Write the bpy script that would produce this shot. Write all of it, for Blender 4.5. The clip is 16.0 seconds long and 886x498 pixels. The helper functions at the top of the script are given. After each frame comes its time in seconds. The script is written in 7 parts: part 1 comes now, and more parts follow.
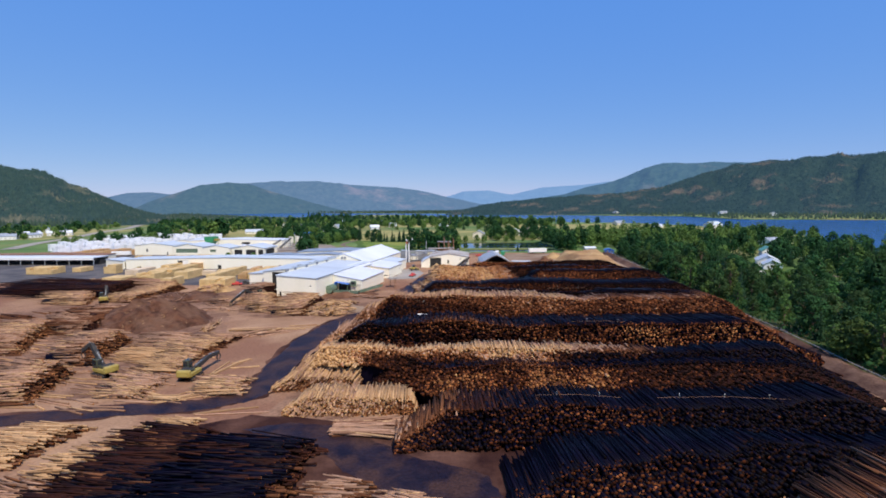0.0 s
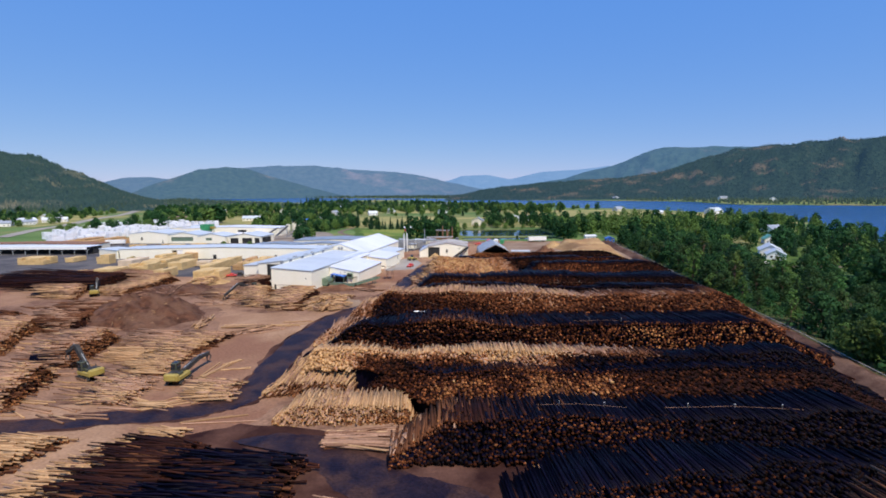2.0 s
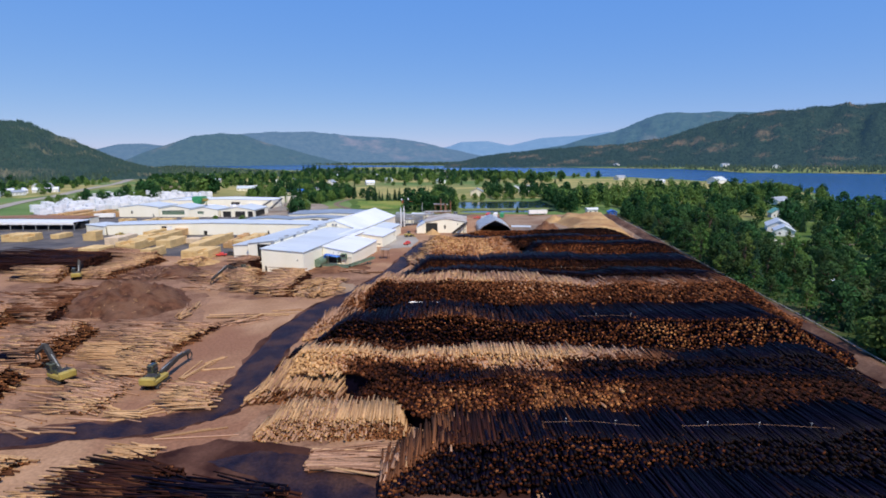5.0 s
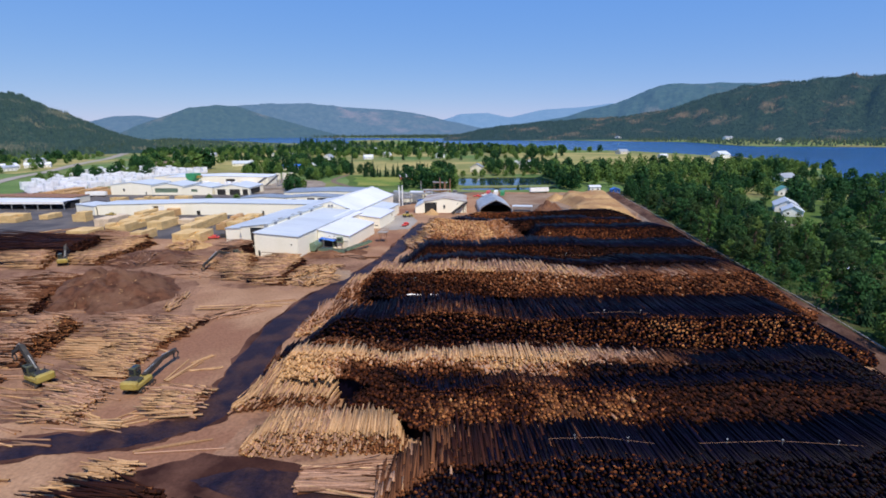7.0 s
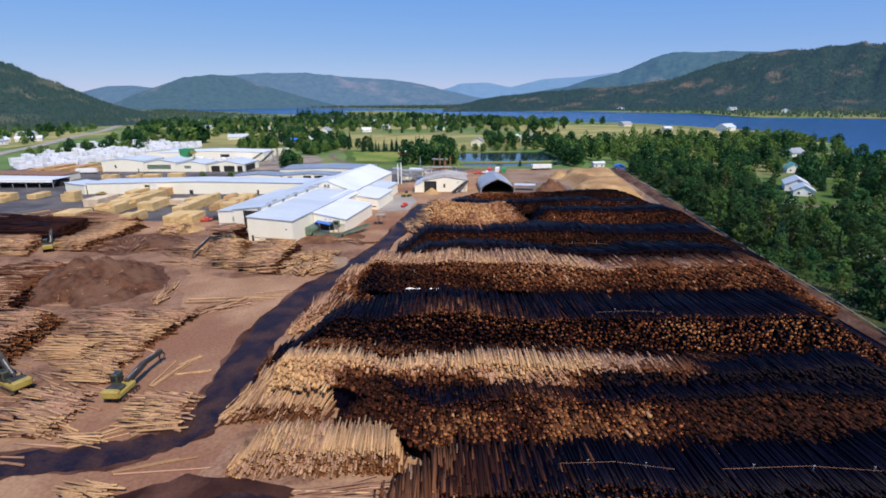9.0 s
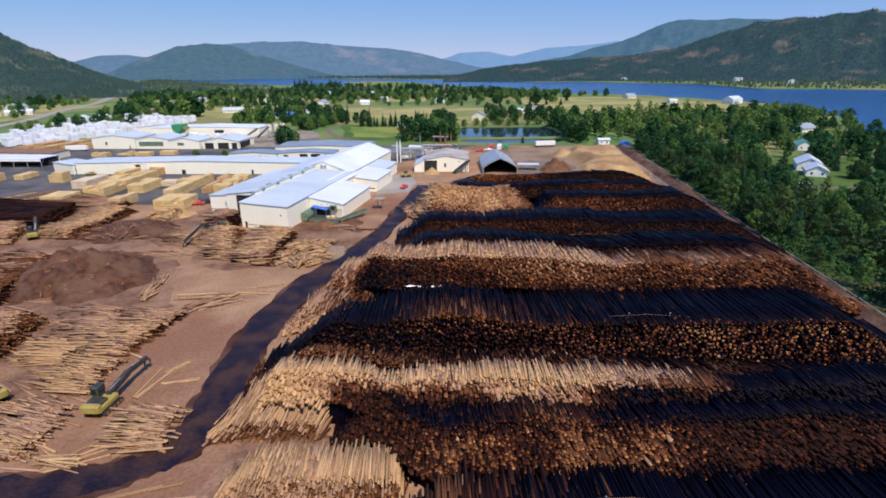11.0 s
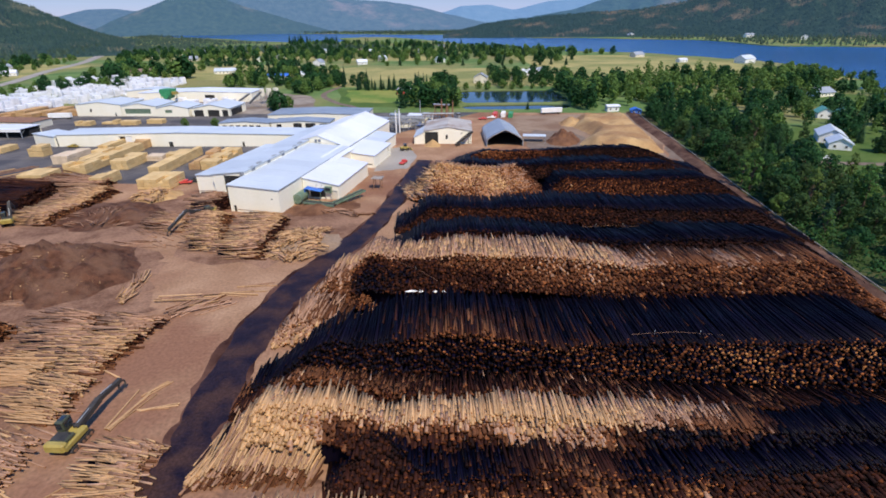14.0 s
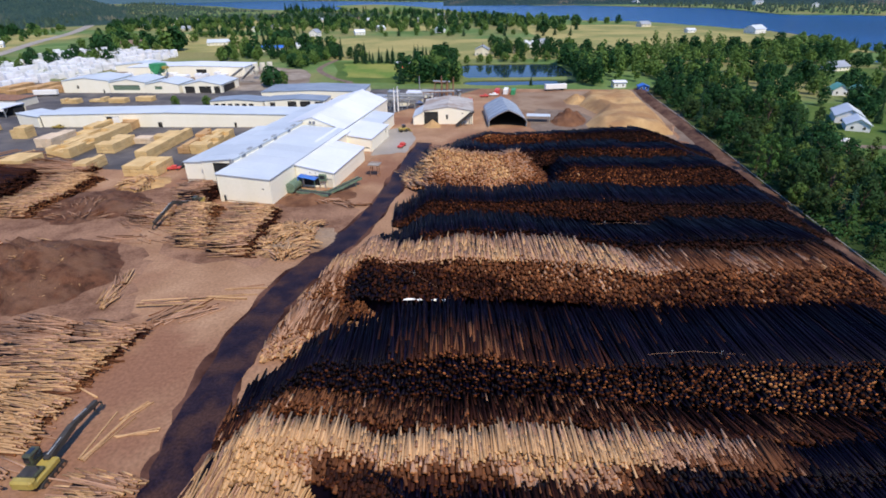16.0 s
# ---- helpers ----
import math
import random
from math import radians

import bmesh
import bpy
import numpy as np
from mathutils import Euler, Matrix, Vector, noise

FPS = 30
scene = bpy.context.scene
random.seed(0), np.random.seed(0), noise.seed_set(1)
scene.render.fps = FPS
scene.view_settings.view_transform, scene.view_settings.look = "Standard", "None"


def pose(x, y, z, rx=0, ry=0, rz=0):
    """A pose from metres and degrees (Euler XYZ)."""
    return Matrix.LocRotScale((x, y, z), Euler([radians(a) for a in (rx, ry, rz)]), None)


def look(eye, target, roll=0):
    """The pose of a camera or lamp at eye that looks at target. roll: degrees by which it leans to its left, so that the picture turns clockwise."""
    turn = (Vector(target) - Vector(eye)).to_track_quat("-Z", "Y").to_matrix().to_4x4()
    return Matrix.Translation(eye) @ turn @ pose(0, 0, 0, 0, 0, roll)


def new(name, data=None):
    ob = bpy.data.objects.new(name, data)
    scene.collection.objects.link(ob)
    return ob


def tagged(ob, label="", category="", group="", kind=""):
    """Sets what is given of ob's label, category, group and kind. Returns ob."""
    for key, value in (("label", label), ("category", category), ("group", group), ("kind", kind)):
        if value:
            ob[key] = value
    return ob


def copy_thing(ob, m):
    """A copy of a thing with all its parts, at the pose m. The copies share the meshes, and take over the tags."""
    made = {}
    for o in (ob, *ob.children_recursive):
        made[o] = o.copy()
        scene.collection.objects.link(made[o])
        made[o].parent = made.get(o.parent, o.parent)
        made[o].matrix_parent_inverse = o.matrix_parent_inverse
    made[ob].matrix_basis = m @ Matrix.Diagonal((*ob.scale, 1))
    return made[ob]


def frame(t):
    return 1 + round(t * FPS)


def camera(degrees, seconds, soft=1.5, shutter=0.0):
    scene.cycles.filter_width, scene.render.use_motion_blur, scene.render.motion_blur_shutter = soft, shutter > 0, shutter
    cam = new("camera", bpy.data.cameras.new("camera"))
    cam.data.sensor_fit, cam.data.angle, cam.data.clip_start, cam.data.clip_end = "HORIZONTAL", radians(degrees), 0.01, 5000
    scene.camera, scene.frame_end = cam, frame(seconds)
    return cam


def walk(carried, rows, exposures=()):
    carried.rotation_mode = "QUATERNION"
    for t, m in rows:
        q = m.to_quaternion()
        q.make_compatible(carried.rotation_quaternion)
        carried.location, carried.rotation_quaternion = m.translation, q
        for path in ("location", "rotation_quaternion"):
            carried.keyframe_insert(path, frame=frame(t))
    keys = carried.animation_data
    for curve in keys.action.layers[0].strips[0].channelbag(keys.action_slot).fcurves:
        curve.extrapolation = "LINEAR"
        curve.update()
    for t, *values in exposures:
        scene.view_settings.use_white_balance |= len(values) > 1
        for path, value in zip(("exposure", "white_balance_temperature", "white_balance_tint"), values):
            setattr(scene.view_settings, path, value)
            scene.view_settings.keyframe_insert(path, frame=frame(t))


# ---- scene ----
cam = camera(81.6, 16.0, 1.8)
PATH = [
    (0, (-0.256, -9.773, 37.280), (-0.158, 0.192, 36.447), -0.45),
    (1, (-0.094, -7.463, 38.515), (0.012, 2.489, 37.546), -0.46),
    (2, (0.128, -4.788, 39.801), (0.242, 5.147, 38.668), -0.47),
    (3, (0.368, -1.805, 41.131), (0.488, 8.107, 39.807), -0.48),
    (4, (0.590, 1.437, 42.498), (0.716, 11.317, 40.960), -0.49),
    (5, (0.769, 4.891, 43.896), (0.899, 14.732, 42.123), -0.50),
    (6, (0.884, 8.522, 45.320), (1.019, 18.314, 43.295), -0.51),
    (7, (0.926, 12.297, 46.762), (1.063, 22.031, 44.475), -0.53),
    (8, (0.892, 16.191, 48.216), (1.030, 25.859, 45.663), -0.54),
    (9, (0.787, 20.187, 49.676), (0.925, 29.780, 46.857), -0.56),
    (10, (0.623, 24.271, 51.136), (0.761, 33.784, 48.055), -0.58),
    (11, (0.424, 28.439, 52.590), (0.559, 37.866, 49.255), -0.60),
    (12, (0.216, 32.692, 54.030), (0.348, 42.028, 50.449), -0.62),
    (13, (0.039, 37.037, 55.452), (0.167, 46.277, 51.631), -0.64),
    (14, (-0.062, 41.487, 56.848), (0.059, 50.627, 52.791), -0.67),
    (15, (-0.036, 46.063, 58.212), (0.079, 55.093, 53.917), -0.69),
    (16, (0.181, 50.792, 59.538), (0.287, 59.698, 54.991), -0.72),
]
walk(cam, [(t, look(eye, target, roll)) for t, eye, target, roll in PATH], [(0.0, 0.05, 6350, 10), (16.0, 0.05, 6350, 10)])


# ---------------- light ----------------
SUN_AZ, SUN_EL = 153.0, 53.0          # degrees, clockwise from +y
world = bpy.data.worlds.new("world")
scene.world = world
world.use_nodes = True
wn = world.node_tree.nodes
sky = wn.new("ShaderNodeTexSky")
sky.sky_type = "NISHITA"
sky.sun_disc = False
sky.sun_elevation = radians(SUN_EL)
sky.sun_rotation = radians(SUN_AZ)
sky.air_density, sky.dust_density, sky.ozone_density = 1.0, 0.0, 3.0
sky.altitude = 600.0
wn["Background"].inputs["Strength"].default_value = 0.085
# clear, deep blue summer air
tint = wn.new("ShaderNodeMix")
tint.data_type, tint.blend_type = "RGBA", "MULTIPLY"
tint.inputs[0].default_value = 1.0
tint.inputs[7].default_value = (0.60, 0.45, 0.10, 1.0)
world.node_tree.links.new(sky.outputs[0], tint.inputs[6])
# even blue scatter of the high air
scatter = wn.new("ShaderNodeMix")
scatter.data_type, scatter.blend_type = "RGBA", "ADD"
scatter.inputs[0].default_value = 1.0
scatter.inputs[7].default_value = (0.56, 2.42, 8.25, 1.0)
world.node_tree.links.new(tint.outputs[2], scatter.inputs[6])
world.node_tree.links.new(scatter.outputs[2], wn["Background"].inputs["Color"])
sun_data = bpy.data.lights.new("sun", "SUN")
sun_data.energy, sun_data.angle, sun_data.color = 4.75, radians(0.5), (1.0, 0.87, 0.68)
sun = new("sun", sun_data)
sun_way = Vector((math.sin(radians(SUN_AZ)) * math.cos(radians(SUN_EL)), math.cos(radians(SUN_AZ)) * math.cos(radians(SUN_EL)), math.sin(radians(SUN_EL))))
sun.matrix_world = look(sun_way * 200, (0, 0, 0))
scene.view_settings.exposure = 0.0


# ---------------- materials ----------------
def mix_rgb(nt, fac, a, b):
    m = nt.nodes.new("ShaderNodeMix")
    m.data_type = "RGBA"
    for sock, val in ((m.inputs[0], fac), (m.inputs[6], a), (m.inputs[7], b)):
        if isinstance(val, bpy.types.NodeSocket):
            nt.links.new(val, sock)
        elif isinstance(val, (int, float)):
            sock.default_value = val
        else:
            sock.default_value = (*val, 1.0)
    return m.outputs[2]


def math_node(nt, op, a, b=0.0):
    m = nt.nodes.new("ShaderNodeMath")
    m.operation = op
    for sock, val in ((m.inputs[0], a), (m.inputs[1], b)):
        if isinstance(val, bpy.types.NodeSocket):
            nt.links.new(val, sock)
        else:
            sock.default_value = val
    return m.outputs[0]


def noise_fac(nt, scale, detail=4.0, lo=0.35, hi=0.65, stretch=None, rough=0.55):
    """World-space noise between 0 and 1."""
    geo = nt.nodes.new("ShaderNodeNewGeometry")
    src = geo.outputs["Position"]
    if stretch:
        mp = nt.nodes.new("ShaderNodeMapping")
        mp.inputs["Scale"].default_value = stretch
        nt.links.new(src, mp.inputs["Vector"])
        src = mp.outputs[0]
    n = nt.nodes.new("ShaderNodeTexNoise")
    n.inputs["Scale"].default_value, n.inputs["Detail"].default_value = scale, detail
    n.inputs["Roughness"].default_value = rough
    nt.links.new(src, n.inputs["Vector"])
    r = nt.nodes.new("ShaderNodeMapRange")
    r.inputs[1].default_value, r.inputs[2].default_value = lo, hi
    nt.links.new(n.outputs["Fac"], r.inputs[0])
    return r.outputs[0]


def each_random(nt):
    """A random number for each piece: by object and by loose island."""
    info, geo = nt.nodes.new("ShaderNodeObjectInfo"), nt.nodes.new("ShaderNodeNewGeometry")
    s = math_node(nt, "ADD", info.outputs["Random"], geo.outputs["Random Per Island"])
    return math_node(nt, "FRACT", s)


def begin(name, rough=0.8, metal=0.0, spec=0.5):
    m = bpy.data.materials.new(name)
    m.use_nodes = True
    nt = m.node_tree
    b = nt.nodes["Principled BSDF"]
    b.inputs["Roughness"].default_value = rough
    b.inputs["Metallic"].default_value = metal
    b.inputs["Specular IOR Level"].default_value = spec
    return m, nt, b


def add_bump(nt, b, height, strength, distance):
    bp = nt.nodes.new("ShaderNodeBump")
    bp.inputs["Strength"].default_value, bp.inputs["Distance"].default_value = strength, distance
    nt.links.new(height, bp.inputs["Height"])
    nt.links.new(bp.outputs[0], b.inputs["Normal"])


def surface(name, a, c, scale=0.3, fine=4.0, rough=0.85, metal=0.0, spec=0.4, bump=0.3, dist=0.05, pieces=0.0, d=None, dscale=0.05, stretch=None, grain=0.36):
    """Two colours mixed by coarse noise, darkened and lightened by fine noise; d: a third colour in large patches."""
    m, nt, b = begin(name, rough, metal, spec)
    col = mix_rgb(nt, noise_fac(nt, scale, 5, stretch=stretch), a, c)
    if d:
        col = mix_rgb(nt, noise_fac(nt, dscale, 4, 0.45, 0.6), col, d)
    f = noise_fac(nt, fine, 3, 0.25, 0.75)
    hsv = nt.nodes.new("ShaderNodeHueSaturation")
    nt.links.new(col, hsv.inputs["Color"])
    val = math_node(nt, "ADD", math_node(nt, "MULTIPLY", f, grain), 1.0 - grain / 2)
    if pieces:
        val = math_node(nt, "ADD", val, math_node(nt, "MULTIPLY", math_node(nt, "SUBTRACT", each_random(nt), 0.5), pieces))
    nt.links.new(val, hsv.inputs["Value"])
    nt.links.new(hsv.outputs[0], b.inputs["Base Color"])
    if bump:
        add_bump(nt, b, f, bump, dist)
    return m


def log_material(name, a, c, rough, spec, spread=0.5, power=1.0, relief=0.4):
    m, nt, b = begin(name, rough, 0.0, spec)
    r = each_random(nt)
    col = mix_rgb(nt, math_node(nt, "POWER", r, power), a, c)
    f = noise_fac(nt, 3.0, 4, 0.3, 0.7)
    hsv = nt.nodes.new("ShaderNodeHueSaturation")
    nt.links.new(col, hsv.inputs["Color"])
    r2 = math_node(nt, "FRACT", math_node(nt, "MULTIPLY", r, 7.31))
    val = math_node(nt, "ADD", math_node(nt, "MULTIPLY", r2, spread), 1.0 - spread * 0.5 - 0.18)
    val = math_node(nt, "ADD", val, math_node(nt, "MULTIPLY", f, 0.36))
    nt.links.new(val, hsv.inputs["Value"])
    nt.links.new(hsv.outputs[0], b.inputs["Base Color"])
    add_bump(nt, b, f, relief, 0.03)
    return m


def leaf_material(name, a, c):
    m, nt, b = begin(name, 0.7, 0.0, 0.15)
    geo, info = nt.nodes.new("ShaderNodeNewGeometry"), nt.nodes.new("ShaderNodeObjectInfo")
    col = mix_rgb(nt, geo.outputs["Random Per Island"], a, c)
    hsv = nt.nodes.new("ShaderNodeHueSaturation")
    nt.links.new(col, hsv.inputs["Color"])
    nt.links.new(math_node(nt, "ADD", math_node(nt, "MULTIPLY", info.outputs["Random"], 0.06), 0.47), hsv.inputs["Hue"])
    own = math_node(nt, "FRACT", math_node(nt, "MULTIPLY", info.outputs["Random"], 5.7))
    crown = noise_fac(nt, 0.11, 2, 0.35, 0.65)
    both = math_node(nt, "ADD", math_node(nt, "MULTIPLY", own, 0.4), math_node(nt, "MULTIPLY", crown, 0.5))
    nt.links.new(math_node(nt, "ADD", both, 0.55), hsv.inputs["Value"])
    nt.links.new(hsv.outputs[0], b.inputs["Base Color"])
    tr = nt.nodes.new("ShaderNodeBsdfTranslucent")
    nt.links.new(hsv.outputs[0], tr.inputs["Color"])
    mx = nt.nodes.new("ShaderNodeMixShader")
    mx.inputs[0].default_value = 0.32
    nt.links.new(b.outputs[0], mx.inputs[1])
    nt.links.new(tr.outputs[0], mx.inputs[2])
    nt.links.new(mx.outputs[0], nt.nodes["Material Output"].inputs["Surface"])
    return m


M = {}
M["dirt"] = surface("dirt", (0.270, 0.152, 0.088), (0.365, 0.222, 0.136), 0.09, 1.6, 0.95, spec=0.2, bump=0.5, dist=0.12, d=(0.225, 0.112, 0.068), dscale=0.03, grain=0.5)
M["bark_litter"] = surface("bark_litter", (0.130, 0.066, 0.042), (0.230, 0.130, 0.085), 0.25, 1.8, 0.95, spec=0.15, bump=0.7, dist=0.12, d=(0.27, 0.155, 0.10), dscale=0.08, grain=0.7)
M["bark_dirt"] = surface("bark_dirt", (0.060, 0.026, 0.016), (0.15, 0.066, 0.038), 0.5, 3.0, 0.95, spec=0.2, bump=0.9, dist=0.3, d=(0.16, 0.085, 0.055), dscale=0.15)
# wet mud; the violet in its colour stands in for reflected sky
M["mud"] = surface("mud", (0.009, 0.006, 0.014), (0.026, 0.015, 0.020), 0.25, 2.4, 0.5, spec=0.12, bump=0.5, dist=0.08, d=(0.050, 0.025, 0.020), dscale=0.14, grain=0.9)
M["bark_wet_dirt"] = surface("bark_wet_dirt", (0.024, 0.010, 0.010), (0.058, 0.026, 0.020), 0.15, 2.0, 0.9, spec=0.05, bump=0.3, dist=0.08, d=(0.12, 0.060, 0.044), dscale=0.06)
M["grass"] = surface("grass", (0.08, 0.15, 0.045), (0.145, 0.215, 0.075), 0.02, 0.3, 0.95, spec=0.1, bump=0.4, dist=0.3, d=(0.22, 0.205, 0.085), dscale=0.006)
M["lawn"] = surface("lawn", (0.055, 0.105, 0.024), (0.10, 0.145, 0.038), 0.05, 0.5, 0.95, spec=0.1, bump=0.3, dist=0.2)
M["hay"] = surface("hay", (0.37, 0.315, 0.13), (0.29, 0.265, 0.105), 0.02, 0.3, 0.95, spec=0.1, bump=0.3, dist=0.2, d=(0.19, 0.205, 0.075), dscale=0.012)
M["asphalt"] = surface("asphalt", (0.09, 0.085, 0.09), (0.14, 0.125, 0.12), 0.08, 2.0, 0.9, spec=0.3, bump=0.2, dist=0.03, d=(0.06, 0.058, 0.065), dscale=0.06)
M["paving"] = surface("paving", (0.26, 0.235, 0.21), (0.34, 0.31, 0.28), 0.05, 1.0, 0.9, spec=0.3, bump=0.2, dist=0.03, grain=0.2)
M["gravel"] = surface("gravel", (0.135, 0.098, 0.078), (0.205, 0.158, 0.125), 0.2, 2.0, 0.95, spec=0.2, bump=0.5, dist=0.08)
M["berm_bark"] = surface("berm_bark", (0.085, 0.045, 0.032), (0.155, 0.092, 0.066), 0.3, 2.2, 0.95, spec=0.15, bump=0.7, dist=0.12, d=(0.060, 0.030, 0.022), dscale=0.1, grain=0.6)
M["gravel_pale"] = surface("gravel_pale", (0.24, 0.20, 0.165), (0.33, 0.285, 0.24), 0.12, 1.6, 0.95, spec=0.2, bump=0.4, dist=0.08, d=(0.17, 0.13, 0.10), dscale=0.04)
M["chips"] = surface("chips", (0.40, 0.25, 0.115), (0.48, 0.32, 0.155), 0.12, 2.5, 0.95, spec=0.2, bump=0.6, dist=0.15, d=(0.30, 0.175, 0.085), dscale=0.05)
M["chip_floor"] = surface("chip_floor", (0.24, 0.165, 0.115), (0.32, 0.235, 0.165), 0.1, 1.5, 0.95, spec=0.2, bump=0.4, dist=0.1, d=(0.19, 0.115, 0.075), dscale=0.05)
M["chips_dark"] = surface("chips_dark", (0.10, 0.045, 0.025), (0.20, 0.10, 0.055), 0.2, 2.5, 0.95, spec=0.2, bump=0.6, dist=0.12)
M["siding"] = surface("siding", (0.85, 0.81, 0.67), (0.89, 0.85, 0.73), 0.15, 1.5, 0.6, spec=0.4, bump=0.1, dist=0.02, stretch=(1, 1, 0.15), grain=0.06)
M["siding_dirty"] = surface("siding_dirty", (0.62, 0.58, 0.48), (0.74, 0.71, 0.61), 0.2, 1.5, 0.7, spec=0.3, bump=0.1, dist=0.02, stretch=(1, 1, 0.15), grain=0.12)
M["roof_white"] = surface("roof_white", (0.62, 0.655, 0.745), (0.70, 0.725, 0.80), 0.06, 0.8, 0.5, spec=0.4, bump=0.1, dist=0.02, pieces=0.08, grain=0.06)
M["roof_metal"] = surface("roof_metal", (0.47, 0.525, 0.60), (0.55, 0.60, 0.66), 0.06, 0.8, 0.45, 0.0, 0.4, bump=0.1, dist=0.02, pieces=0.12, grain=0.08)
M["roof_bluegrey"] = surface("roof_bluegrey", (0.20, 0.245, 0.32), (0.27, 0.315, 0.39), 0.1, 0.8, 0.5, 0.0, 0.4, bump=0.1, dist=0.02, grain=0.1)
M["meadow"] = surface("meadow", (0.20, 0.235, 0.055), (0.27, 0.26, 0.075), 0.03, 0.4, 0.95, spec=0.1, bump=0.3, dist=0.2, d=(0.12, 0.19, 0.04), dscale=0.02)
M["roof_grey"] = surface("roof_grey", (0.26, 0.29, 0.34), (0.36, 0.39, 0.44), 0.08, 0.8, 0.5, 0.1, 0.5, bump=0.1, dist=0.02, pieces=0.1, grain=0.12)
M["roof_worn"] = surface("roof_worn", (0.36, 0.34, 0.33), (0.46, 0.44, 0.42), 0.2, 0.8, 0.7, 0.0, 0.3, bump=0.1, dist=0.02, pieces=0.1, d=(0.30, 0.24, 0.20), dscale=0.12, grain=0.12)
M["roof_green"] = surface("roof_green", (0.10, 0.30, 0.24), (0.14, 0.36, 0.30), 0.2, 1.0, 0.5, spec=0.4, bump=0.1, dist=0.02)
M["roof_brown"] = surface("roof_brown", (0.16, 0.11, 0.09), (0.22, 0.16, 0.13), 0.3, 1.5, 0.85, spec=0.3, bump=0.2, dist=0.02)
M["trim_dark"] = surface("trim_dark", (0.16, 0.18, 0.22), (0.20, 0.22, 0.26), 0.5, 2.0, 0.6, bump=0.0)
# near-black colour that stands in for unlit interiors
M["inside_shade"] = surface("inside_shade", (0.018, 0.018, 0.020), (0.03, 0.03, 0.03), 0.5, 2.0, 0.9, bump=0.0)
M["white_paint"] = surface("white_paint", (0.76, 0.76, 0.76), (0.82, 0.82, 0.82), 0.3, 2.0, 0.6, bump=0.0, grain=0.05)
M["white_wrap"] = surface("white_wrap", (0.70, 0.72, 0.78), (0.84, 0.84, 0.88), 0.4, 1.2, 0.5, spec=0.5, bump=0.3, dist=0.05, pieces=0.25, grain=0.12)
M["lumber"] = surface("lumber", (0.54, 0.37, 0.17), (0.62, 0.45, 0.225), 0.3, 3.0, 0.8, spec=0.2, bump=0.3, dist=0.03, pieces=0.22, grain=0.2)
M["lumber_pale"] = surface("lumber_pale", (0.58, 0.45, 0.32), (0.68, 0.55, 0.41), 0.3, 3.0, 0.8, spec=0.2, bump=0.3, dist=0.03, pieces=0.2, grain=0.2)
M["lumber_brown"] = surface("lumber_brown", (0.42, 0.25, 0.12), (0.54, 0.35, 0.17), 0.2, 3.0, 0.85, spec=0.2, bump=0.3, dist=0.03, pieces=0.3)
M["yellow"] = surface("yellow", (0.29, 0.215, 0.045), (0.38, 0.295, 0.075), 0.6, 4.0, 0.45, spec=0.5, bump=0.0, grain=0.12)
M["steel_dark"] = surface("steel_dark", (0.028, 0.027, 0.028), (0.055, 0.050, 0.046), 0.8, 4.0, 0.65, 0.0, 0.3, bump=0.1, dist=0.02)
M["steel"] = surface("steel", (0.30, 0.31, 0.32), (0.40, 0.41, 0.42), 0.8, 4.0, 0.5, 0.4, 0.5, bump=0.1, dist=0.02)
M["rust"] = surface("rust", (0.20, 0.10, 0.06), (0.30, 0.16, 0.09), 0.6, 4.0, 0.8, 0.1, 0.4, bump=0.2, dist=0.02)
M["green_paint"] = surface("green_paint", (0.03, 0.22, 0.09), (0.06, 0.30, 0.13), 0.6, 3.0, 0.5, bump=0.0)
M["green_dull"] = surface("green_dull", (0.10, 0.16, 0.11), (0.16, 0.22, 0.16), 0.6, 3.0, 0.6, bump=0.0)
M["cab_dark"] = surface("cab_dark", (0.045, 0.050, 0.030), (0.075, 0.080, 0.050), 0.6, 3.0, 0.5, bump=0.0)
M["blue_paint"] = surface("blue_paint", (0.03, 0.12, 0.50), (0.05, 0.18, 0.58), 0.6, 3.0, 0.5, bump=0.0)
M["red_paint"] = surface("red_paint", (0.50, 0.05, 0.05), (0.58, 0.09, 0.07), 0.6, 3.0, 0.5, bump=0.0)
M["glass"] = surface("glass", (0.02, 0.025, 0.03), (0.03, 0.035, 0.04), 0.6, 3.0, 0.08, spec=0.8, bump=0.0)
M["concrete"] = surface("concrete", (0.42, 0.40, 0.37), (0.50, 0.48, 0.45), 0.3, 2.0, 0.9, bump=0.2, dist=0.02)
M["trunk"] = surface("trunk", (0.09, 0.06, 0.045), (0.15, 0.11, 0.08), 1.0, 6.0, 0.95, spec=0.2, bump=0.5, dist=0.04)
# undergrowth green kept dark, painting in shade between the trees
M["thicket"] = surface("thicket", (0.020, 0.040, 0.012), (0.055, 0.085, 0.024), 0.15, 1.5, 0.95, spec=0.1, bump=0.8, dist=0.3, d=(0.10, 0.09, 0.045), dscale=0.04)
M["leaf"] = leaf_material("leaf", (0.026, 0.071, 0.023), (0.046, 0.106, 0.031))
M["leaf_light"] = leaf_material("leaf_light", (0.068, 0.132, 0.032), (0.102, 0.184, 0.044))
M["needle"] = leaf_material("needle", (0.012, 0.042, 0.022), (0.034, 0.080, 0.036))
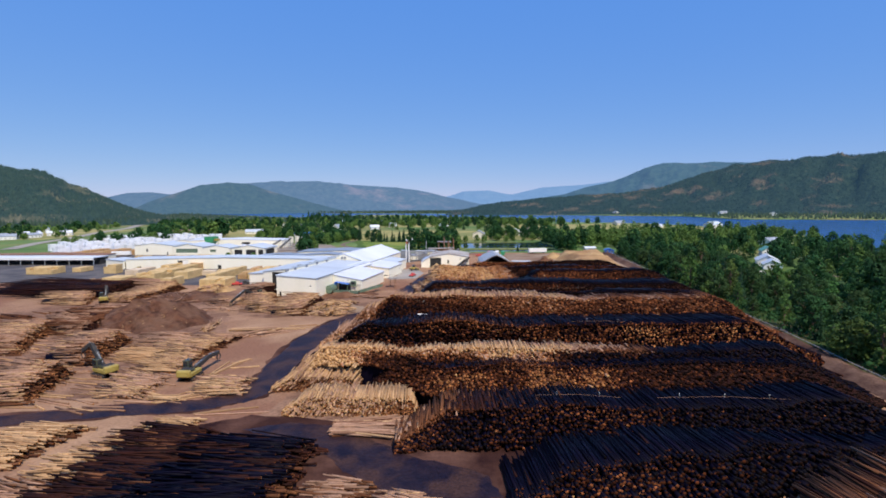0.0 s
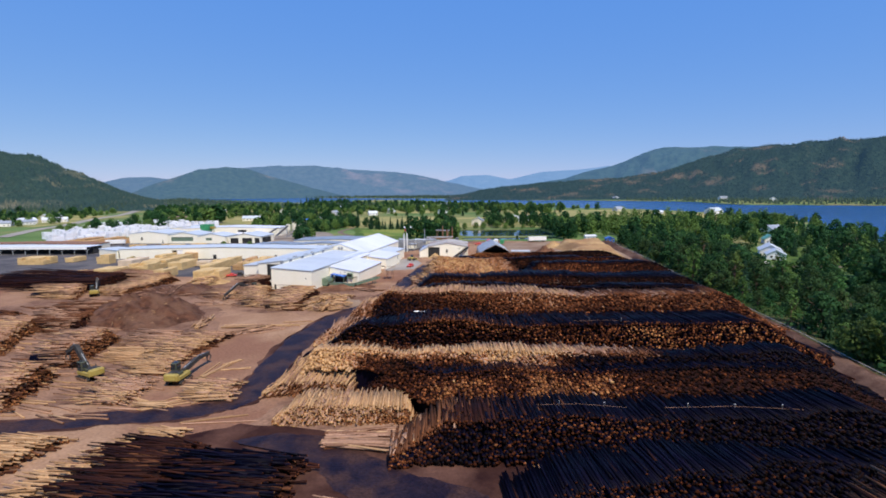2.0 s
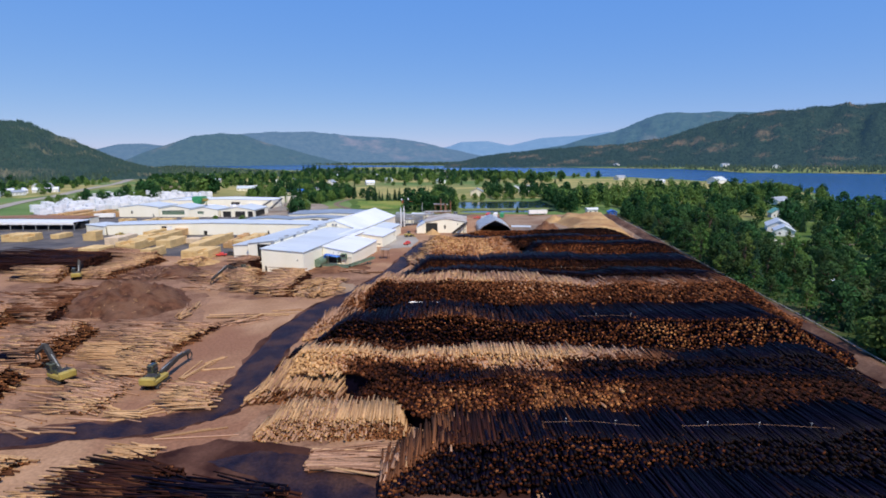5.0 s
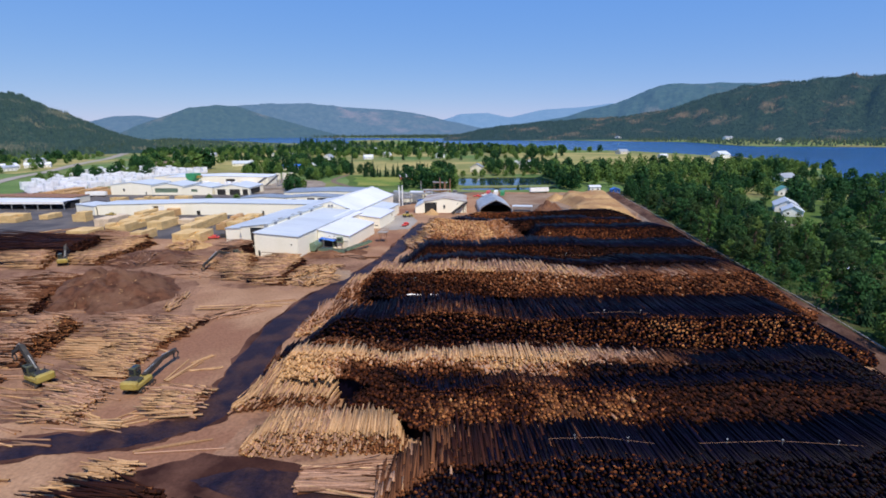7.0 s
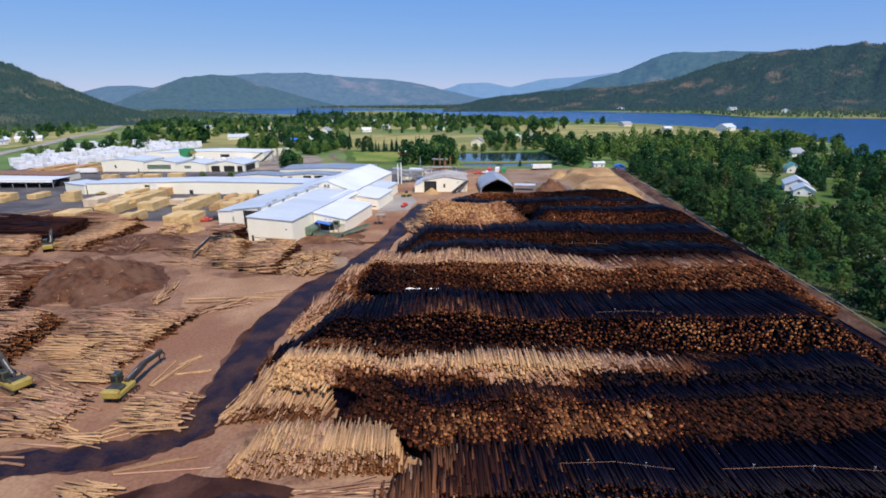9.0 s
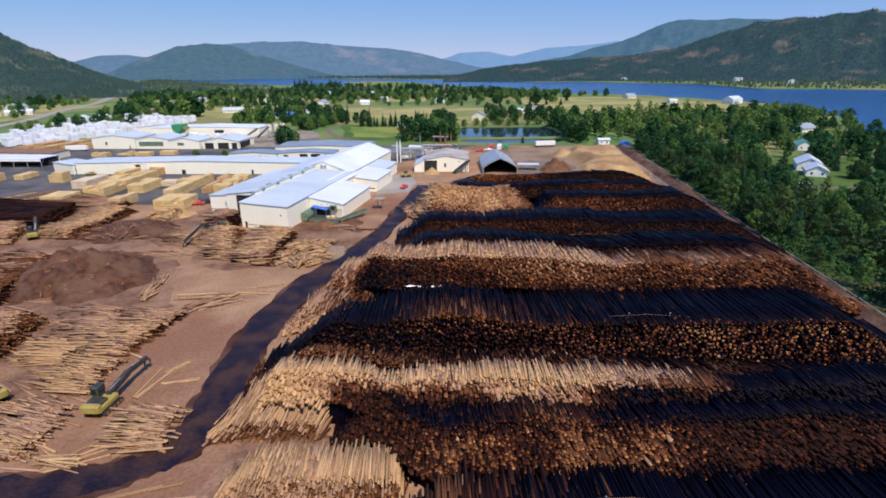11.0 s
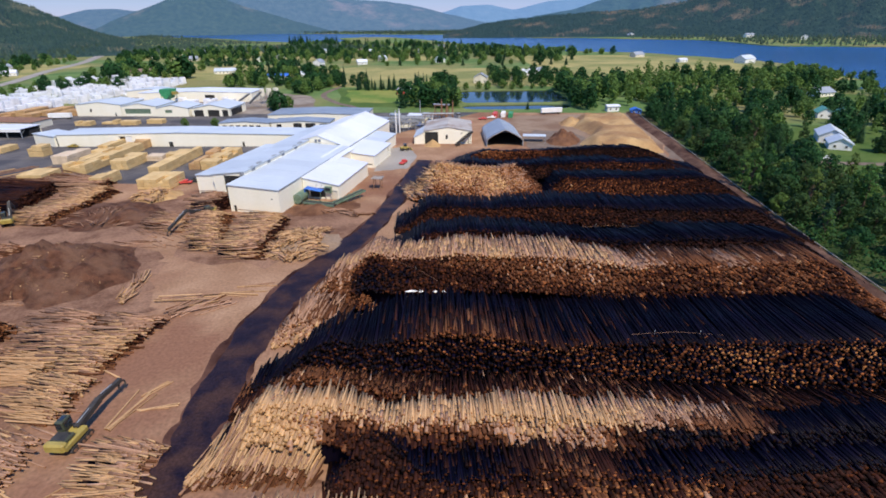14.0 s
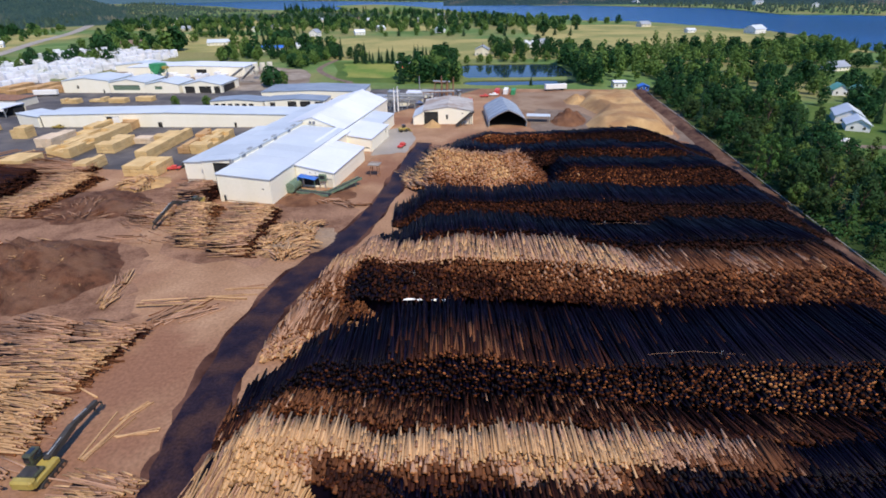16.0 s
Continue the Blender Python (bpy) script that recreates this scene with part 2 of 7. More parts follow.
# bark of the logs, from soaked to bone dry, and their cut ends
BARK = [
    # soaked bark, its blue painted in for the sky's sheen on wet logs
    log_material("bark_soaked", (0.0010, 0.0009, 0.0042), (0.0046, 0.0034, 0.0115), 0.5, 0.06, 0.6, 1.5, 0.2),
    log_material("bark_wet", (0.010, 0.0032, 0.003), (0.036, 0.011, 0.007), 0.7, 0.10),
    log_material("bark_damp", (0.080, 0.032, 0.017), (0.150, 0.063, 0.031), 0.9, 0.08),
    log_material("bark_brown", (0.225, 0.122, 0.078), (0.375, 0.228, 0.155), 0.95, 0.08),
    log_material("bark_pale", (0.34, 0.198, 0.104), (0.47, 0.298, 0.162), 0.95, 0.1),
]
ENDS = [
    log_material("end_soaked", (0.003, 0.0015, 0.0015), (0.022, 0.008, 0.004), 0.8, 0.06, 0.8, 2.4),
    log_material("end_wet", (0.006, 0.002, 0.0015), (0.100, 0.030, 0.011), 0.9, 0.06, 0.8, 1.7),
    log_material("end_damp", (0.022, 0.006, 0.003), (0.27, 0.092, 0.034), 0.9, 0.06, 0.8, 1.7),
    log_material("end_brown", (0.12, 0.042, 0.017), (0.42, 0.182, 0.066), 0.9, 0.06, 0.6, 1.2),
    log_material("end_pale", (0.29, 0.150, 0.064), (0.56, 0.34, 0.150), 0.9, 0.06, 0.5, 1.0),
]
LOG_MATS = BARK + ENDS


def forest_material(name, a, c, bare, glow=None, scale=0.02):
    """Far wooded slopes. glow: blue emission painted on as the air's haze."""
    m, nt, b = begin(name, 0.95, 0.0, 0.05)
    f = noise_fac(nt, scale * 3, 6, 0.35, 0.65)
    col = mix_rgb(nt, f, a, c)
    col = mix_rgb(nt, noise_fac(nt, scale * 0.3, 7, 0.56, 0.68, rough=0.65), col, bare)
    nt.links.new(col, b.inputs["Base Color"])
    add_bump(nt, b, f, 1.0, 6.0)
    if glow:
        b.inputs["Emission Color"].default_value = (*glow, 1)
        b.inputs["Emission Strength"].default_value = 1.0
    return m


# conifer green made paler and bluer, painting air haze into far woods
M["needle_hazed"] = leaf_material("needle_hazed", (0.028, 0.056, 0.044), (0.060, 0.098, 0.066))
# slope colours turned bluish and self-lit in place of distance haze
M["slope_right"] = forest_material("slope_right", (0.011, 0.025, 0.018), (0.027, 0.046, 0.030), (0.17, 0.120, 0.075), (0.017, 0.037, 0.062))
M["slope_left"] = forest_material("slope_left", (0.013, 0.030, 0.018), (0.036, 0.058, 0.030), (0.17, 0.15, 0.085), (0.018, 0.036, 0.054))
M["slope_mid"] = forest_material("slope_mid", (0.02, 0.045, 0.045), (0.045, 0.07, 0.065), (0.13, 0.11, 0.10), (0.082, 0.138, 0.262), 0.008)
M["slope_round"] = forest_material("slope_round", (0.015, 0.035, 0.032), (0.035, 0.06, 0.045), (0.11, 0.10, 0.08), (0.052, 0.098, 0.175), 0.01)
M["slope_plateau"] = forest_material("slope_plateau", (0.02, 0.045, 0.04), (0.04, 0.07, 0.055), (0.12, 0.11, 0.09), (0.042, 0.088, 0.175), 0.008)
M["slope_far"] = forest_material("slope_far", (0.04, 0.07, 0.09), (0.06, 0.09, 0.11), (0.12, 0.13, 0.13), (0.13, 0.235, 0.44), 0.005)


def water_material(name, base, rough, scale, strength, spec=0.5):
    m, nt, b = begin(name, rough, 0.0, spec)
    b.inputs["IOR"].default_value = 1.33
    nt.links.new(mix_rgb(nt, noise_fac(nt, 0.004, 4), base, [v * 1.5 for v in base]), b.inputs["Base Color"])
    add_bump(nt, b, noise_fac(nt, scale, 4, 0.2, 0.8, stretch=(1, 2.2, 1)), strength, 0.5)
    return m


M["lake"] = water_material("lake", (0.006, 0.050, 0.165), 0.2, 0.12, 0.5, 0.22)
M["pond"] = water_material("pond", (0.010, 0.025, 0.045), 0.04, 0.2, 0.04)


# ---------------- mesh helpers ----------------
def part(name, bm, material, parent=None, label=""):
    """Link a bmesh as one mesh object under a thing."""
    me = bpy.data.meshes.new(name)
    bm.to_mesh(me)
    bm.free()
    for mm in material if isinstance(material, (list, tuple)) else [material]:
        me.materials.append(mm)
    ob = new(name, me)
    ob.parent = parent
    return tagged(ob, label)


def thing(name, label, category, m=None, group="", kind=""):
    e = new(name)
    if m is not None:
        e.matrix_world = m
    return tagged(e, label, category, group, kind)


def box(bm, x0, x1, y0, y1, z0, z1, bevel=0.0, m=None):
    vs = [bm.verts.new((x, y, z)) for z in (z0, z1) for x, y in ((x0, y0), (x1, y0), (x1, y1), (x0, y1))]
    fs = [bm.faces.new([vs[i] for i in f]) for f in ((3, 2, 1, 0), (4, 5, 6, 7), (0, 1, 5, 4), (1, 2, 6, 5), (2, 3, 7, 6), (3, 0, 4, 7))]
    if bevel:
        es = list({e for f in fs for e in f.edges})
        r = bmesh.ops.bevel(bm, geom=es, offset=bevel, segments=1, affect="EDGES", profile=0.5)
        vs = list({v for f in r["faces"] for v in f.verts} | {v for v in vs if v.is_valid})
    if m is not None:
        for v in vs:
            v.co = m @ v.co
    return vs


def prism(bm, outline, z0, z1):
    """A flat plate or block from a plan outline, anticlockwise."""
    lo = [bm.verts.new((x, y, z0)) for x, y in outline]
    hi = [bm.verts.new((x, y, z1)) for x, y in outline]
    n = len(lo)
    bm.faces.new(hi)
    bm.faces.new(lo[::-1])
    for i in range(n):
        bm.faces.new((lo[i], lo[(i + 1) % n], hi[(i + 1) % n], hi[i]))


def extrude_profile(bm, prof, y0, y1):
    """A closed profile in x and z drawn out along y."""
    a = [bm.verts.new((x, y0, z)) for x, z in prof]
    b = [bm.verts.new((x, y1, z)) for x, z in prof]
    n = len(a)
    bm.faces.new(a)
    bm.faces.new(b[::-1])
    for i in range(n):
        bm.faces.new((a[i], b[i], b[(i + 1) % n], a[(i + 1) % n]))
    bmesh.ops.recalc_face_normals(bm, faces=bm.faces[:])


def tube(bm, p, q, r0, r1=None, n=6):
    """A tapered round bar from p to q."""
    p, q = Vector(p), Vector(q)
    r1 = r0 if r1 is None else r1
    d = (q - p).normalized()
    s = d.orthogonal().normalized()
    t = d.cross(s)
    a = [bm.verts.new(p + (s * math.cos(k * math.tau / n) + t * math.sin(k * math.tau / n)) * r0) for k in range(n)]
    b = [bm.verts.new(q + (s * math.cos(k * math.tau / n) + t * math.sin(k * math.tau / n)) * r1) for k in range(n)]
    for k in range(n):
        bm.faces.new((a[k], a[(k + 1) % n], b[(k + 1) % n], b[k]))
    bm.faces.new(a[::-1])
    bm.faces.new(b)


def raw_mesh(name, verts, loops, sizes, mat_index, materials):
    """A mesh from arrays: vertex places, face corners, corners per face."""
    me = bpy.data.meshes.new(name)
    me.vertices.add(len(verts))
    me.vertices.foreach_set("co", np.ascontiguousarray(verts, dtype=np.float32).ravel())
    me.loops.add(len(loops))
    me.loops.foreach_set("vertex_index", np.ascontiguousarray(loops, dtype=np.int32))
    me.polygons.add(len(sizes))
    starts = np.concatenate(([0], np.cumsum(sizes)[:-1])).astype(np.int32)
    me.polygons.foreach_set("loop_start", starts)
    for mm in materials:
        me.materials.append(mm)
    me.polygons.foreach_set("material_index", np.ascontiguousarray(mat_index, dtype=np.int32))
    me.update(calc_edges=True)
    return me


def smooth01(v):
    v = np.clip(v, 0, 1)
    return v * v * (3 - 2 * v)


# ---------------- land ----------------
def strip(points, widths):
    """The outline of a bent strip along a centre line, with evened corners."""
    pts = [Vector(p) for p in points]
    fine, wf = [], []
    n = len(pts)
    for i in range(n - 1):
        p0, p1, p2, p3 = pts[max(i - 1, 0)], pts[i], pts[i + 1], pts[min(i + 2, n - 1)]
        for k in range(8):
            t = k / 8
            fine.append(0.5 * (2 * p1 + (p2 - p0) * t + (2 * p0 - 5 * p1 + 4 * p2 - p3) * t * t + (3 * p1 - p0 - 3 * p2 + p3) * t ** 3))
            wf.append(widths[i] * (1 - t) + widths[i + 1] * t)
    fine.append(pts[-1])
    wf.append(widths[-1])
    left, right = [], []
    for i, p in enumerate(fine):
        d = (fine[min(i + 1, len(fine) - 1)] - fine[max(i - 1, 0)]).normalized()
        nrm = Vector((-d.y, d.x))
        left.append(p + nrm * wf[i] / 2)
        right.append(p - nrm * wf[i] / 2)
    return left, right


def laid_strip(name, points, widths, z, material, label, category, ragged=0.0, kind="structure"):
    left, right = strip(points, widths)
    bm = bmesh.new()
    rows = []
    for i, (a, b) in enumerate(zip(left, right)):
        d = (a - b).normalized()
        a = a + d * ragged * 1.6 * noise.fractal(Vector((i * 0.31, z * 90, 1.7)), 0.8, 2.0, 3)
        b = b - d * ragged * 1.6 * noise.fractal(Vector((i * 0.31, z * 90, 8.3)), 0.8, 2.0, 3)
        rows.append((bm.verts.new((a.x, a.y, z)), bm.verts.new((b.x, b.y, z))))
    for (a, b), (c, d) in zip(rows, rows[1:]):
        bm.faces.new((a, b, d, c))
    bmesh.ops.recalc_face_normals(bm, faces=bm.faces[:])
    for f in bm.faces:
        if f.normal.z < 0:
            f.normal_flip()
    return tagged(part(name, bm, material), label, category, kind=kind)


def laid_patch(name, outline, z, material, label, category, ragged=0.0, steps=6):
    """A flat patch of ground with a slightly wavering edge."""
    bm = bmesh.new()
    rng = random.Random(int(abs(outline[0][0]) * 10) + len(outline))
    pts = []
    for (x0, y0), (x1, y1) in zip(outline, outline[1:] + outline[:1]):
        for k in range(steps):
            t = k / steps
            pts.append((x0 + (x1 - x0) * t + rng.uniform(-ragged, ragged), y0 + (y1 - y0) * t + rng.uniform(-ragged, ragged)))
    f = bm.faces.new([bm.verts.new((x, y, z)) for x, y in pts])
    bm.normal_update()
    if f.normal.z < 0:
        f.normal_flip()
    bmesh.ops.triangulate(bm, faces=[f])
    return tagged(part(name, bm, material), label, category, kind="structure")


LAKE = [(-1500, 3000), (-980, 2470), (-800, 2250), (-650, 2020), (-480, 1850), (-336, 1680), (-300, 1920), (-360, 2230), (-200, 2300), (-15, 1900), (120, 1400), (270, 1130), (370, 1060), (440, 900), (470, 800), (458, 690),
        (434, 620), (424, 565), (386, 515), (354, 460), (328, 415), (312, 380), (335, 345), (420, 325), (700, 320), (1100, 300), (1700, 400), (1700, 1000), (1150, 1100), (960, 1120), (840, 1190), (745, 1250), (770, 1500),
        (748, 1640), (600, 1800), (480, 1970), (330, 2050), (480, 2450), (300, 2600), (0, 2650), (-300, 2900), (-800, 3300), (-1480, 3700)]
PONDS = [[(22, 447), (32, 443), (50, 442), (75, 441), (98, 443), (104, 449), (105, 465), (105, 490), (103, 508), (96, 514), (70, 516), (45, 516), (28, 514), (22, 505), (21, 480)],
         [(21, 416), (28, 411), (50, 409), (75, 409), (92, 411), (97, 420), (92, 429), (60, 431), (28, 430), (21, 425)]]


def wavy(outline, amount, steps):
    rng = random.Random(int(abs(outline[0][0])))
    out = []
    n = len(outline)
    for i in range(n):
        p0, p1, p2, p3 = [Vector(outline[(i + k) % n]) for k in (-1, 0, 1, 2)]
        for k in range(steps):
            t = k / steps
            p = 0.5 * (2 * p1 + (p2 - p0) * t + (2 * p0 - 5 * p1 + 4 * p2 - p3) * t * t + (3 * p1 - p0 - 3 * p2 + p3) * t ** 3)
            out.append((p.x + rng.uniform(-amount, amount), p.y + rng.uniform(-amount, amount)))
    return out


def build_ground():
    bm = bmesh.new()
    loops = [[(-4800, -1200), (4800, -1200), (4800, 4850), (-4800, 4850)], wavy(LAKE, 6, 5)] + [wavy(p, 0.8, 4) for p in PONDS]
    edges, rims = [], []
    for lp in loops:
        vs = [bm.verts.new((x, y, 0)) for x, y in lp]
        es = [bm.edges.new((a, b)) for a, b in zip(vs, vs[1:] + vs[:1])]
        edges += es
        rims.append((vs, es))
    bmesh.ops.triangle_fill(bm, use_beauty=True, use_dissolve=False, edges=edges)
    for f in bm.faces:
        f.normal_update()
        if f.normal.z < 0:
            f.normal_flip()
    for vs, es in rims[1:]:
        low = [bm.verts.new((v.co.x, v.co.y, -2.0)) for v in vs]
        for i in range(len(vs)):
            j = (i + 1) % len(vs)
            bm.faces.new((vs[i], vs[j], low[j], low[i]))
    tagged(part("ground", bm, M["grass"]), "green and straw-coloured valley floor of grass and meadow", "ground", kind="structure")
    for name, z, outline, mat, label in (("water_lake", -1.0, LAKE, M["lake"], "deep blue lake with a faint ripple"),
                                         ("water_pond_1", -0.6, PONDS[0], M["pond"], "still pond reflecting trees"),
                                         ("water_pond_2", -0.6, PONDS[1], M["pond"], "narrow still pond beside the mill yard")):
        bm = bmesh.new()
        cx, cy = sum(p[0] for p in outline) / len(outline), sum(p[1] for p in outline) / len(outline)
        grow = 40 if name == "water_lake" else 3
        xs, ys = [p[0] for p in outline], [p[1] for p in outline]
        bm.faces.new([bm.verts.new(p) for p in ((min(xs) - grow, min(ys) - grow, z), (max(xs) + grow, min(ys) - grow, z), (max(xs) + grow, max(ys) + grow, z), (min(xs) - grow, max(ys) + grow, z))])
        tagged(part(name, bm, mat), label, "lake" if "lake" in name else "pond", kind="structure")


build_ground()
laid_patch("ground_yard", [(-330, -260), (112, -260), (96, 60), (99, 130), (107, 180), (113, 250), (120, 310), (128, 385), (30, 398), (-20, 330), (-70, 240), (-110, 236), (-170, 245), (-330, 262)],
           0.04, M["dirt"], "reddish-brown bare dirt of the log yard", "ground", 1.0)
laid_patch("ground_paved_yard", [(-330, 262), (-170, 245), (-110, 236), (-70, 240), (-20, 330), (30, 398), (-140, 405), (-330, 470)], 0.05, M["asphalt"],
           "dark grey asphalt lumber yard", "ground", 0.5)
laid_patch("ground_mill_yard", [(-262, 420), (-140, 405), (-98, 400), (-88, 436), (-104, 492), (-140, 520), (-262, 530)], 0.06, M["gravel_pale"], "pale trampled gravel yard behind the planing mill", "ground", 1.5)
laid_patch("ground_bark_litter", [(-64, 90), (-63, 104), (-63, 122), (-61, 138), (-68, 150), (-72, 166), (-88, 178), (-80, 196), (-72, 206), (-96, 218), (-140, 208), (-165, 150), (-150, 100), (-104, 86)], 0.055, M["bark_litter"],
           "dark bark litter trodden into the yard between log decks", "ground", 2.2)
laid_patch("ground_bark_strip", [(-72, 166), (-44, 160), (-26, 176), (-24, 196), (-32, 210), (-60, 204), (-74, 196)], 0.06, M["bark_litter"], "brown bark and soil trodden round the sawmill stacks", "ground", 1.8)
laid_patch("ground_track_edge", [(-33, 100), (-29, 92), (-30, 88), (-33, 78), (-26, 77), (-16, 79), (-16, 92), (-26, 101)], 0.062, M["bark_litter"], "brown bark trodden round the pale decks", "ground", 0.9)
# wet haul road
HAUL = [(-110, 70), (-77, 79), (-60.7, 82.6), (-52, 84), (-44.1, 85.9), (-40.1, 88.4), (-37.9, 92.2), (-37.0, 97), (-37.2, 106), (-37.4, 117), (-36.6, 131), (-34.2, 146), (-27.6, 166), (-20.6, 184), (-14.6, 210), (-9.6, 240), (-4.5, 268)]
laid_strip("road_edge", HAUL, [7.0, 6.8, 6.6, 6.6, 7.0, 7.4, 7.8, 7.8, 8.6, 9.2, 9.2, 9.2, 9.2, 7.8, 7.4, 7.4, 6.8], 0.075, M["bark_wet_dirt"], "damp brown edge of the haul road", "road", 0.9)
laid_strip("road_wet", HAUL, [5.6, 5.4, 5.2, 5.2, 5.6, 6.0, 6.2, 6.2, 7.0, 7.6, 7.6, 7.6, 7.6, 6.4, 6.0, 6.2, 5.8], 0.09, M["mud"], "dark wet muddy haul road bending through the yard", "road", 0.6)
laid_patch("ground_wet", [(-60, 40), (-58, 56), (-46, 74), (-34, 80), (-20, 78), (-8, 70), (4, 67), (14, 66), (16, 44), (8, 30), (-40, 28)], 0.07, M["bark_wet_dirt"], "dark wet red-brown mud round the near decks", "ground", 0.5)
laid_patch("road_puddle", [(-33, 74), (-26, 76.5), (-18, 75), (-10, 69), (-4, 64), (6, 59), (8, 53), (0, 52), (-8, 55), (-14, 60), (-18, 66), (-27, 71)], 0.095, M["mud"],
           "dark wet mud of a side road", "road", 0.4)

# fields round the mill
for k, (z, out, mat, lab) in enumerate((
        (0.03, [(-110, 560), (130, 540), (150, 720), (-60, 800), (-260, 760)], M["hay"], "straw-yellow mown hay field"),
        (0.03, [(-330, 640), (-160, 640), (-150, 820), (-380, 900)], M["hay"], "dry yellow meadow"),
        (0.03, [(-560, 1000), (0, 900), (60, 1200), (-500, 1350)], M["hay"], "dry yellow meadow beyond the hedges"),
        (0.03, [(160, 560), (420, 560), (410, 800), (330, 980), (120, 1000)], M["hay"], "straw-yellow lakeside field"),
        (0.05, [(150, 232), (240, 236), (260, 320), (215, 340), (160, 290)], M["lawn"], "green lawn round a house"),
        (0.05, [(262, 395), (300, 390), (340, 450), (310, 478), (280, 470)], M["lawn"], "green lawn among trees"),
        (0.03, [(-900, 700), (-480, 620), (-520, 900), (-900, 1000)], M["hay"], "dry yellow roadside field"))):
    laid_patch("ground_field_%d" % (k + 1), out, z + 0.012 * k, mat, lab, "field", 4.0)
laid_patch("ground_wood", [(88, 40), (95, 110), (101, 160), (110, 230), (121, 300), (131, 390), (178, 394), (172, 330), (162, 250), (158, 180), (190, 40)], 0.13, M["thicket"], "weedy ground under the wood, darkened for tree shade", "ground", 2.5)
laid_patch("ground_marsh", [(-70, 430), (18, 415), (19, 535), (-90, 545)], 0.05, M["lawn"], "bright green marshy meadow", "field", 2.0)
laid_patch("ground_marsh_dry", [(-66, 452), (-20, 446), (16, 448), (17, 520), (-40, 524), (-80, 530)], 0.07, M["meadow"], "yellow-green reedy meadow", "field", 3.0)
laid_patch("ground_concrete", [(-26, 250), (-12, 254), (-8, 276), (-14, 296), (-24, 292)], 0.07, M["paving"], "pale concrete apron beside the sawmill", "ground", 0.6)
# highway at the far edge of town
laid_strip("road_highway", [(-400, 470), (-440, 560), (-468, 648), (-528, 795), (-580, 951), (-663, 1137), (-799, 1434), (-1078, 1962)], [13, 13, 13, 14, 15, 16, 20, 30], 0.4, M["paving"],
           "pale concrete highway climbing a ramp", "road")
laid_strip("road_side", [(-90, 560), (-95, 500), (-75, 450), (-60, 425), (-90, 400)], [5, 5, 5, 5, 5], 0.09, M["gravel"], "pale gravel lane", "road")
laid_strip("road_drive", [(146, 255), (165, 254), (190, 249), (300, 238)], [4, 5, 5, 5], 0.1, M["gravel"], "pale gravel drive beside a lawn", "road")


# ---------------- mountains ----------------
def ridge(name, label, crest, r_crest, r_foot, material, rough=0.12, steps=160, rows=26, wooded=0, seed=1, foot=0.0):
    """A range seen from the valley: crest as (azimuth, elevation) in degrees from the yard, rising from r_foot to r_crest."""
    az = np.linspace(crest[0][0], crest[-1][0], steps)
    el = np.interp(az, [c[0] for c in crest], [c[1] for c in crest])
    ker = np.array([1, 2, 3, 2, 1]) / 9
    el = np.convolve(np.pad(el, 2, mode="edge"), ker, mode="valid")
    s = np.concatenate((np.linspace(0, 1, rows), [1.06, 1.15]))
    verts = []
    for j, sj in enumerate(s):
        shape = math.sin(min(sj, 1.0) * math.pi / 2) ** 1.25 if sj <= 1 else 1 - (sj - 1) * 2.5
        for i in range(steps):
            r = r_foot + (r_crest - r_foot) * sj
            h = max(r_crest * math.tan(radians(el[i])) + 38, 1.0)
            a = radians(az[i])
            n = noise.fractal(Vector((az[i] * 0.55, sj * 3.2, seed * 3.7)), 0.9, 2.1, 5)
            fall = min(1.0, max(0.0, 1.0 - sj) * 1.7)
            z = h * shape * (1 + rough * 3.0 * n * fall * 0.8) + h * rough * 0.12 * fall * noise.noise(Vector((az[i] * 5, sj * 9, seed)))
            verts.append((r * math.sin(a), r * math.cos(a), max(z, -2) - (3 if j == 0 else 0) + foot * (1 - sj)))
    verts = np.array(verts)
    n0, rn = steps, len(s)
    idx = np.arange(n0 * rn).reshape(rn, n0)
    quads = np.stack([idx[:-1, :-1], idx[:-1, 1:], idx[1:, 1:], idx[1:, :-1]], -1).reshape(-1, 4)
    me = raw_mesh(name, verts, quads.ravel(), np.full(len(quads), 4), np.zeros(len(quads)), [material])
    me.polygons.foreach_set("use_smooth", np.ones(len(quads), dtype=bool))
    ob = tagged(new(name, me), label, "mountain", kind="structure")
    if wooded:
        rng = np.random.RandomState(seed)
        q = quads[rng.randint(0, (rows - 1) * (n0 - 1), wooded)]
        u, v = rng.rand(wooded, 1), rng.rand(wooded, 1)
        p = (verts[q[:, 0]] * (1 - u) + verts[q[:, 1]] * u) * (1 - v) + (verts[q[:, 3]] * (1 - u) + verts[q[:, 2]] * u) * v
        keep = p[:, 2] > 1.5
        wood_cones(name + "_trees", p[keep], 5, 11, seed, "dark conifer forest covering the slope", material)
    return ob


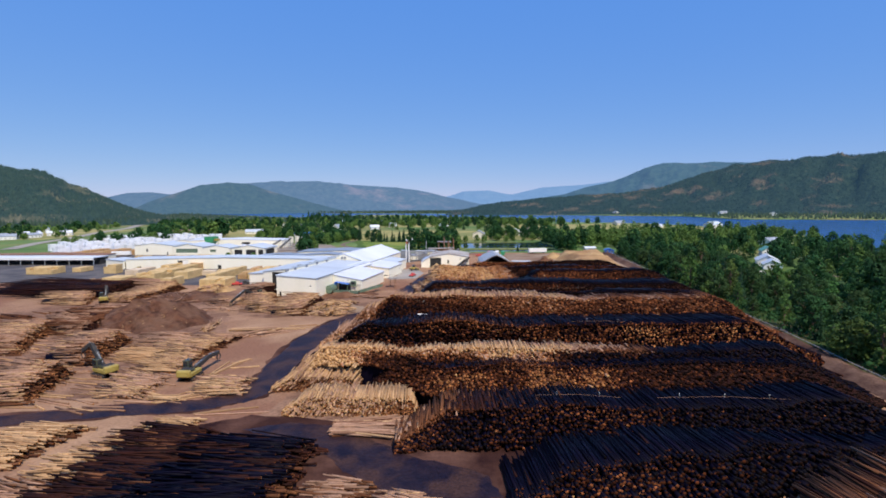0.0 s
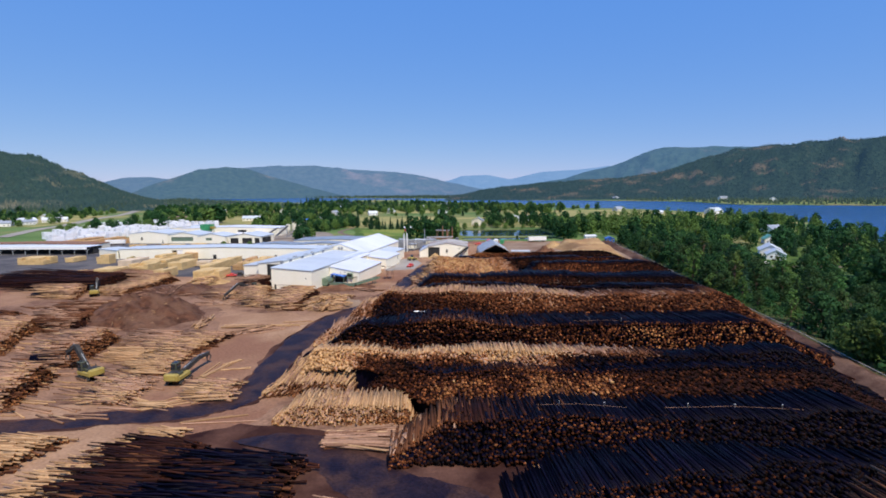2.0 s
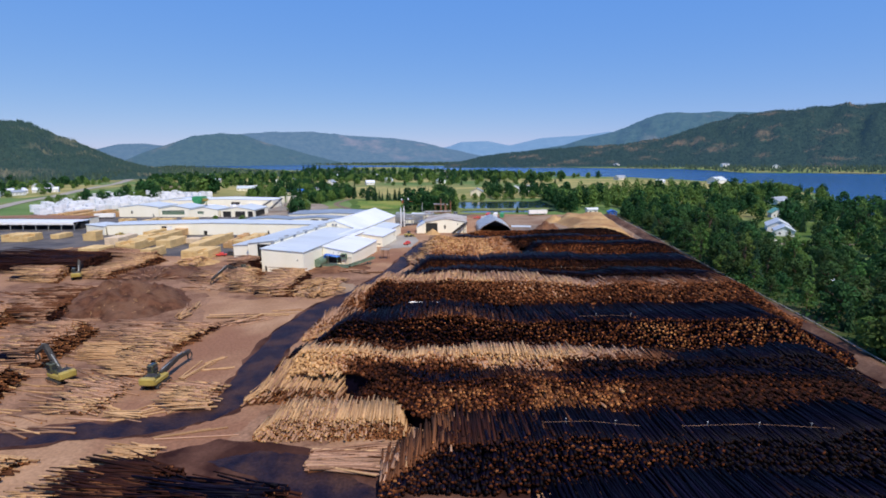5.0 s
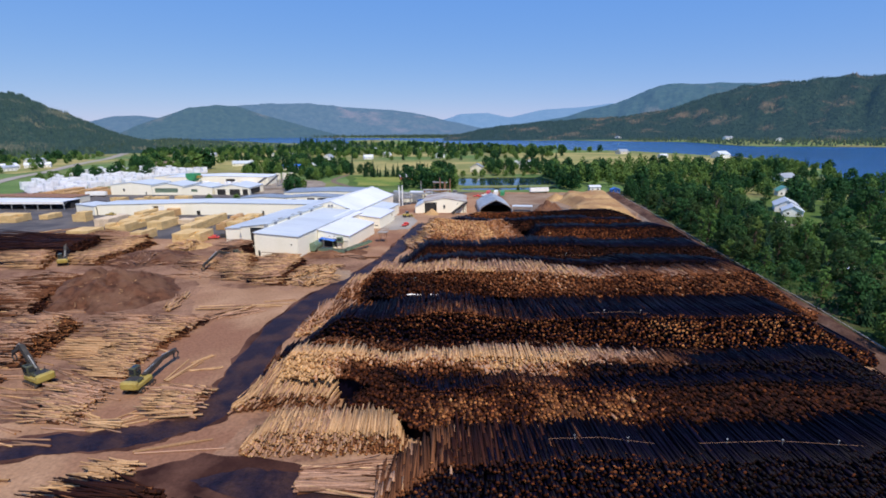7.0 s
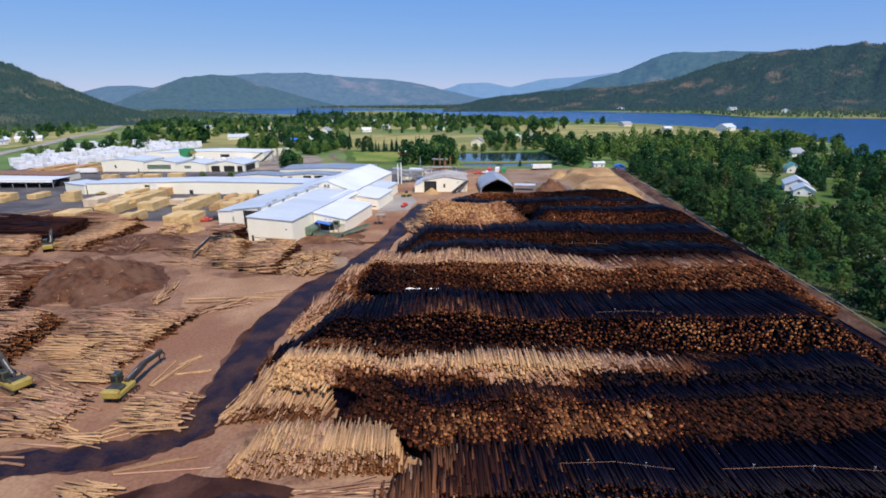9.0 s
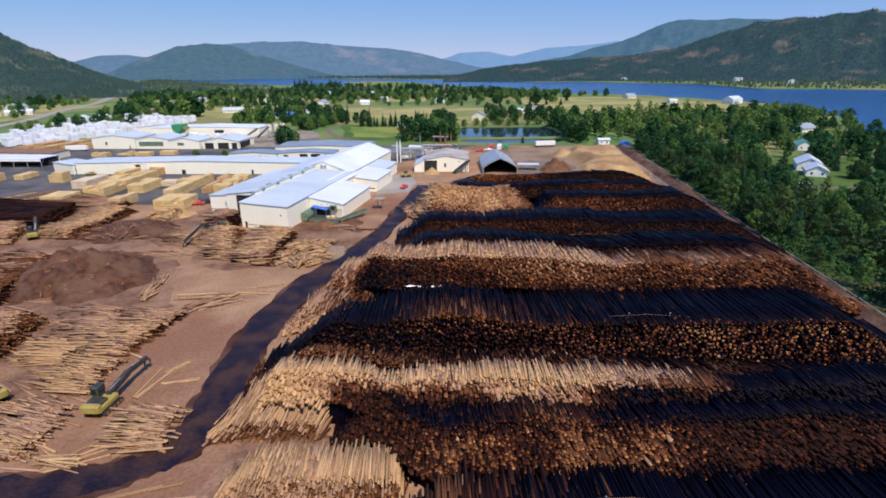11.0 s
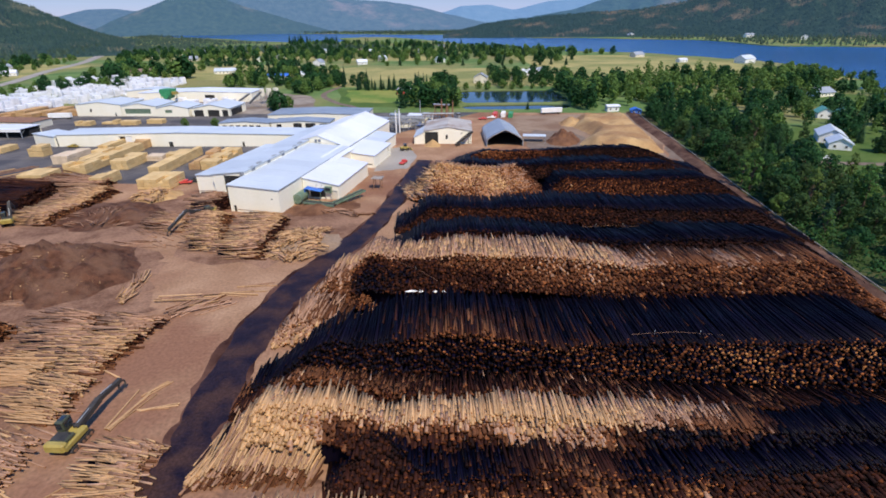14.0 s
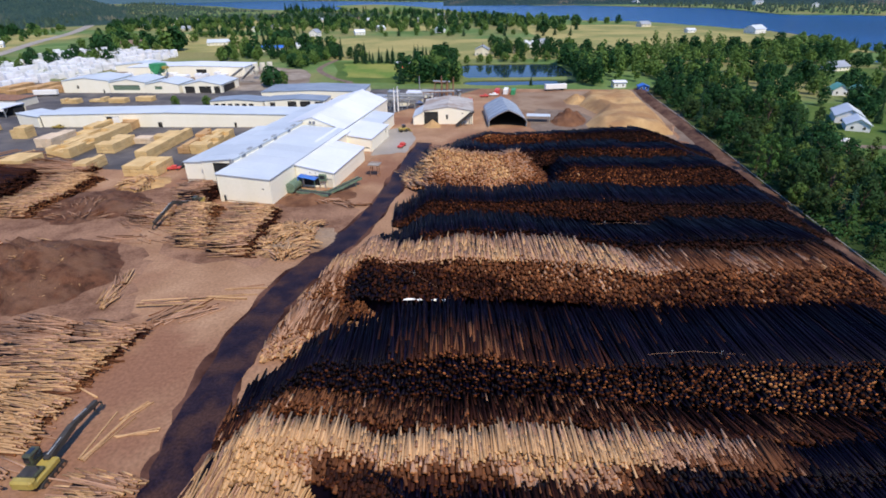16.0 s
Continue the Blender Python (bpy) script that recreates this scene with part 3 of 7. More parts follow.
def wood_cones(name, p, lo, hi, seed, label, material=None):
    """Far woods: many small ragged cones as one object."""
    rng = np.random.RandomState(seed + 50)
    n = len(p)
    h = rng.uniform(lo, hi, n)
    r = h * rng.uniform(0.2, 0.34, n)
    ang = rng.rand(n) * 6.283
    k = 5
    ring = np.stack([np.stack([p[:, 0] + r * np.cos(ang + i * 6.283 / k) * (0.7 + 0.5 * rng.rand(n)), p[:, 1] + r * np.sin(ang + i * 6.283 / k), p[:, 2] + h * 0.08 * rng.rand(n)], -1) for i in range(k)], 1)
    tip = np.stack([p[:, 0], p[:, 1], p[:, 2] + h], -1)[:, None]
    verts = np.concatenate((ring, tip), 1).reshape(-1, 3)
    base = (np.arange(n) * (k + 1))[:, None, None]
    tri = np.array([[i, (i + 1) % k, k] for i in range(k)])[None] + base
    tri = tri.reshape(-1, 3)
    me = raw_mesh(name, verts, tri.ravel(), np.full(len(tri), 3), np.zeros(len(tri)), [material or M["needle_hazed"]])
    return tagged(new(name, me), label, "forest", kind="stuff")


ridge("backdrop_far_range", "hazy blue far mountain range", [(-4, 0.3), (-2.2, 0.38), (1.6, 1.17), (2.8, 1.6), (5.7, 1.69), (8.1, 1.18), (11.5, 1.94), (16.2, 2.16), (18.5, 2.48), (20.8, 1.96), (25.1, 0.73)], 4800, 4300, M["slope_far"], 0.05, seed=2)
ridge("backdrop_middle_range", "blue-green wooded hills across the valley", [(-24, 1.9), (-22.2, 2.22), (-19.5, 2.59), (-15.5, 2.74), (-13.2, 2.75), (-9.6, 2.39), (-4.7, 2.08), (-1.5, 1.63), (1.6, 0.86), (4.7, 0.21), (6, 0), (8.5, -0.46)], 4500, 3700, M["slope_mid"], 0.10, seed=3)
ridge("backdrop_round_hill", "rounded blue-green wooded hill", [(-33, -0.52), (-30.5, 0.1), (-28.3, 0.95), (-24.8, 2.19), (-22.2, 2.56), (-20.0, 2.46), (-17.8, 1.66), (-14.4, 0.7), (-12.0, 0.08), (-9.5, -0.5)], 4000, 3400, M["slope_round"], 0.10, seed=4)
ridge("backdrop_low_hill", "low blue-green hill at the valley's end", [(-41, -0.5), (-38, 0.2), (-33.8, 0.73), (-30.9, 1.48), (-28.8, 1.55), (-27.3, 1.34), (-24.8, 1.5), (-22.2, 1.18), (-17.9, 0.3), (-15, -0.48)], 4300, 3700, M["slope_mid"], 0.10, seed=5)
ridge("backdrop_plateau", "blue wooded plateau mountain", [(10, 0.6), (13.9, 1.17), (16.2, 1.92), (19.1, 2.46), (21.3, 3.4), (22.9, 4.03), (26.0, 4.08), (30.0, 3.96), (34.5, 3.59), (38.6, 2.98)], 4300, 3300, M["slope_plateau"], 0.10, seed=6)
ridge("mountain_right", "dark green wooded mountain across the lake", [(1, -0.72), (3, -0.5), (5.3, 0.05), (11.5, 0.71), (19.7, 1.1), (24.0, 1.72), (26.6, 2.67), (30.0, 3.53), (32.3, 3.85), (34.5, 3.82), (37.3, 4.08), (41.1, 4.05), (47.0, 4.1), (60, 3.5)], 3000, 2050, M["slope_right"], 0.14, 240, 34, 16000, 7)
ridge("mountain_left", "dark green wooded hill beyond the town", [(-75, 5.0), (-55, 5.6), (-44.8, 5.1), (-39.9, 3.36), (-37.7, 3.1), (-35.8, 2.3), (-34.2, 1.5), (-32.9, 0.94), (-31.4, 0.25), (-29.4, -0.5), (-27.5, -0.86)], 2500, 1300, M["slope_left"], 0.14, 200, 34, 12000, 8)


# ---------------- log decks ----------------
LOG_N = 6
log_rng = np.random.RandomState(11)


def log_arrays(base, yaw, pitch, length, radius):
    """Corners of many round logs; base: the middle of the near cut end."""
    n = len(base)
    d = np.stack([-np.sin(yaw) * np.cos(pitch), np.cos(yaw) * np.cos(pitch), np.sin(pitch)], -1)
    side = np.stack([np.cos(yaw), np.sin(yaw), 0 * yaw], -1)
    up = np.cross(side, d)
    ph = log_rng.rand(n) * 6.283
    rings = []
    for far in (0, 1):
        c = base + d * (length * far)[:, None]
        rr = radius * (1.0 - 0.22 * far)
        for k in range(LOG_N):
            a = ph + k * 6.28318 / LOG_N
            rings.append(c + side * (rr * np.cos(a))[:, None] + up * (rr * np.sin(a))[:, None])
    return np.stack(rings, 1)


def log_mesh(name, base, yaw, pitch, length, radius, tone, tone_end):
    n = len(base)
    v = log_arrays(base, yaw, pitch, length, radius).reshape(-1, 3)
    off = (np.arange(n) * 2 * LOG_N)[:, None]
    one, sizes, kinds = [], [], []
    for k in range(LOG_N):
        one += [k, LOG_N + k, LOG_N + (k + 1) % LOG_N, (k + 1) % LOG_N]
        sizes.append(4)
        kinds.append(0)
    one += list(range(LOG_N)) + list(range(2 * LOG_N - 1, LOG_N - 1, -1))
    sizes += [LOG_N, LOG_N]
    kinds += [1, 1]
    loops = (np.array(one)[None] + off).ravel()
    kinds = np.array(kinds)[None]
    mats = np.where(kinds == 0, tone[:, None], tone_end[:, None] + len(BARK)).ravel()
    return raw_mesh(name, v, loops, np.tile(sizes, n), mats, LOG_MATS)


UNIT = {}


def single_log(tone, tone_end):
    """One log 1 m long and 1 m thick, shared by all the single logs of that tone."""
    key = (int(tone), int(tone_end))
    if key not in UNIT:
        UNIT[key] = log_mesh("log", np.zeros((1, 3)), np.zeros(1), np.zeros(1), np.ones(1), np.full(1, 0.5), np.array([key[0]]), np.array([key[1]]))
    return UNIT[key]


def place_logs(parent, base, yaw, pitch, length, radius, tone, tone_end, single):
    """The logs of a pile: those marked single as parts, the rest joined."""
    pick = np.flatnonzero(single)
    if len(pick) > 190:
        pick = np.sort(log_rng.choice(pick, 190, replace=False))
    rest = np.ones(len(base), bool)
    rest[pick] = False
    for i in pick:
        ob = new("log", single_log(tone[i], tone_end[i]))
        ob.parent = parent
        ob.matrix_local = Matrix.LocRotScale(Vector(base[i]), Euler((pitch[i], 0, yaw[i])), Vector((2 * radius[i], length[i], 2 * radius[i])))
    if rest.any():
        me = log_mesh("log_fill", base[rest], yaw[rest], pitch[rest], length[rest], radius[rest], tone[rest], tone_end[rest])
        ob = tagged(new("log_fill", me), kind="stuff")
        ob.parent = parent


def tone_at(bands, x, s, seed):
    """Wetness tone 0..4 over a deck. bands: tables of (x, tone) by place s: 0 foot of the face, 1 crest, 2 back of the top."""
    keys = sorted(bands)
    vals = np.stack([np.interp(x, [a for a, _ in bands[k]], [b for _, b in bands[k]]) for k in keys])
    if len(keys) == 1:
        t = vals[0]
    else:
        sc = np.clip(s, keys[0], keys[-1])
        hi = np.clip(np.searchsorted(keys, sc), 1, len(keys) - 1)
        ka = np.array(keys, float)
        w = (sc - ka[hi - 1]) / (ka[hi] - ka[hi - 1])
        pick = np.arange(len(x))
        t = vals[hi - 1, pick] * (1 - w) + vals[hi, pick] * w
    wob = np.array([noise.fractal(Vector((a * 0.09, b * 1.3, seed * 3.7)), 1.0, 2.0, 2) for a, b in zip(x, s)])
    stray = np.where(log_rng.rand(len(x)) < 0.02, log_rng.uniform(0.4, 1.6, len(x)), 0)
    return np.clip(np.round(t + wob * 0.75 + stray + log_rng.uniform(-0.45, 0.45, len(x))), 0, 4).astype(int)


def crest_wave(x, seed):
    return np.array([noise.fractal(Vector((v * 0.045, seed * 5.1, 0.7)), 1.0, 2.0, 3) for v in x])


def log_deck(label, x0, x1, yb, zb, yf, zf, yk, zk, bands, seed, dia=0.46, *rest, soak=0.0, **more):
    """soak: how much wetter the deck grows towards its far end."""
    wet = {}
    for place, table in bands.items():
        xs = sorted({a for a, _ in table} | {30, 45, 60} if soak else {a for a, _ in table})
        wet[place] = [(a, float(np.interp(a, [u for u, _ in table], [v for _, v in table])) - soak * float(smooth01((a - 26) / 30))) for a in xs]
    return build_deck(label, x0, x1, yb, zb, yf, zf, yk, zk, wet, seed, dia, *rest, **more)


def build_deck(label, x0, x1, yb, zb, yf, zf, yk, zk, bands, seed, dia, skew=(0.0, 0.0), lead=(12, 12), single=(0, 0), line=((0, 0),), depth=None, wobble=1.0, messy=2.0, jumble=5.0, sides=None, at=None, spill=0.0, rough=0.42):
    """A long deck of logs lying away from the eye: face from (yb, zb) up to (yf, zf), top back to (yk, zk); line: shift of the deck in y along x."""
    deck = thing("log_deck", label, "log pile", at, group="log decks")
    B, Y, P, L, R, T, E, S = [], [], [], [], [], [], [], []

    def shift_at(x):
        return np.interp(x, [a for a, _ in line], [b for _, b in line])

    def deep_at(x):
        return np.interp(x, [a for a, _ in depth], [b for _, b in depth]) if depth else np.full(len(x), float(yk - yf))

    def add(x, y, z, yaw, pitch, ln, rad, tone, tend, sing):
        for store, val in ((B, np.stack([x, y, z], -1)), (Y, yaw), (P, pitch), (L, ln), (R, rad), (T, tone), (E, tend), (S, sing)):
            store.append(val)

    span = math.hypot(yf - yb, zf - zb)
    layers = max(3, int(span / (dia * 0.80)))
    for k in range(layers + 2):
        thick = dia if k < layers - 2 else dia * 0.74
        n = int((x1 - x0) / (thick * 0.92))
        x = x0 + (np.arange(n) + 0.5 * (k % 2) + log_rng.uniform(-0.3, 0.3, n)) * thick * 0.92
        wave = crest_wave(x, seed)
        ends = smooth01((x - x0) / lead[0]) * smooth01((x1 - x) / lead[1])
        h = (zf - zb) * (0.22 + 0.78 * ends) * (1 + 0.2 * wave)
        shift = wobble * (wave * 1.8 + 0.8 * crest_wave(x * 3 + 40, seed + 3)) + shift_at(x)
        f = min(k / (layers - 1), 1.0)
        z_low = zb * ends
        zt = z_low + h
        run = (yf - yb) * (0.4 + 0.6 * ends)
        y = yb + run * f + shift + log_rng.normal(0, rough, n) + np.where(log_rng.rand(n) < 0.14, log_rng.uniform(-1.2, 1.3, n), 0)
        z = z_low + h * f + log_rng.uniform(-0.10, 0.10, n) + dia * 0.5
        rad = thick * log_rng.uniform(0.34, 0.60, n)
        deep = deep_at(x)
        back_z = zk * ends * (1 + 0.2 * wave) + dia * 0.5
        pitch_top = np.arctan2(back_z - zt, deep)
        turn = skew[0] + (skew[1] - skew[0]) * np.clip((x - x0) / (x1 - x0), 0, 1)
        tend = tone_at(bands, x, np.full(n, f), seed)
        sing = (x > single[0]) & (x < single[1])
        if k >= layers - 2:
            ln = deep * log_rng.uniform(0.84 - spill * 0.6, 1.06, n)
            y = y + log_rng.uniform(-1.0, 1.6, n) * spill
            y = y + (0 if k < layers + 1 else log_rng.uniform(-0.2, 1.6, n))
            z = z + (0.10 if k == layers else 0) + (0.24 if k > layers else 0)
            yaw = np.radians(turn + log_rng.normal(0, messy, n))
            pitch = pitch_top + log_rng.normal(0, 0.008, n)
            cut = np.array([0.0, 0.3, 0.62, 1.0])[None] + np.concatenate([np.zeros((n, 1)), log_rng.uniform(-0.1, 0.1, (n, 2)), np.zeros((n, 1))], 1)
            tones = np.stack([tone_at(bands, x, 1 + cut[:, i:i + 2].mean(1), seed) for i in range(3)], 1)
            keep = log_rng.rand(n) < 0.5 if k == layers + 1 else np.ones(n, bool)
            whole = keep & ((tones.max(1) - tones.min(1)) <= 0)
            add(*(a[whole] for a in (x, y, z, yaw, pitch, ln, rad, tones[:, 1], tend, sing)))
            # logs soaked along a part of their length
            half = keep & ~whole
            way = np.stack([-np.sin(yaw) * np.cos(pitch), np.cos(yaw) * np.cos(pitch), np.sin(pitch)], -1)
            for i in range(3):
                at = way * (ln * cut[:, i])[:, None]
                rr = rad * (1 - 0.2 * cut[:, i])
                add(*(a[half] for a in (x + at[:, 0], y + at[:, 1], z + at[:, 2], yaw, pitch, ln * (cut[:, i + 1] - cut[:, i]), rr, tones[:, i], tend if i == 0 else tones[:, i], sing & False)))
        else:
            ln = log_rng.uniform(2.4, 4.2, n)
            yaw = np.radians(turn + log_rng.normal(0, jumble, n))
            pitch = pitch_top * 0.6 + log_rng.normal(0, 0.05, n)
            tone = np.maximum(tend - 1, 1) if sides is None else np.clip(tend + sides, 0, 4)
            add(x, y, z, yaw, pitch, ln, rad, tone, tend, sing)
    place_logs(deck, *(np.concatenate(a) for a in (B, Y, P, L, R, T, E, S)))
    # solid heart under the outer logs, near-black to paint shade into the gaps
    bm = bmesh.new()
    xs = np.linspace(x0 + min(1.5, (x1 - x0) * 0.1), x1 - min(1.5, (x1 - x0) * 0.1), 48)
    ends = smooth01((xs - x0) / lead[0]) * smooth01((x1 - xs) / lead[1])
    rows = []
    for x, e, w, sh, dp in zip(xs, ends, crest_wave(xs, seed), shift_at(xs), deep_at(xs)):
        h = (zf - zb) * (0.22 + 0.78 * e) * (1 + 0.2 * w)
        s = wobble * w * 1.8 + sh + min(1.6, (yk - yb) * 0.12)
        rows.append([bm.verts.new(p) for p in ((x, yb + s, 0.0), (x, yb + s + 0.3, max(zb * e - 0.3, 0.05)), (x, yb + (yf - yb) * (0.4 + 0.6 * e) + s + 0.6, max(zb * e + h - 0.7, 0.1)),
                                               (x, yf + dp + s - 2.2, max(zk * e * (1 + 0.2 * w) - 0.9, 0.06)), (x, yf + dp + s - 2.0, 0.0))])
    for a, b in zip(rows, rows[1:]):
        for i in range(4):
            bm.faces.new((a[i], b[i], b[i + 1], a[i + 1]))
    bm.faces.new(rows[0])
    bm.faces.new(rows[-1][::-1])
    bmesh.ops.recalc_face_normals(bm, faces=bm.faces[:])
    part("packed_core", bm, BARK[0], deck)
    return deck


def even(*t):
    return [(x, v) for x, v in zip((-40, 0, 40, 80, 120), t)]


SOAK = even(-0.5, -0.5, -0.5, -0.6, -0.6)
log_deck("soaked black log deck with tan cut ends", 9, 82, 47.6, 0.2, 53.6, 3.6, 64.0, 2.8,
         {0: [(6, 0.8), (18, 1.2), (32, 0.8), (45, -0.2), (90, -0.3)], 0.9: [(6, 0.8), (20, 1.6), (36, 1.2), (50, 0.2), (90, -0.2)], 1.15: [(6, 0), (34, -0.4), (90, -0.3)], 2: [(6, 0.3), (34, -0.4), (90, -0.2)]}, 1, 0.56, (2, 2), (10, 12), (16, 44), line=((6, 0), (37, 0), (44, 5), (84, 5.6)), depth=((6, 10.3), (37, 10.3), (44, 5), (84, 4.4)), soak=0.6, sides=-3)
log_deck("deck of tan weathered logs before the soaked decks", 41, 80, 35, 0.0, 39, 3.6, 54, 2.8, {0: [(38, 2.2), (78, 2.2)], 1.05: [(38, 2.2), (52, 2.6), (78, 2.4)], 1.7: [(38, 2.0), (78, 2.4)], 2: [(38, 1.2), (78, 1.4)]}, 35, 0.56, (3, -2), (4, 10), messy=4, line=((40, -8), (46, -4), (56, 0), (78, 0)))
log_deck("soaked black log deck with dark brown cut ends", -7, 80, 65.2, 0.3, 70.4, 4.3, 79.5, 3.9,
         {0: [(-8, 1.6), (3, 0.5), (20, 0.5), (36, 0), (93, -0.3)], 0.9: [(-8, 2), (3, 1.2), (20, 1.7), (36, 1.3), (50, 0.4), (70, 0.8), (93, -0.2)], 1.15: [(-8, 2.8), (0, 2.4), (6, 1.4), (13, 0.4), (20, -0.3), (93, -0.6)], 2: [(-8, 2.4), (2, 2.0), (8, 0.8), (16, 0), (24, -0.3), (93, -0.6)]}, 2, 0.56, (0, 2), (10, 14), (2, 30), soak=0.8, sides=-2)
log_deck("low deck of pale dry logs in front of the soaked decks", -28.5, -4.2, 79.6, 0.0, 82.0, 2.2, 87.2, 2.8,
         {0: [(-29, 3.4), (-5, 3.3)], 1.1: [(-29, 4), (-5, 4)]}, 31, 0.40, (-5, 2), (4, 1.2), (-28, -6), wobble=0.3)
log_deck("soaked log deck with reddish brown cut ends", -15, 82, 79.3, 2.8, 86.6, 6.0, 91.8, 5.0,
         {0: [(-15, 0.6), (-8, 1.0), (0, 2.0), (8, 2.4), (13, 1.4), (17, 2.6), (32, 1.9), (44, 0.8), (70, 0.5), (95, -0.2)], 0.85: [(-15, 0.3), (-8, 0.9), (0, 2.2), (10, 2.4), (14, 1.0), (18, 2.6), (32, 1.9), (44, 1.0), (60, 1.3), (95, 0.1)],
          1.1: [(-15, 0), (-4, 0.2), (8, 0.9), (18, 1.7), (24, 0.6), (40, -0.2), (95, -0.4)], 2: [(-15, 0), (-3, -0.4), (6, 0.5), (14, 1.2), (22, 0.4), (34, -0.3), (95, -0.5)]}, 3, 0.54, (2, 0), (7, 14), (-2, 30), line=((-15, 9.5), (-7, 8), (-3.5, 3), (1, 0)), depth=((-15, 2.5), (-7, 3), (-3, 4.5), (1, 5.2), (90, 5.2)), soak=0.6)
log_deck("low deck of pale dry logs by the wet track", -34.5, -17, 91.6, 0.0, 93.2, 2.0, 100.5, 4.6, {0: [(-34, 3.2), (-13, 3.0)], 1.1: [(-34, 4), (-13, 4)]}, 32, 0.40, (-16, -18), (5, 1.2), (-33, -15), wobble=0.3, messy=6)
log_deck("log deck with pale dry top logs, soaked black further along", -33, 84, 91.4, 4.2, 96.2, 6.9, 100.6, 6.9,
         {0: [(-35, 4), (-18, 3.6), (-14, 0.5), (6, 0.5), (10, 2.6), (18, 3), (26, 0.6), (40, 0.4), (96, -0.2)], 0.9: [(-35, 4), (-16, 3.6), (-10, 2.2), (2, 2.6), (7, 3.4), (20, 3.4), (29, 0.8), (44, 0.4), (50, -0.2), (96, -0.2)],
          1.12: [(-35, 4), (-14, 3.8), (-8, 3.0), (2, 3.0), (8, 4), (24, 3.9), (34, 2.4), (42, 2.0), (47, 0), (96, 0)], 1.6: [(-35, 4), (-10, 4), (30, 3.8), (42, 2.8), (47, 0.3), (66, 0.1), (96, 0.6)], 2: [(-35, 3.6), (-10, 3.6), (30, 3.5), (42, 2.2), (47, 0.3), (66, 0.4), (96, 0.9)]}, 4, 0.54, (-2, 4), (9, 14), (-10, 26), line=((-35, 5), (-15, 4), (-7, 0.8), (0, 0.5), (20, -1.0), (45, -3.2), (96, -4.0)), sides=0, soak=0.8)
log_deck("low brown log deck behind the pale logs", -33, 85, 99.0, 3.4, 101.2, 5.6, 108.5, 3.4, {0: even(1, 1, 0.8, 0.4, 0), 1: even(2.0, 1.5, 1.2, 0.9, 0.4), 2: even(1.6, 1.1, 1.0, 0.8, 0.4)}, 14, 0.47, (-2, 2), (12, 14), line=((-35, 5), (-15, 4), (-7, 0.8), (0, 0.5), (20, -1.0), (45, -3.2), (96, -4.0)), messy=5)
log_deck("soaked blue-black log deck with tan cut ends", -31, 89, 108.4, 1.6, 113.0, 8.5, 132, 6.6,
         {0: [(-33, 1.2), (-20, 1.0), (10, 0.9), (40, 1.6), (98, 1.0)], 0.55: [(-33, 0.9), (-15, 0.8), (10, 0.8), (30, 1.2), (45, 2.3), (70, 2.0), (98, 1.2)], 0.92: [(-33, 0.3), (-15, 0.8), (4, 1.6), (16, 2.8), (30, 1.2), (45, 2.6), (70, 2.2), (98, 1.4)],
          1.1: [(-33, 0), (-10, -0.3), (-2, 0.8), (8, 1.2), (18, 0.7), (30, 0), (98, -0.4)], 1.5: [(-33, 0.3), (-10, -0.5), (0, 0.4), (10, 0.6), (22, 0.1), (98, -0.5)], 2: even(0.6, -0.5, -0.5, -0.5, -0.2)}, 5, 0.58, (2, -7), (14, 16), (-6, 20), line=((-33, 0), (10, -0.3), (35, -2.2), (60, -3.2), (98, -4.5)), depth=((-31, 8), (-24, 10), (-16, 13), (-8, 18), (98, 19)), sides=-3)
log_deck("low pale log stack at the foot of the brown deck", -32, -17, 124.5, 0.6, 130, 3.2, 138, 4.4, {0: [(-32, 3.6), (-18, 3.2)], 0.7: [(-32, 3.0), (-18, 2.4)], 1: [(-32, 2.8), (-17, 1.8)], 2: [(-32, 3.0), (-17, 2.0)]}, 33, 0.52, (-14, -4), (5, 5), messy=7, jumble=20, sides=0)
log_deck("sloping end of tan logs beside the brown deck", -29, -13, 134.5, 1.8, 141, 5.6, 150, 6.8, {0: [(-29, 3.0), (-16, 1.8)], 1: [(-29, 3.0), (-14, 2.0)], 2: [(-29, 3.2), (-14, 2.8)]}, 36, 0.52, (-14, -6), (7, 4), messy=5, jumble=14, sides=0, line=((-29, 4), (-20, 1), (-13, 0)))
log_deck("reddish brown log deck with pale dry top logs", -27, 96, 131, 5.2, 138.6, 10.0, 154, 9.6,
         {0: [(-31, 2.6), (-22, 1.8), (-16, 0.6), (-2, 0.8), (20, 1.1), (45, 1.1), (60, 1.5), (102, 1.0)], 0.5: [(-31, 3.2), (-22, 2.6), (-17, 0.6), (-6, 0.8), (8, 1.4), (30, 2.3), (42, 1.3), (56, 1.6), (102, 1.2)], 0.95: [(-31, 3.4), (-20, 3.0), (-12, 1.3), (0, 1.3), (14, 2.1), (28, 2.8), (40, 1.8), (60, 1.8), (102, 1.5)],
          1.15: [(-31, 3.6), (-10, 3.2), (8, 3.1), (16, 3.7), (36, 3.5), (44, 2.6), (60, 2.0), (102, 1.8)], 1.6: [(-31, 3.6), (0, 3.8), (36, 3.6), (46, 2.6), (56, 2.0), (102, 1.8)], 2: [(-31, 3.4), (34, 3.5), (42, 1.5), (102, 1.3)]}, 6, 0.55, (-6, 4), (14, 18), (0, 24),
         line=((-27, 11), (-18, 6), (-10, 4), (17, 4), (40, -1.5), (60, -2.5), (102, -3)), depth=((-27, 11), (-12, 9), (17, 12.5), (50, 8.5), (102, 10)), sides=0)
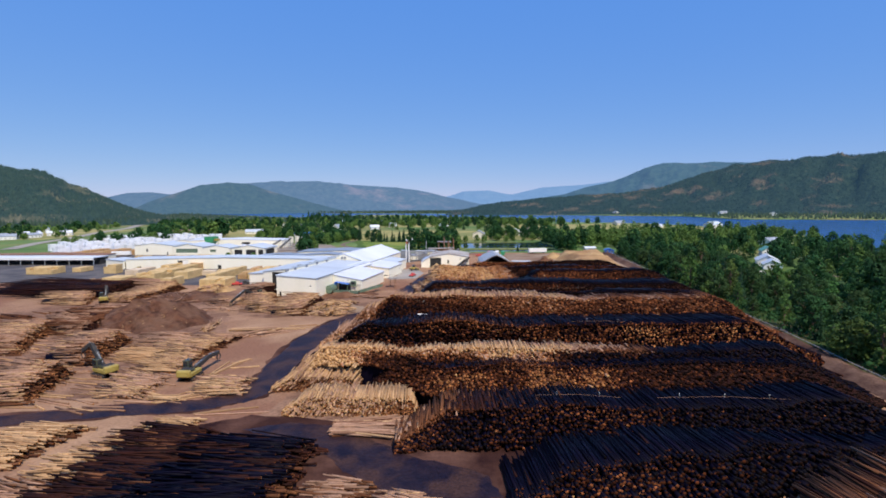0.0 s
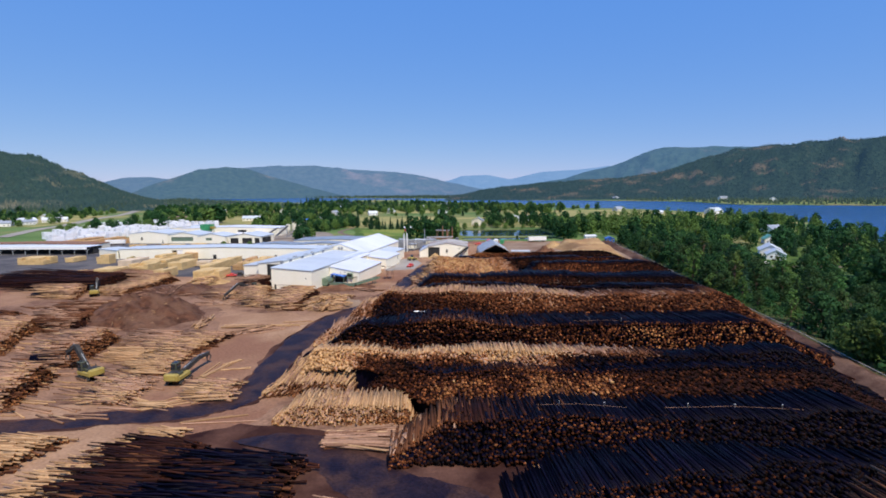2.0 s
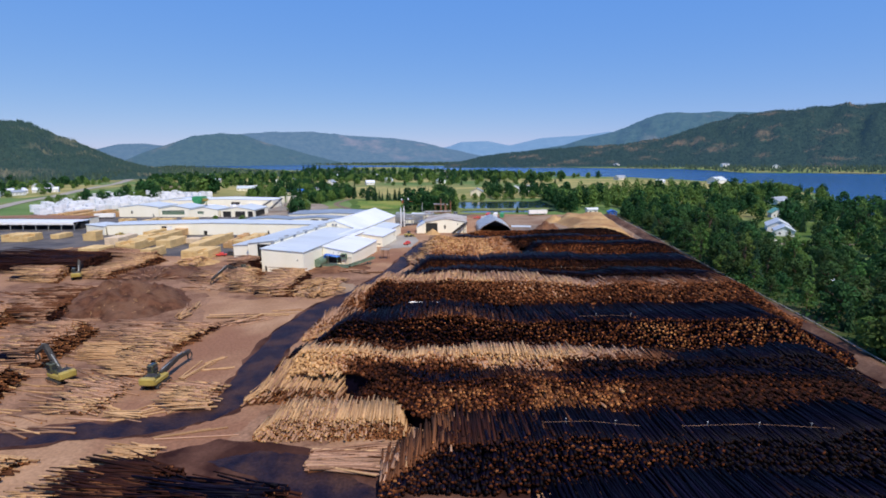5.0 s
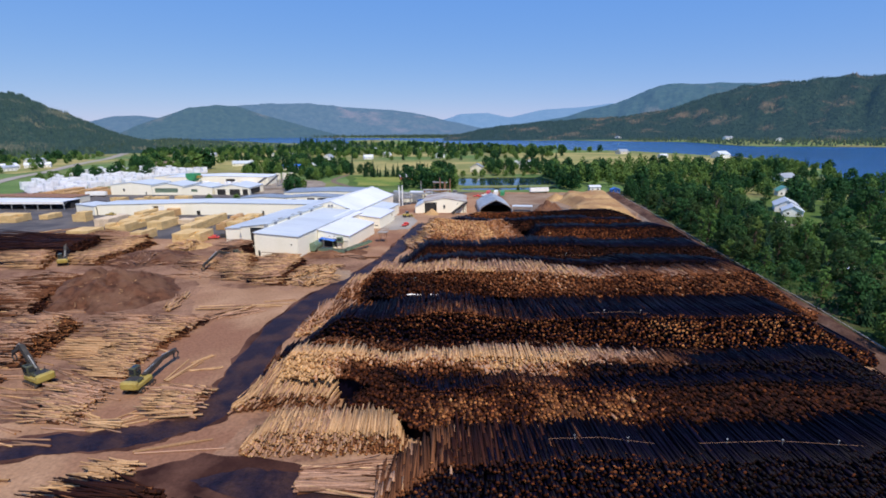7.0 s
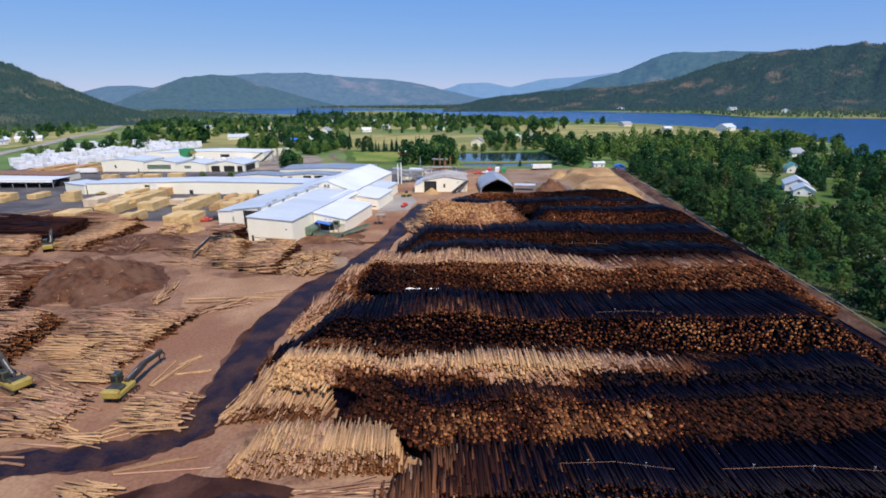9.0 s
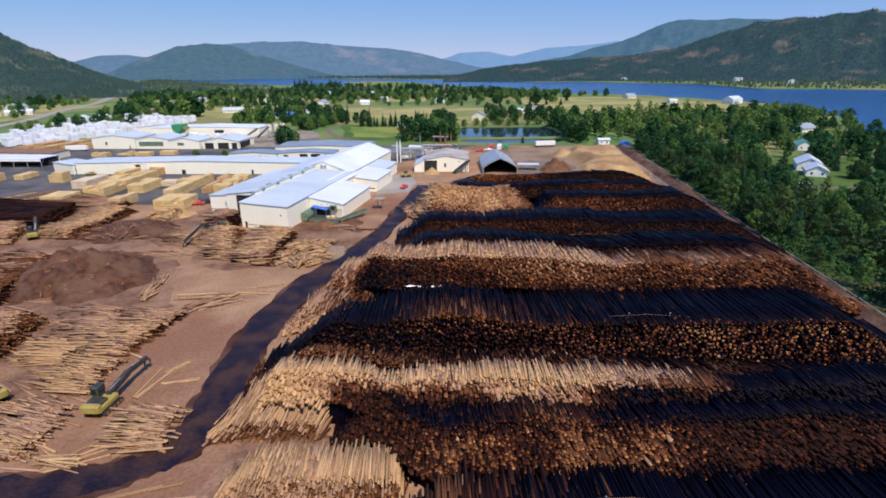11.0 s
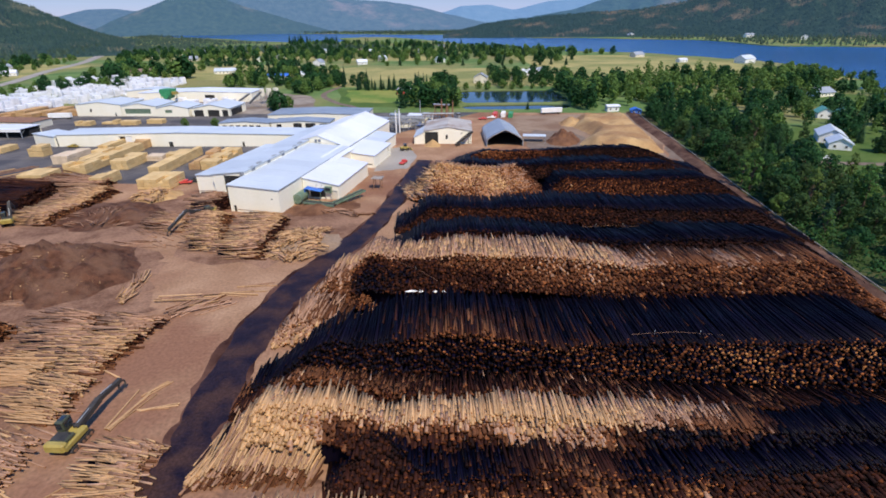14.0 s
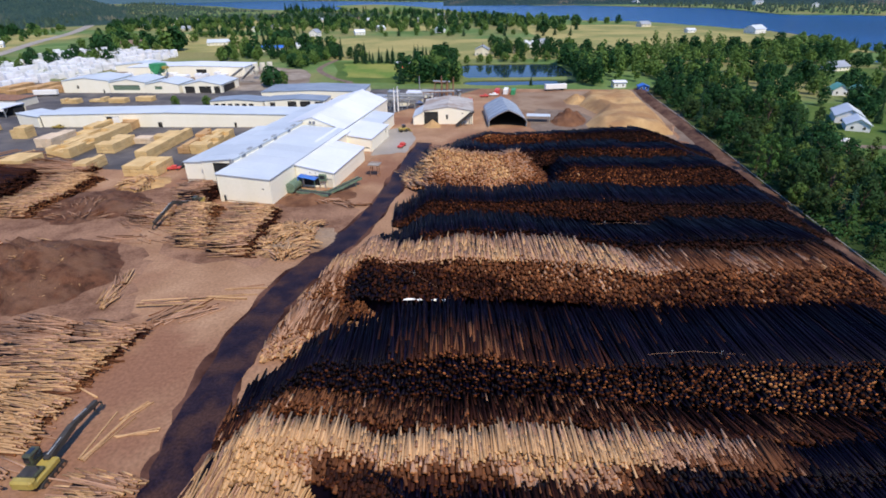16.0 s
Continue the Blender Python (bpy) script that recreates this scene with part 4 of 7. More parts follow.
log_deck("low soaked black log deck", -15, 99, 151, 7.6, 154.5, 9.4, 170, 7.0, {0: [(-27, 0.4), (30, 0.2), (45, -0.3), (104, -0.3)], 0.9: [(-27, 1.4), (34, 1.2), (46, -0.3), (104, -0.3)], 1.1: SOAK, 2: SOAK}, 7, 0.58, (0, -3), (16, 18), line=((-17, 9), (-8, 4), (20, 2), (45, -4), (104, -6)), soak=0.2)
log_deck("soaked black log deck with dark ends", -12, 103, 171.5, 5.4, 177, 8.4, 191, 7.6, {0: [(-24, 0), (-8, 0.6), (20, 0.8), (44, 0.2), (106, -0.3)], 0.9: [(-24, 0), (-8, 1.2), (20, 1.4), (50, 0.4), (106, -0.3)], 1.1: SOAK, 2: SOAK}, 8, 0.58, (0, -3), (12, 18), line=((-14, 12), (-6, 5), (20, 1), (60, -3), (106, -5)), soak=0.2)
log_deck("rounded heap of pale fresh logs with jumbled ends", -10, 42, 196, 4.0, 214, 10.4, 224, 8.6, {0: [(-13, 2.4), (30, 2.2), (40, 1.4)], 0.3: [(-13, 2.8), (28, 2.5), (40, 1.4)], 0.45: [(-13, 3.5), (22, 3.3), (29, 2.8), (36, 1.5)], 2: [(-13, 3.8), (20, 3.4), (28, 2.4), (36, 1.2)]}, 34, 0.58, (0, 0), (12, 16), messy=11, jumble=24, sides=0,
         line=((-11, 18), (-4, 8), (6, 2), (22, 0), (32, 2), (42, 6)))
log_deck("log deck with brown and orange cut ends", 31, 103.5, 189, 5.4, 199, 10.0, 213, 8.6, {0: [(22, 1.8), (40, 1.5), (70, 1.0), (90, 0), (107, -0.2)], 0.9: [(22, 2.0), (40, 1.9), (60, 1.7), (85, 0.5), (107, 0)], 1.1: even(1, 1, 0.2, -0.3, -0.3), 2: SOAK}, 9, 0.56, (0, -2), (12, 18), line=((31, 10), (40, 5), (50, 1), (107, -3)))
log_deck("soaked black log deck", -5, 105, 215, 6.0, 222, 9.0, 237, 7.4, {0: [(-12, -0.4), (60, 0.2), (109, -0.2)], 1: [(-12, -0.3), (40, 0.2), (70, 1.2), (90, 0.8), (109, 0)], 1.1: SOAK, 2: SOAK}, 10, 0.66, (0, -2), (16, 24), wobble=0.6, messy=1, line=((-5, 12), (6, 3), (20, 0)))
log_deck("brown and black log deck below the chip yard", -4, 106.5, 237, 6.4, 244, 9.0, 260, 6.0, {0: [(-8, -0.2), (14, 0.2), (24, 0.9), (44, 0.6), (60, -0.2), (110, -0.3)], 1: [(-8, 0), (14, 1.0), (20, 2.8), (36, 2.0), (50, 0), (110, -0.3)], 1.15: SOAK, 2: SOAK}, 11, 0.68, (0, -2), (26, 26), wobble=0.6, messy=1)


# ---------------- the open yard: cross decks, heaps, loose logs ----------------
def side_deck(label, p, q, length, h, top, face, seed, dia=0.42, turn=0.0, steep=0.6, single=False):
    """A deck whose logs lie across the yard: cut ends along the line p (near) to q (far), logs reaching away from it."""
    d = Vector(q) - Vector(p)
    az = 80.0 + turn
    ex, ey = Vector((math.cos(radians(az)), math.sin(radians(az)))), Vector((-math.sin(radians(az)), math.cos(radians(az))))
    n = d.dot(ex)
    h = h * (0.78 if h <= 2 else 1.05)
    rng = np.random.RandomState(seed)
    lift = 0.6 if top[0] > 2 else 0.0
    dry = 0.35 if top[0] > 2.8 else 0.0
    bands = {0: [(0, face[0] + lift), (n, face[1] + lift)], 0.95: [(0, face[0] + 0.2 + lift), (n, face[1] + 0.2 + lift)], 1.08: [(0, top[0] + dry), (n, top[1] + dry)], 2: [(0, top[0] + dry), (n, top[1] + dry)]}
    slope = d.dot(ey)
    return log_deck(label, 0, n, 0, 0.0, h * steep, h, length, h * 0.82, bands, seed, dia, tuple(rng.uniform(-6, 6, 2)), (min(3.0, n * 0.2), min(3.0, n * 0.2)),
                    (0, n) if single else (0, 0), ((0, 0), (n * rng.uniform(0.3, 0.7), slope * 0.5 + rng.uniform(-1.2, 1.2)), (n, slope)), wobble=0.8, messy=7.0, at=pose(p[0], p[1], 0, 0, 0, az), spill=0.8, rough=0.95, jumble=9.0)


side_deck("low deck of weathered brown logs across the yard", (-59.7, 88.3), (-60.3, 101.5), 11, 1.0, (3, 3.2), (2.5, 2.8), 21, single=True)
side_deck("low deck of brown logs beside a log loader", (-59.7, 104), (-60.0, 115.5), 10, 1.3, (3.2, 3.2), (2.4, 2.6), 22, single=True)
side_deck("deck of brown logs with ragged ends", (-61, 116.8), (-57.8, 136), 12.5, 2.0, (3.2, 3.0), (2, 2), 23)
side_deck("low deck of pale logs", (-70.0, 113.5), (-72, 122.8), 10.5, 1.0, (3.9, 3.8), (3, 3), 24, single=True)
side_deck("deck of brown logs behind the pale ones", (-69, 122.6), (-70.5, 137.2), 14, 1.8, (3.0, 2.8), (2, 1.8), 25)
side_deck("tall stack of brown logs with orange-brown ragged ends", (-83.5, 110.0), (-87.0, 133), 13, 3.4, (2.9, 2.6), (2.2, 2.2), 26)
side_deck("tall pile of brown logs with dark gaps beside a log loader", (-80.7, 86.0), (-84.0, 105), 15, 3.2, (3.0, 2.9), (1.9, 1.8), 45)
side_deck("broad pile of tan logs with orange-brown ends", (-109, 120), (-119, 150), 22, 3.0, (2.9, 2.7), (2.4, 2.4), 46)
side_deck("long deck of brown logs with near-black ends", (-104, 139), (-108.4, 171), 20, 2.8, (2.5, 2.2), (0.9, 0.8), 27)
side_deck("long deck of reddish logs at the yard's edge", (-128, 128), (-134, 160), 22, 2.4, (2.6, 1.6), (1.6, 1.2), 28)
side_deck("flat spread of reddish peeled logs", (-40.3, 89.8), (-41.2, 99.8), 9.5, 0.75, (3.4, 3.3), (3, 3), 29, single=True)
side_deck("sloping deck of reddish-pink logs by the paved yard", (-122, 192), (-116.5, 226), 15, 2.6, (3.2, 3.2), (2.0, 1.8), 30)
side_deck("heap of tan logs at the yard's edge", (-137, 187), (-150, 214), 21, 2.4, (3.4, 3.2), (2.6, 2.4), 31)
side_deck("big soaked black log deck by the paved yard", (-137, 203), (-142, 231), 58, 3.4, (0.6, 0.9), (1.0, 0.8), 32)
side_deck("deck of brown logs beside the black one", (-126, 226), (-128, 240), 40, 2.6, (2.8, 2.6), (1.6, 1.6), 33)
side_deck("low row of brown logs", (-75.5, 184.5), (-80, 199.8), 13, 1.0, (3, 3), (2.2, 2.2), 34)
side_deck("stack of pale brown logs in front of the sawmill", (-59.5, 169.5), (-65.0, 196.5), 10.5, 2.8, (3.4, 3.5), (2.6, 2.6), 35)
side_deck("stack of tan logs with dark ends in front of the sawmill", (-47.2, 164.5), (-47.6, 194), 13, 3.0, (3.2, 3.4), (1.8, 1.4), 36)
side_deck("brown logs on a dark log bunk beside the sawmill", (-71.5, 199.5), (-70.6, 210.5), 10, 4.6, (2.9, 2.9), (0.3, 0.3), 37, steep=0.05)
side_deck("deck of pale dry logs with dark gaps", (-63.5, 61.5), (-59.4, 75.2), 9, 1.7, (4, 4), (2.4, 2.2), 38, single=True)
side_deck("deck of pale dry logs beside the haul road", (-52.5, 58), (-42.0, 78.0), 6, 1.0, (3.6, 4), (3, 3), 39, single=True)
side_deck("broad soaked black log deck with dark red ends", (-22.5, 40.5), (-19.0, 66.5), 18, 2.6, (0.1, 0.2), (2.2, 2.0), 40, turn=7, single=True)
side_deck("soaked red-black log deck joining the black one", (-38.5, 44), (-36.5, 72), 15, 2.2, (0.9, 0.9), (0.8, 0.6), 41, turn=6)
side_deck("small stack of brown logs with pale ends", (-10.2, 46.0), (-10.0, 56.0), 7, 1.8, (2.8, 2.8), (3.0, 3.0), 42, single=True)
side_deck("small stack of brown logs", (-3.0, 46), (-1.8, 53.0), 5, 1.4, (2.9, 2.9), (2.4, 2.4), 43)
side_deck("deck of brown logs lying across the dirt", (-53, 40), (-51, 57), 10, 1.2, (2.6, 2.8), (2.4, 2.4), 44)


def loose_logs(label, spots, tone, seed, dia=0.34, heap=None, joined=False):
    """A loose scatter: (x, y, length, azimuth of the log, count, spread)."""
    rng = np.random.RandomState(seed)
    g = thing("loose_logs_heap", label, "log pile", group="loose logs")
    B, Y, L, T = [], [], [], []
    for x, y, ln, az, n, spread in spots:
        for k in range(n):
            bx, by, bz = x + rng.uniform(-spread, spread), y + rng.uniform(-spread, spread), dia * 0.5 + (0.25 * rng.randint(0, 3) if n > 6 else 0.0)
            if heap:
                bz += heap[3] * max(0.0, 1 - math.hypot(bx - heap[0], by - heap[1]) / heap[2])
            B.append((bx, by, bz))
            Y.append(radians(-az + rng.normal(0, 7)))
            L.append(ln * rng.uniform(0.7, 1.1))
            T.append(int(np.clip(round(tone + rng.uniform(-0.6, 0.6)), 0, 4)))
    n = len(B)
    T = np.array(T)
    place_logs(g, np.array(B), np.array(Y), np.zeros(n), np.array(L), np.full(n, dia) * rng.uniform(0.35, 0.6, n), T, T, np.full(n, not joined))
    return g


loose_logs("a few pale logs lying beside the haul road", [(-50, 146.2, 10, 88, 5, 0.7), (-47, 149.6, 9, 86, 5, 0.5)], 3.6, 3)
loose_logs("grey logs lying crossed on the dirt", [(-57, 137, 9, 40, 12, 2.5), (-55, 139, 9, 70, 8, 2.2), (-52, 138, 8, 50, 5, 1.5)], 3.0, 4)
loose_logs("long pale logs dropped at the deck's end", [(-62.5, 143.5, 13, 86, 10, 1.2)], 3.7, 5)
loose_logs("pale poles lying beside the log loader", [(-51, 103, 9, 12, 5, 0.6), (-49.5, 110.5, 5, 30, 3, 0.5), (-48.5, 107.5, 6, 84, 4, 0.4)], 3.9, 6)
loose_logs("pale poles beside the haul road", [(-46.5, 89, 6, 40, 5, 0.5), (-55, 86.5, 9, 50, 6, 0.8), (-56.5, 88.2, 6, 100, 16, 1.4)], 3.9, 7)
loose_logs("grey and tan logs leaning round the bark heap", [(-71.5, 145.5, 7, -8, 26, 1.3), (-71.5, 152.0, 6, -20, 18, 1.2), (-70.5, 142.5, 5, 8, 10, 1.0)], 3.5, 8)
loose_logs("jumble of brown offcut logs beside the mill", [(-44 + 3.2 * k, 205 - 1.1 * k, 5, 95 + 20 * (k % 3), 9, 1.5) for k in range(7)], 2.9, 9)
loose_logs("flat stack of pale logs by the decks", [(-18, 71.5 + 0.6 * k, 13, 88 + 4 * (k % 3), 9, 0.6) for k in range(8)], 3.0, 10, 0.40)
loose_logs("pale poles lying loose on a deck's end", [(-25, 93, 9, -35, 6, 1.5), (-22, 95, 8, 20, 5, 1.5)], 4, 11)
loose_logs("single pale log across the mud", [(-44.5, 80.6, 12, 74, 3, 0.3)], 3.9, 12)


def mound(name, label, category, cx, cy, rx, ry, h, material, seed, az=0.0, rough=0.35, tops=((0, 0, 1.0),), kind=""):
    """A tipped heap with an uneven outline: tops as (x, y, share of the height) inside the unit disc."""
    n, m = 56, 20
    bm = bmesh.new()
    rings = []
    for j in range(m + 1):
        r = j / m
        ring = []
        for i in range(n):
            a = i * math.tau / n
            out = 1 + 0.27 * noise.fractal(Vector((math.cos(a) * 1.6, math.sin(a) * 1.6, seed * 1.3)), 0.8, 2.0, 4)
            x, y = math.cos(a) * r * out, math.sin(a) * r * out
            z = 0.0
            for tx, ty, sh in tops:
                d = math.hypot(x - tx, y - ty)
                z = max(z, sh * max(0.0, 1 - d * 1.05) ** 0.9)
            z *= min(1.0, (1 - r) * 4)
            nz = noise.fractal(Vector((x * 3.2, y * 3.2, seed)), 0.9, 2.1, 5)
            z = max(0.0, z * (1 + rough * 0.5 * nz) + (0.10 * rough * nz if 0 < r < 0.93 else 0))
            ring.append(bm.verts.new((x * rx, y * ry, z * h + (0.03 if r < 1 else 0.0))))
        rings.append(ring)
    for a, b in zip(rings, rings[1:]):
        for i in range(n):
            bm.faces.new((a[i], b[i], b[(i + 1) % n], a[(i + 1) % n]))
    bmesh.ops.remove_doubles(bm, verts=bm.verts[:], dist=0.01)
    for f in bm.faces:
        f.smooth = True
    ob = part(name, bm, material)
    ob.matrix_world = pose(cx, cy, 0.03, 0, 0, -az)
    return tagged(ob, label, category, kind=kind)


mound("bark_mound", "tall heap of dark brown bark and soil with pale splinters", "bark heap", -95.5, 158.5, 18.5, 18, 7.2, M["bark_dirt"], 3, 10, 0.9, ((-0.22, 0.05, 0.95), (0.25, 0.0, 1.0), (0.05, -0.4, 0.5)))
mound("bark_mound", "low spread of dark bark and splinters", "bark heap", -106, 201, 17, 14, 2.6, M["bark_dirt"], 4, 20, 0.8, ((-0.3, 0, 0.8), (0.3, 0.2, 1.0)))
mound("bark_mound", "heap of yellow splintered wood waste", "wood waste", -101, 221, 9, 8, 2.8, M["chips"], 5, 0, 0.9)
mound("bark_mound", "low heap of red-brown soil and bark by the mill", "bark heap", -38, 205, 14, 7, 1.6, M["chips_dark"], 6, -18, 0.8)
mound("offcut_mound", "heap of pale yellow log offcuts beside the haul road", "wood waste", -37.5, 174, 10.5, 11, 2.8, M["chip_floor"], 7, 0, 0.9)
loose_logs("pale yellow log offcuts on a heap", [(-45 + 2.3 * (k % 6), 166 + 3.6 * (k // 6), 3.2, 60 + 37 * k, 15, 1.8) for k in range(30)], 3.9, 13, 0.42, (-37.5, 174, 11.5, 3.2))
loose_logs("yellow splintered slabs on a waste heap", [(-106 + 2.6 * (k % 4), 216 + 3 * (k // 4), 4, 50 * k, 6, 1.8) for k in range(12)], 3.8, 14, 0.5, (-101, 221, 9, 3.0))
loose_logs("splinters and branches on the bark spread", [(-117 + 4 * (k % 6), 193 + 5 * (k // 6), 4, 75 + 30 * k, 5, 2.2) for k in range(18)], 2.8, 15, 0.3, (-106, 201, 17, 2.6))
def plateau(label, outline, h, steep, material, seed, step=1.5, humps=0.5):
    """A broad flat-topped pile with steep cut edges over an outline."""
    xs, ys = [p[0] for p in outline], [p[1] for p in outline]
    nx, ny = int((max(xs) - min(xs)) / step) + 3, int((max(ys) - min(ys)) / step) + 3
    px, py = min(xs) - step + step * np.arange(nx), min(ys) - step + step * np.arange(ny)
    gx, gy = np.meshgrid(px, py)
    d = np.full(gx.shape, 1e9)
    hit = np.zeros(gx.shape, bool)
    for (ax, ay), (bx, by) in zip(outline, outline[1:] + outline[:1]):
        ux, uy = bx - ax, by - ay
        t = np.clip(((gx - ax) * ux + (gy - ay) * uy) / (ux * ux + uy * uy), 0, 1)
        d = np.minimum(d, np.hypot(gx - ax - t * ux, gy - ay - t * uy))
        hit ^= ((ay > gy) != (by > gy)) & (gx < ux * (gy - ay) / (uy if uy else 1e-9) + ax)
    z = np.zeros(gx.shape)
    for r in range(ny):
        for c in range(nx):
            if hit[r, c]:
                n = noise.fractal(Vector((gx[r, c] * 0.06, gy[r, c] * 0.06, seed)), 1.0, 2.0, 4)
                z[r, c] = min(h * (1 + humps * n), d[r, c] * steep * (1 + 0.3 * n)) + 0.03
            else:
                z[r, c] = -0.3
    idx = np.arange(nx * ny).reshape(ny, nx)
    quads = np.stack([idx[:-1, :-1], idx[:-1, 1:], idx[1:, 1:], idx[1:, :-1]], -1).reshape(-1, 4)
    quads = quads[(z.ravel()[quads] > 0).any(1)]
    me = raw_mesh("chip_mound", np.stack([gx.ravel(), gy.ravel(), z.ravel()], -1), quads.ravel(), np.full(len(quads), 4), np.zeros(len(quads)), [material])
    return tagged(new("chip_mound", me), label, "chip pile")


laid_patch("ground_chip_yard", [(46, 284), (62, 272), (104, 266), (116, 300), (124, 362), (116, 382), (48, 384), (40, 330)], 0.075, M["chip_floor"], "brown trampled chips and bark behind the decks", "ground", 1.5)
laid_patch("ground_tan_spread", [(46, 284), (66, 280), (80, 300), (76, 326), (56, 332), (46, 310)], 0.09, M["gravel"], "tan spread of sawdust beside the arched shed", "ground", 1.2)
laid_patch("ground_gravel_edge", [(104, 266), (112, 240), (119, 246), (126, 296), (136, 360), (130, 384), (116, 386), (116, 300)], 0.085, M["gravel"], "grey-brown gravel strip between the chips and the wood", "ground", 1.5)
plateau("large golden pile of wood chips, flat-topped and cut at its edge", [(72, 276), (106, 274), (113, 310), (119, 352), (112, 370), (88, 368), (80, 340), (84, 318), (72, 296)], 4.6, 0.75, M["chips"], 3)
mound("chip_mound", "dark brown heap of hog fuel beside the golden chips", "chip pile", 66, 305, 9, 15, 6.0, M["chips_dark"], 9, 20, 0.5)
mound("chip_mound", "tan heap of fresh sawdust behind the golden chips", "chip pile", 82, 352, 8, 12, 4.0, M["chips"], 12, 10, 0.5)
mound("chip_mound", "tan heap of sawdust at a doorway", "chip pile", -1.0, 297.5, 4.5, 4.5, 3.0, M["chips"], 10, 0, 0.3)


loose_logs("pale splinters stuck in the bark heap", [(-105 + 4.6 * (k % 6), 147 + 4 * (k // 6), 1.8, 60 + 41 * k, 4, 2.0) for k in range(24)], 3.9, 16, 0.2, (-92.5, 158.5, 17, 7.4), True)
loose_logs("flattened litter of weathered logs between the decks", [(-58 - 7.5 * (k % 5), 84 + 7.5 * (k // 5), 8.5, 278 + 9 * (k % 3), 4, 3.4) for k in range(35)], 3.3, 17, 0.34, None, True)
loose_logs("litter of reddish logs at the yard's far side", [(-96 - 9 * (k % 6), 92 + 10 * (k // 6), 9, 276 + 8 * (k % 3), 5, 4.4) for k in range(54)], 3.0, 18, 0.36, None, True)
loose_logs("brown poles and bark scattered before the sawmill", [(-60 - 5 * (k % 6), 176 + 8 * (k // 6), 7, 265 + 14 * (k % 4), 5, 3.0) for k in range(18)], 2.9, 19, 0.3, None, True)


# white foam beside a sprinkler line on the decks
for fx, fy, fl in ((-5.4, 133.2, 1.2), (-3.4, 133.0, 0.5), (-0.4, 132.8, 0.8), (1.2, 132.7, 0.4)):
    mound("foam_patch", "white foam lying between two soaked log decks", "foam", fx, fy, fl, 0.32, 0.22, M["white_paint"], int(fl * 10), 0, 0.8).location.z = 6.9


def sprinkler_line(p, q, heads):
    """A thin irrigation pipe lying over a deck, with upright sprinkler heads."""
    g = thing("sprinkler_line", "thin pale sprinkler pipe lying across soaked logs", "sprinkler", group="sprinkler lines")
    p, q = Vector(p), Vector(q)
    mid = p.lerp(q, 0.5) + Vector((0, 0.8, 0.05))
    for a, b in ((p, mid), (mid, q)):
        bm = bmesh.new()
        tube(bm, a, b, 0.025, n=5)
        part("pipe", bm, M["rust"], g)
    for k in range(heads):
        c = p.lerp(q, (k + 0.5) / heads)
        bm = bmesh.new()
        tube(bm, c, c + Vector((0, 0, 0.7)), 0.03, n=5)
        head = part("riser", bm, M["steel"], g)
        bm = bmesh.new()
        tube(bm, c + Vector((-0.12, 0, 0.72)), c + Vector((0.12, 0, 0.76)), 0.05, n=5)
        part("nozzle", bm, M["steel"], head)
    return g


sprinkler_line((16, 74.5, 5.3), (30, 73, 5.3), 2)
sprinkler_line((36, 73, 5.2), (58, 72, 5.0), 3)
sprinkler_line((32, 113, 9.0), (47, 112.5, 8.9), 2)
sprinkler_line((-9, 141, 10.2), (0, 135.5, 8.0), 1)
sprinkler_line((36, 160, 9.6), (50, 160, 9.4), 2)


# low berm and water pipe along the edge of the decks
def berm(points, width, h):
    left, right = strip(points, [width] * len(points))
    bm = bmesh.new()
    rng = random.Random(4)
    rows = []
    for a, b in zip(left, right):
        c = []
        for k in range(7):
            f = k / 6
            p = a.lerp(b, f)
            z = h * math.sin(f * math.pi) ** 1.3 * rng.uniform(0.6, 1.25)
            c.append(bm.verts.new((p.x + rng.uniform(-0.3, 0.3), p.y, 0.03 + z)))
        rows.append(c)
    for a, b in zip(rows, rows[1:]):
        for k in range(6):
            bm.faces.new((a[k], a[k + 1], b[k + 1], b[k]))
    for f in bm.faces:
        f.smooth = True
        f.normal_update()
        if f.normal.z < 0:
            f.normal_flip()
    return tagged(part("ground_berm", bm, M["berm_bark"]), "low brown dirt berm along the log decks", "berm", kind="structure")


RIM = [(84, 40), (88, 85), (91.5, 109), (95.5, 134), (99, 163), (102, 188), (106.5, 220), (112.5, 262), (118, 300), (124, 350), (130, 385)]
berm(RIM, 8.0, 1.3)
pipe = thing("water_pipe", "pale irrigation pipe lying along the dirt berm", "pipe")
for (x0, y0), (x1, y1) in zip(RIM, RIM[1:]):
    for k in range(4):
        bm = bmesh.new()
        f0, f1 = k / 4, (k + 1) / 4 - 0.01
        tube(bm, (x0 + (x1 - x0) * f0 + 3.2, y0 + (y1 - y0) * f0, 0.9), (x0 + (x1 - x0) * f1 + 3.2, y0 + (y1 - y0) * f1, 0.9), 0.13)
        part("pipe_length", bm, M["paving"], pipe)


# ---------------- mill buildings ----------------
def frame_at(x, y, az):
    """A local frame at (x, y): its +y runs az degrees clockwise from north, +x to its right."""
    return pose(x, y, 0, 0, 0, -az)


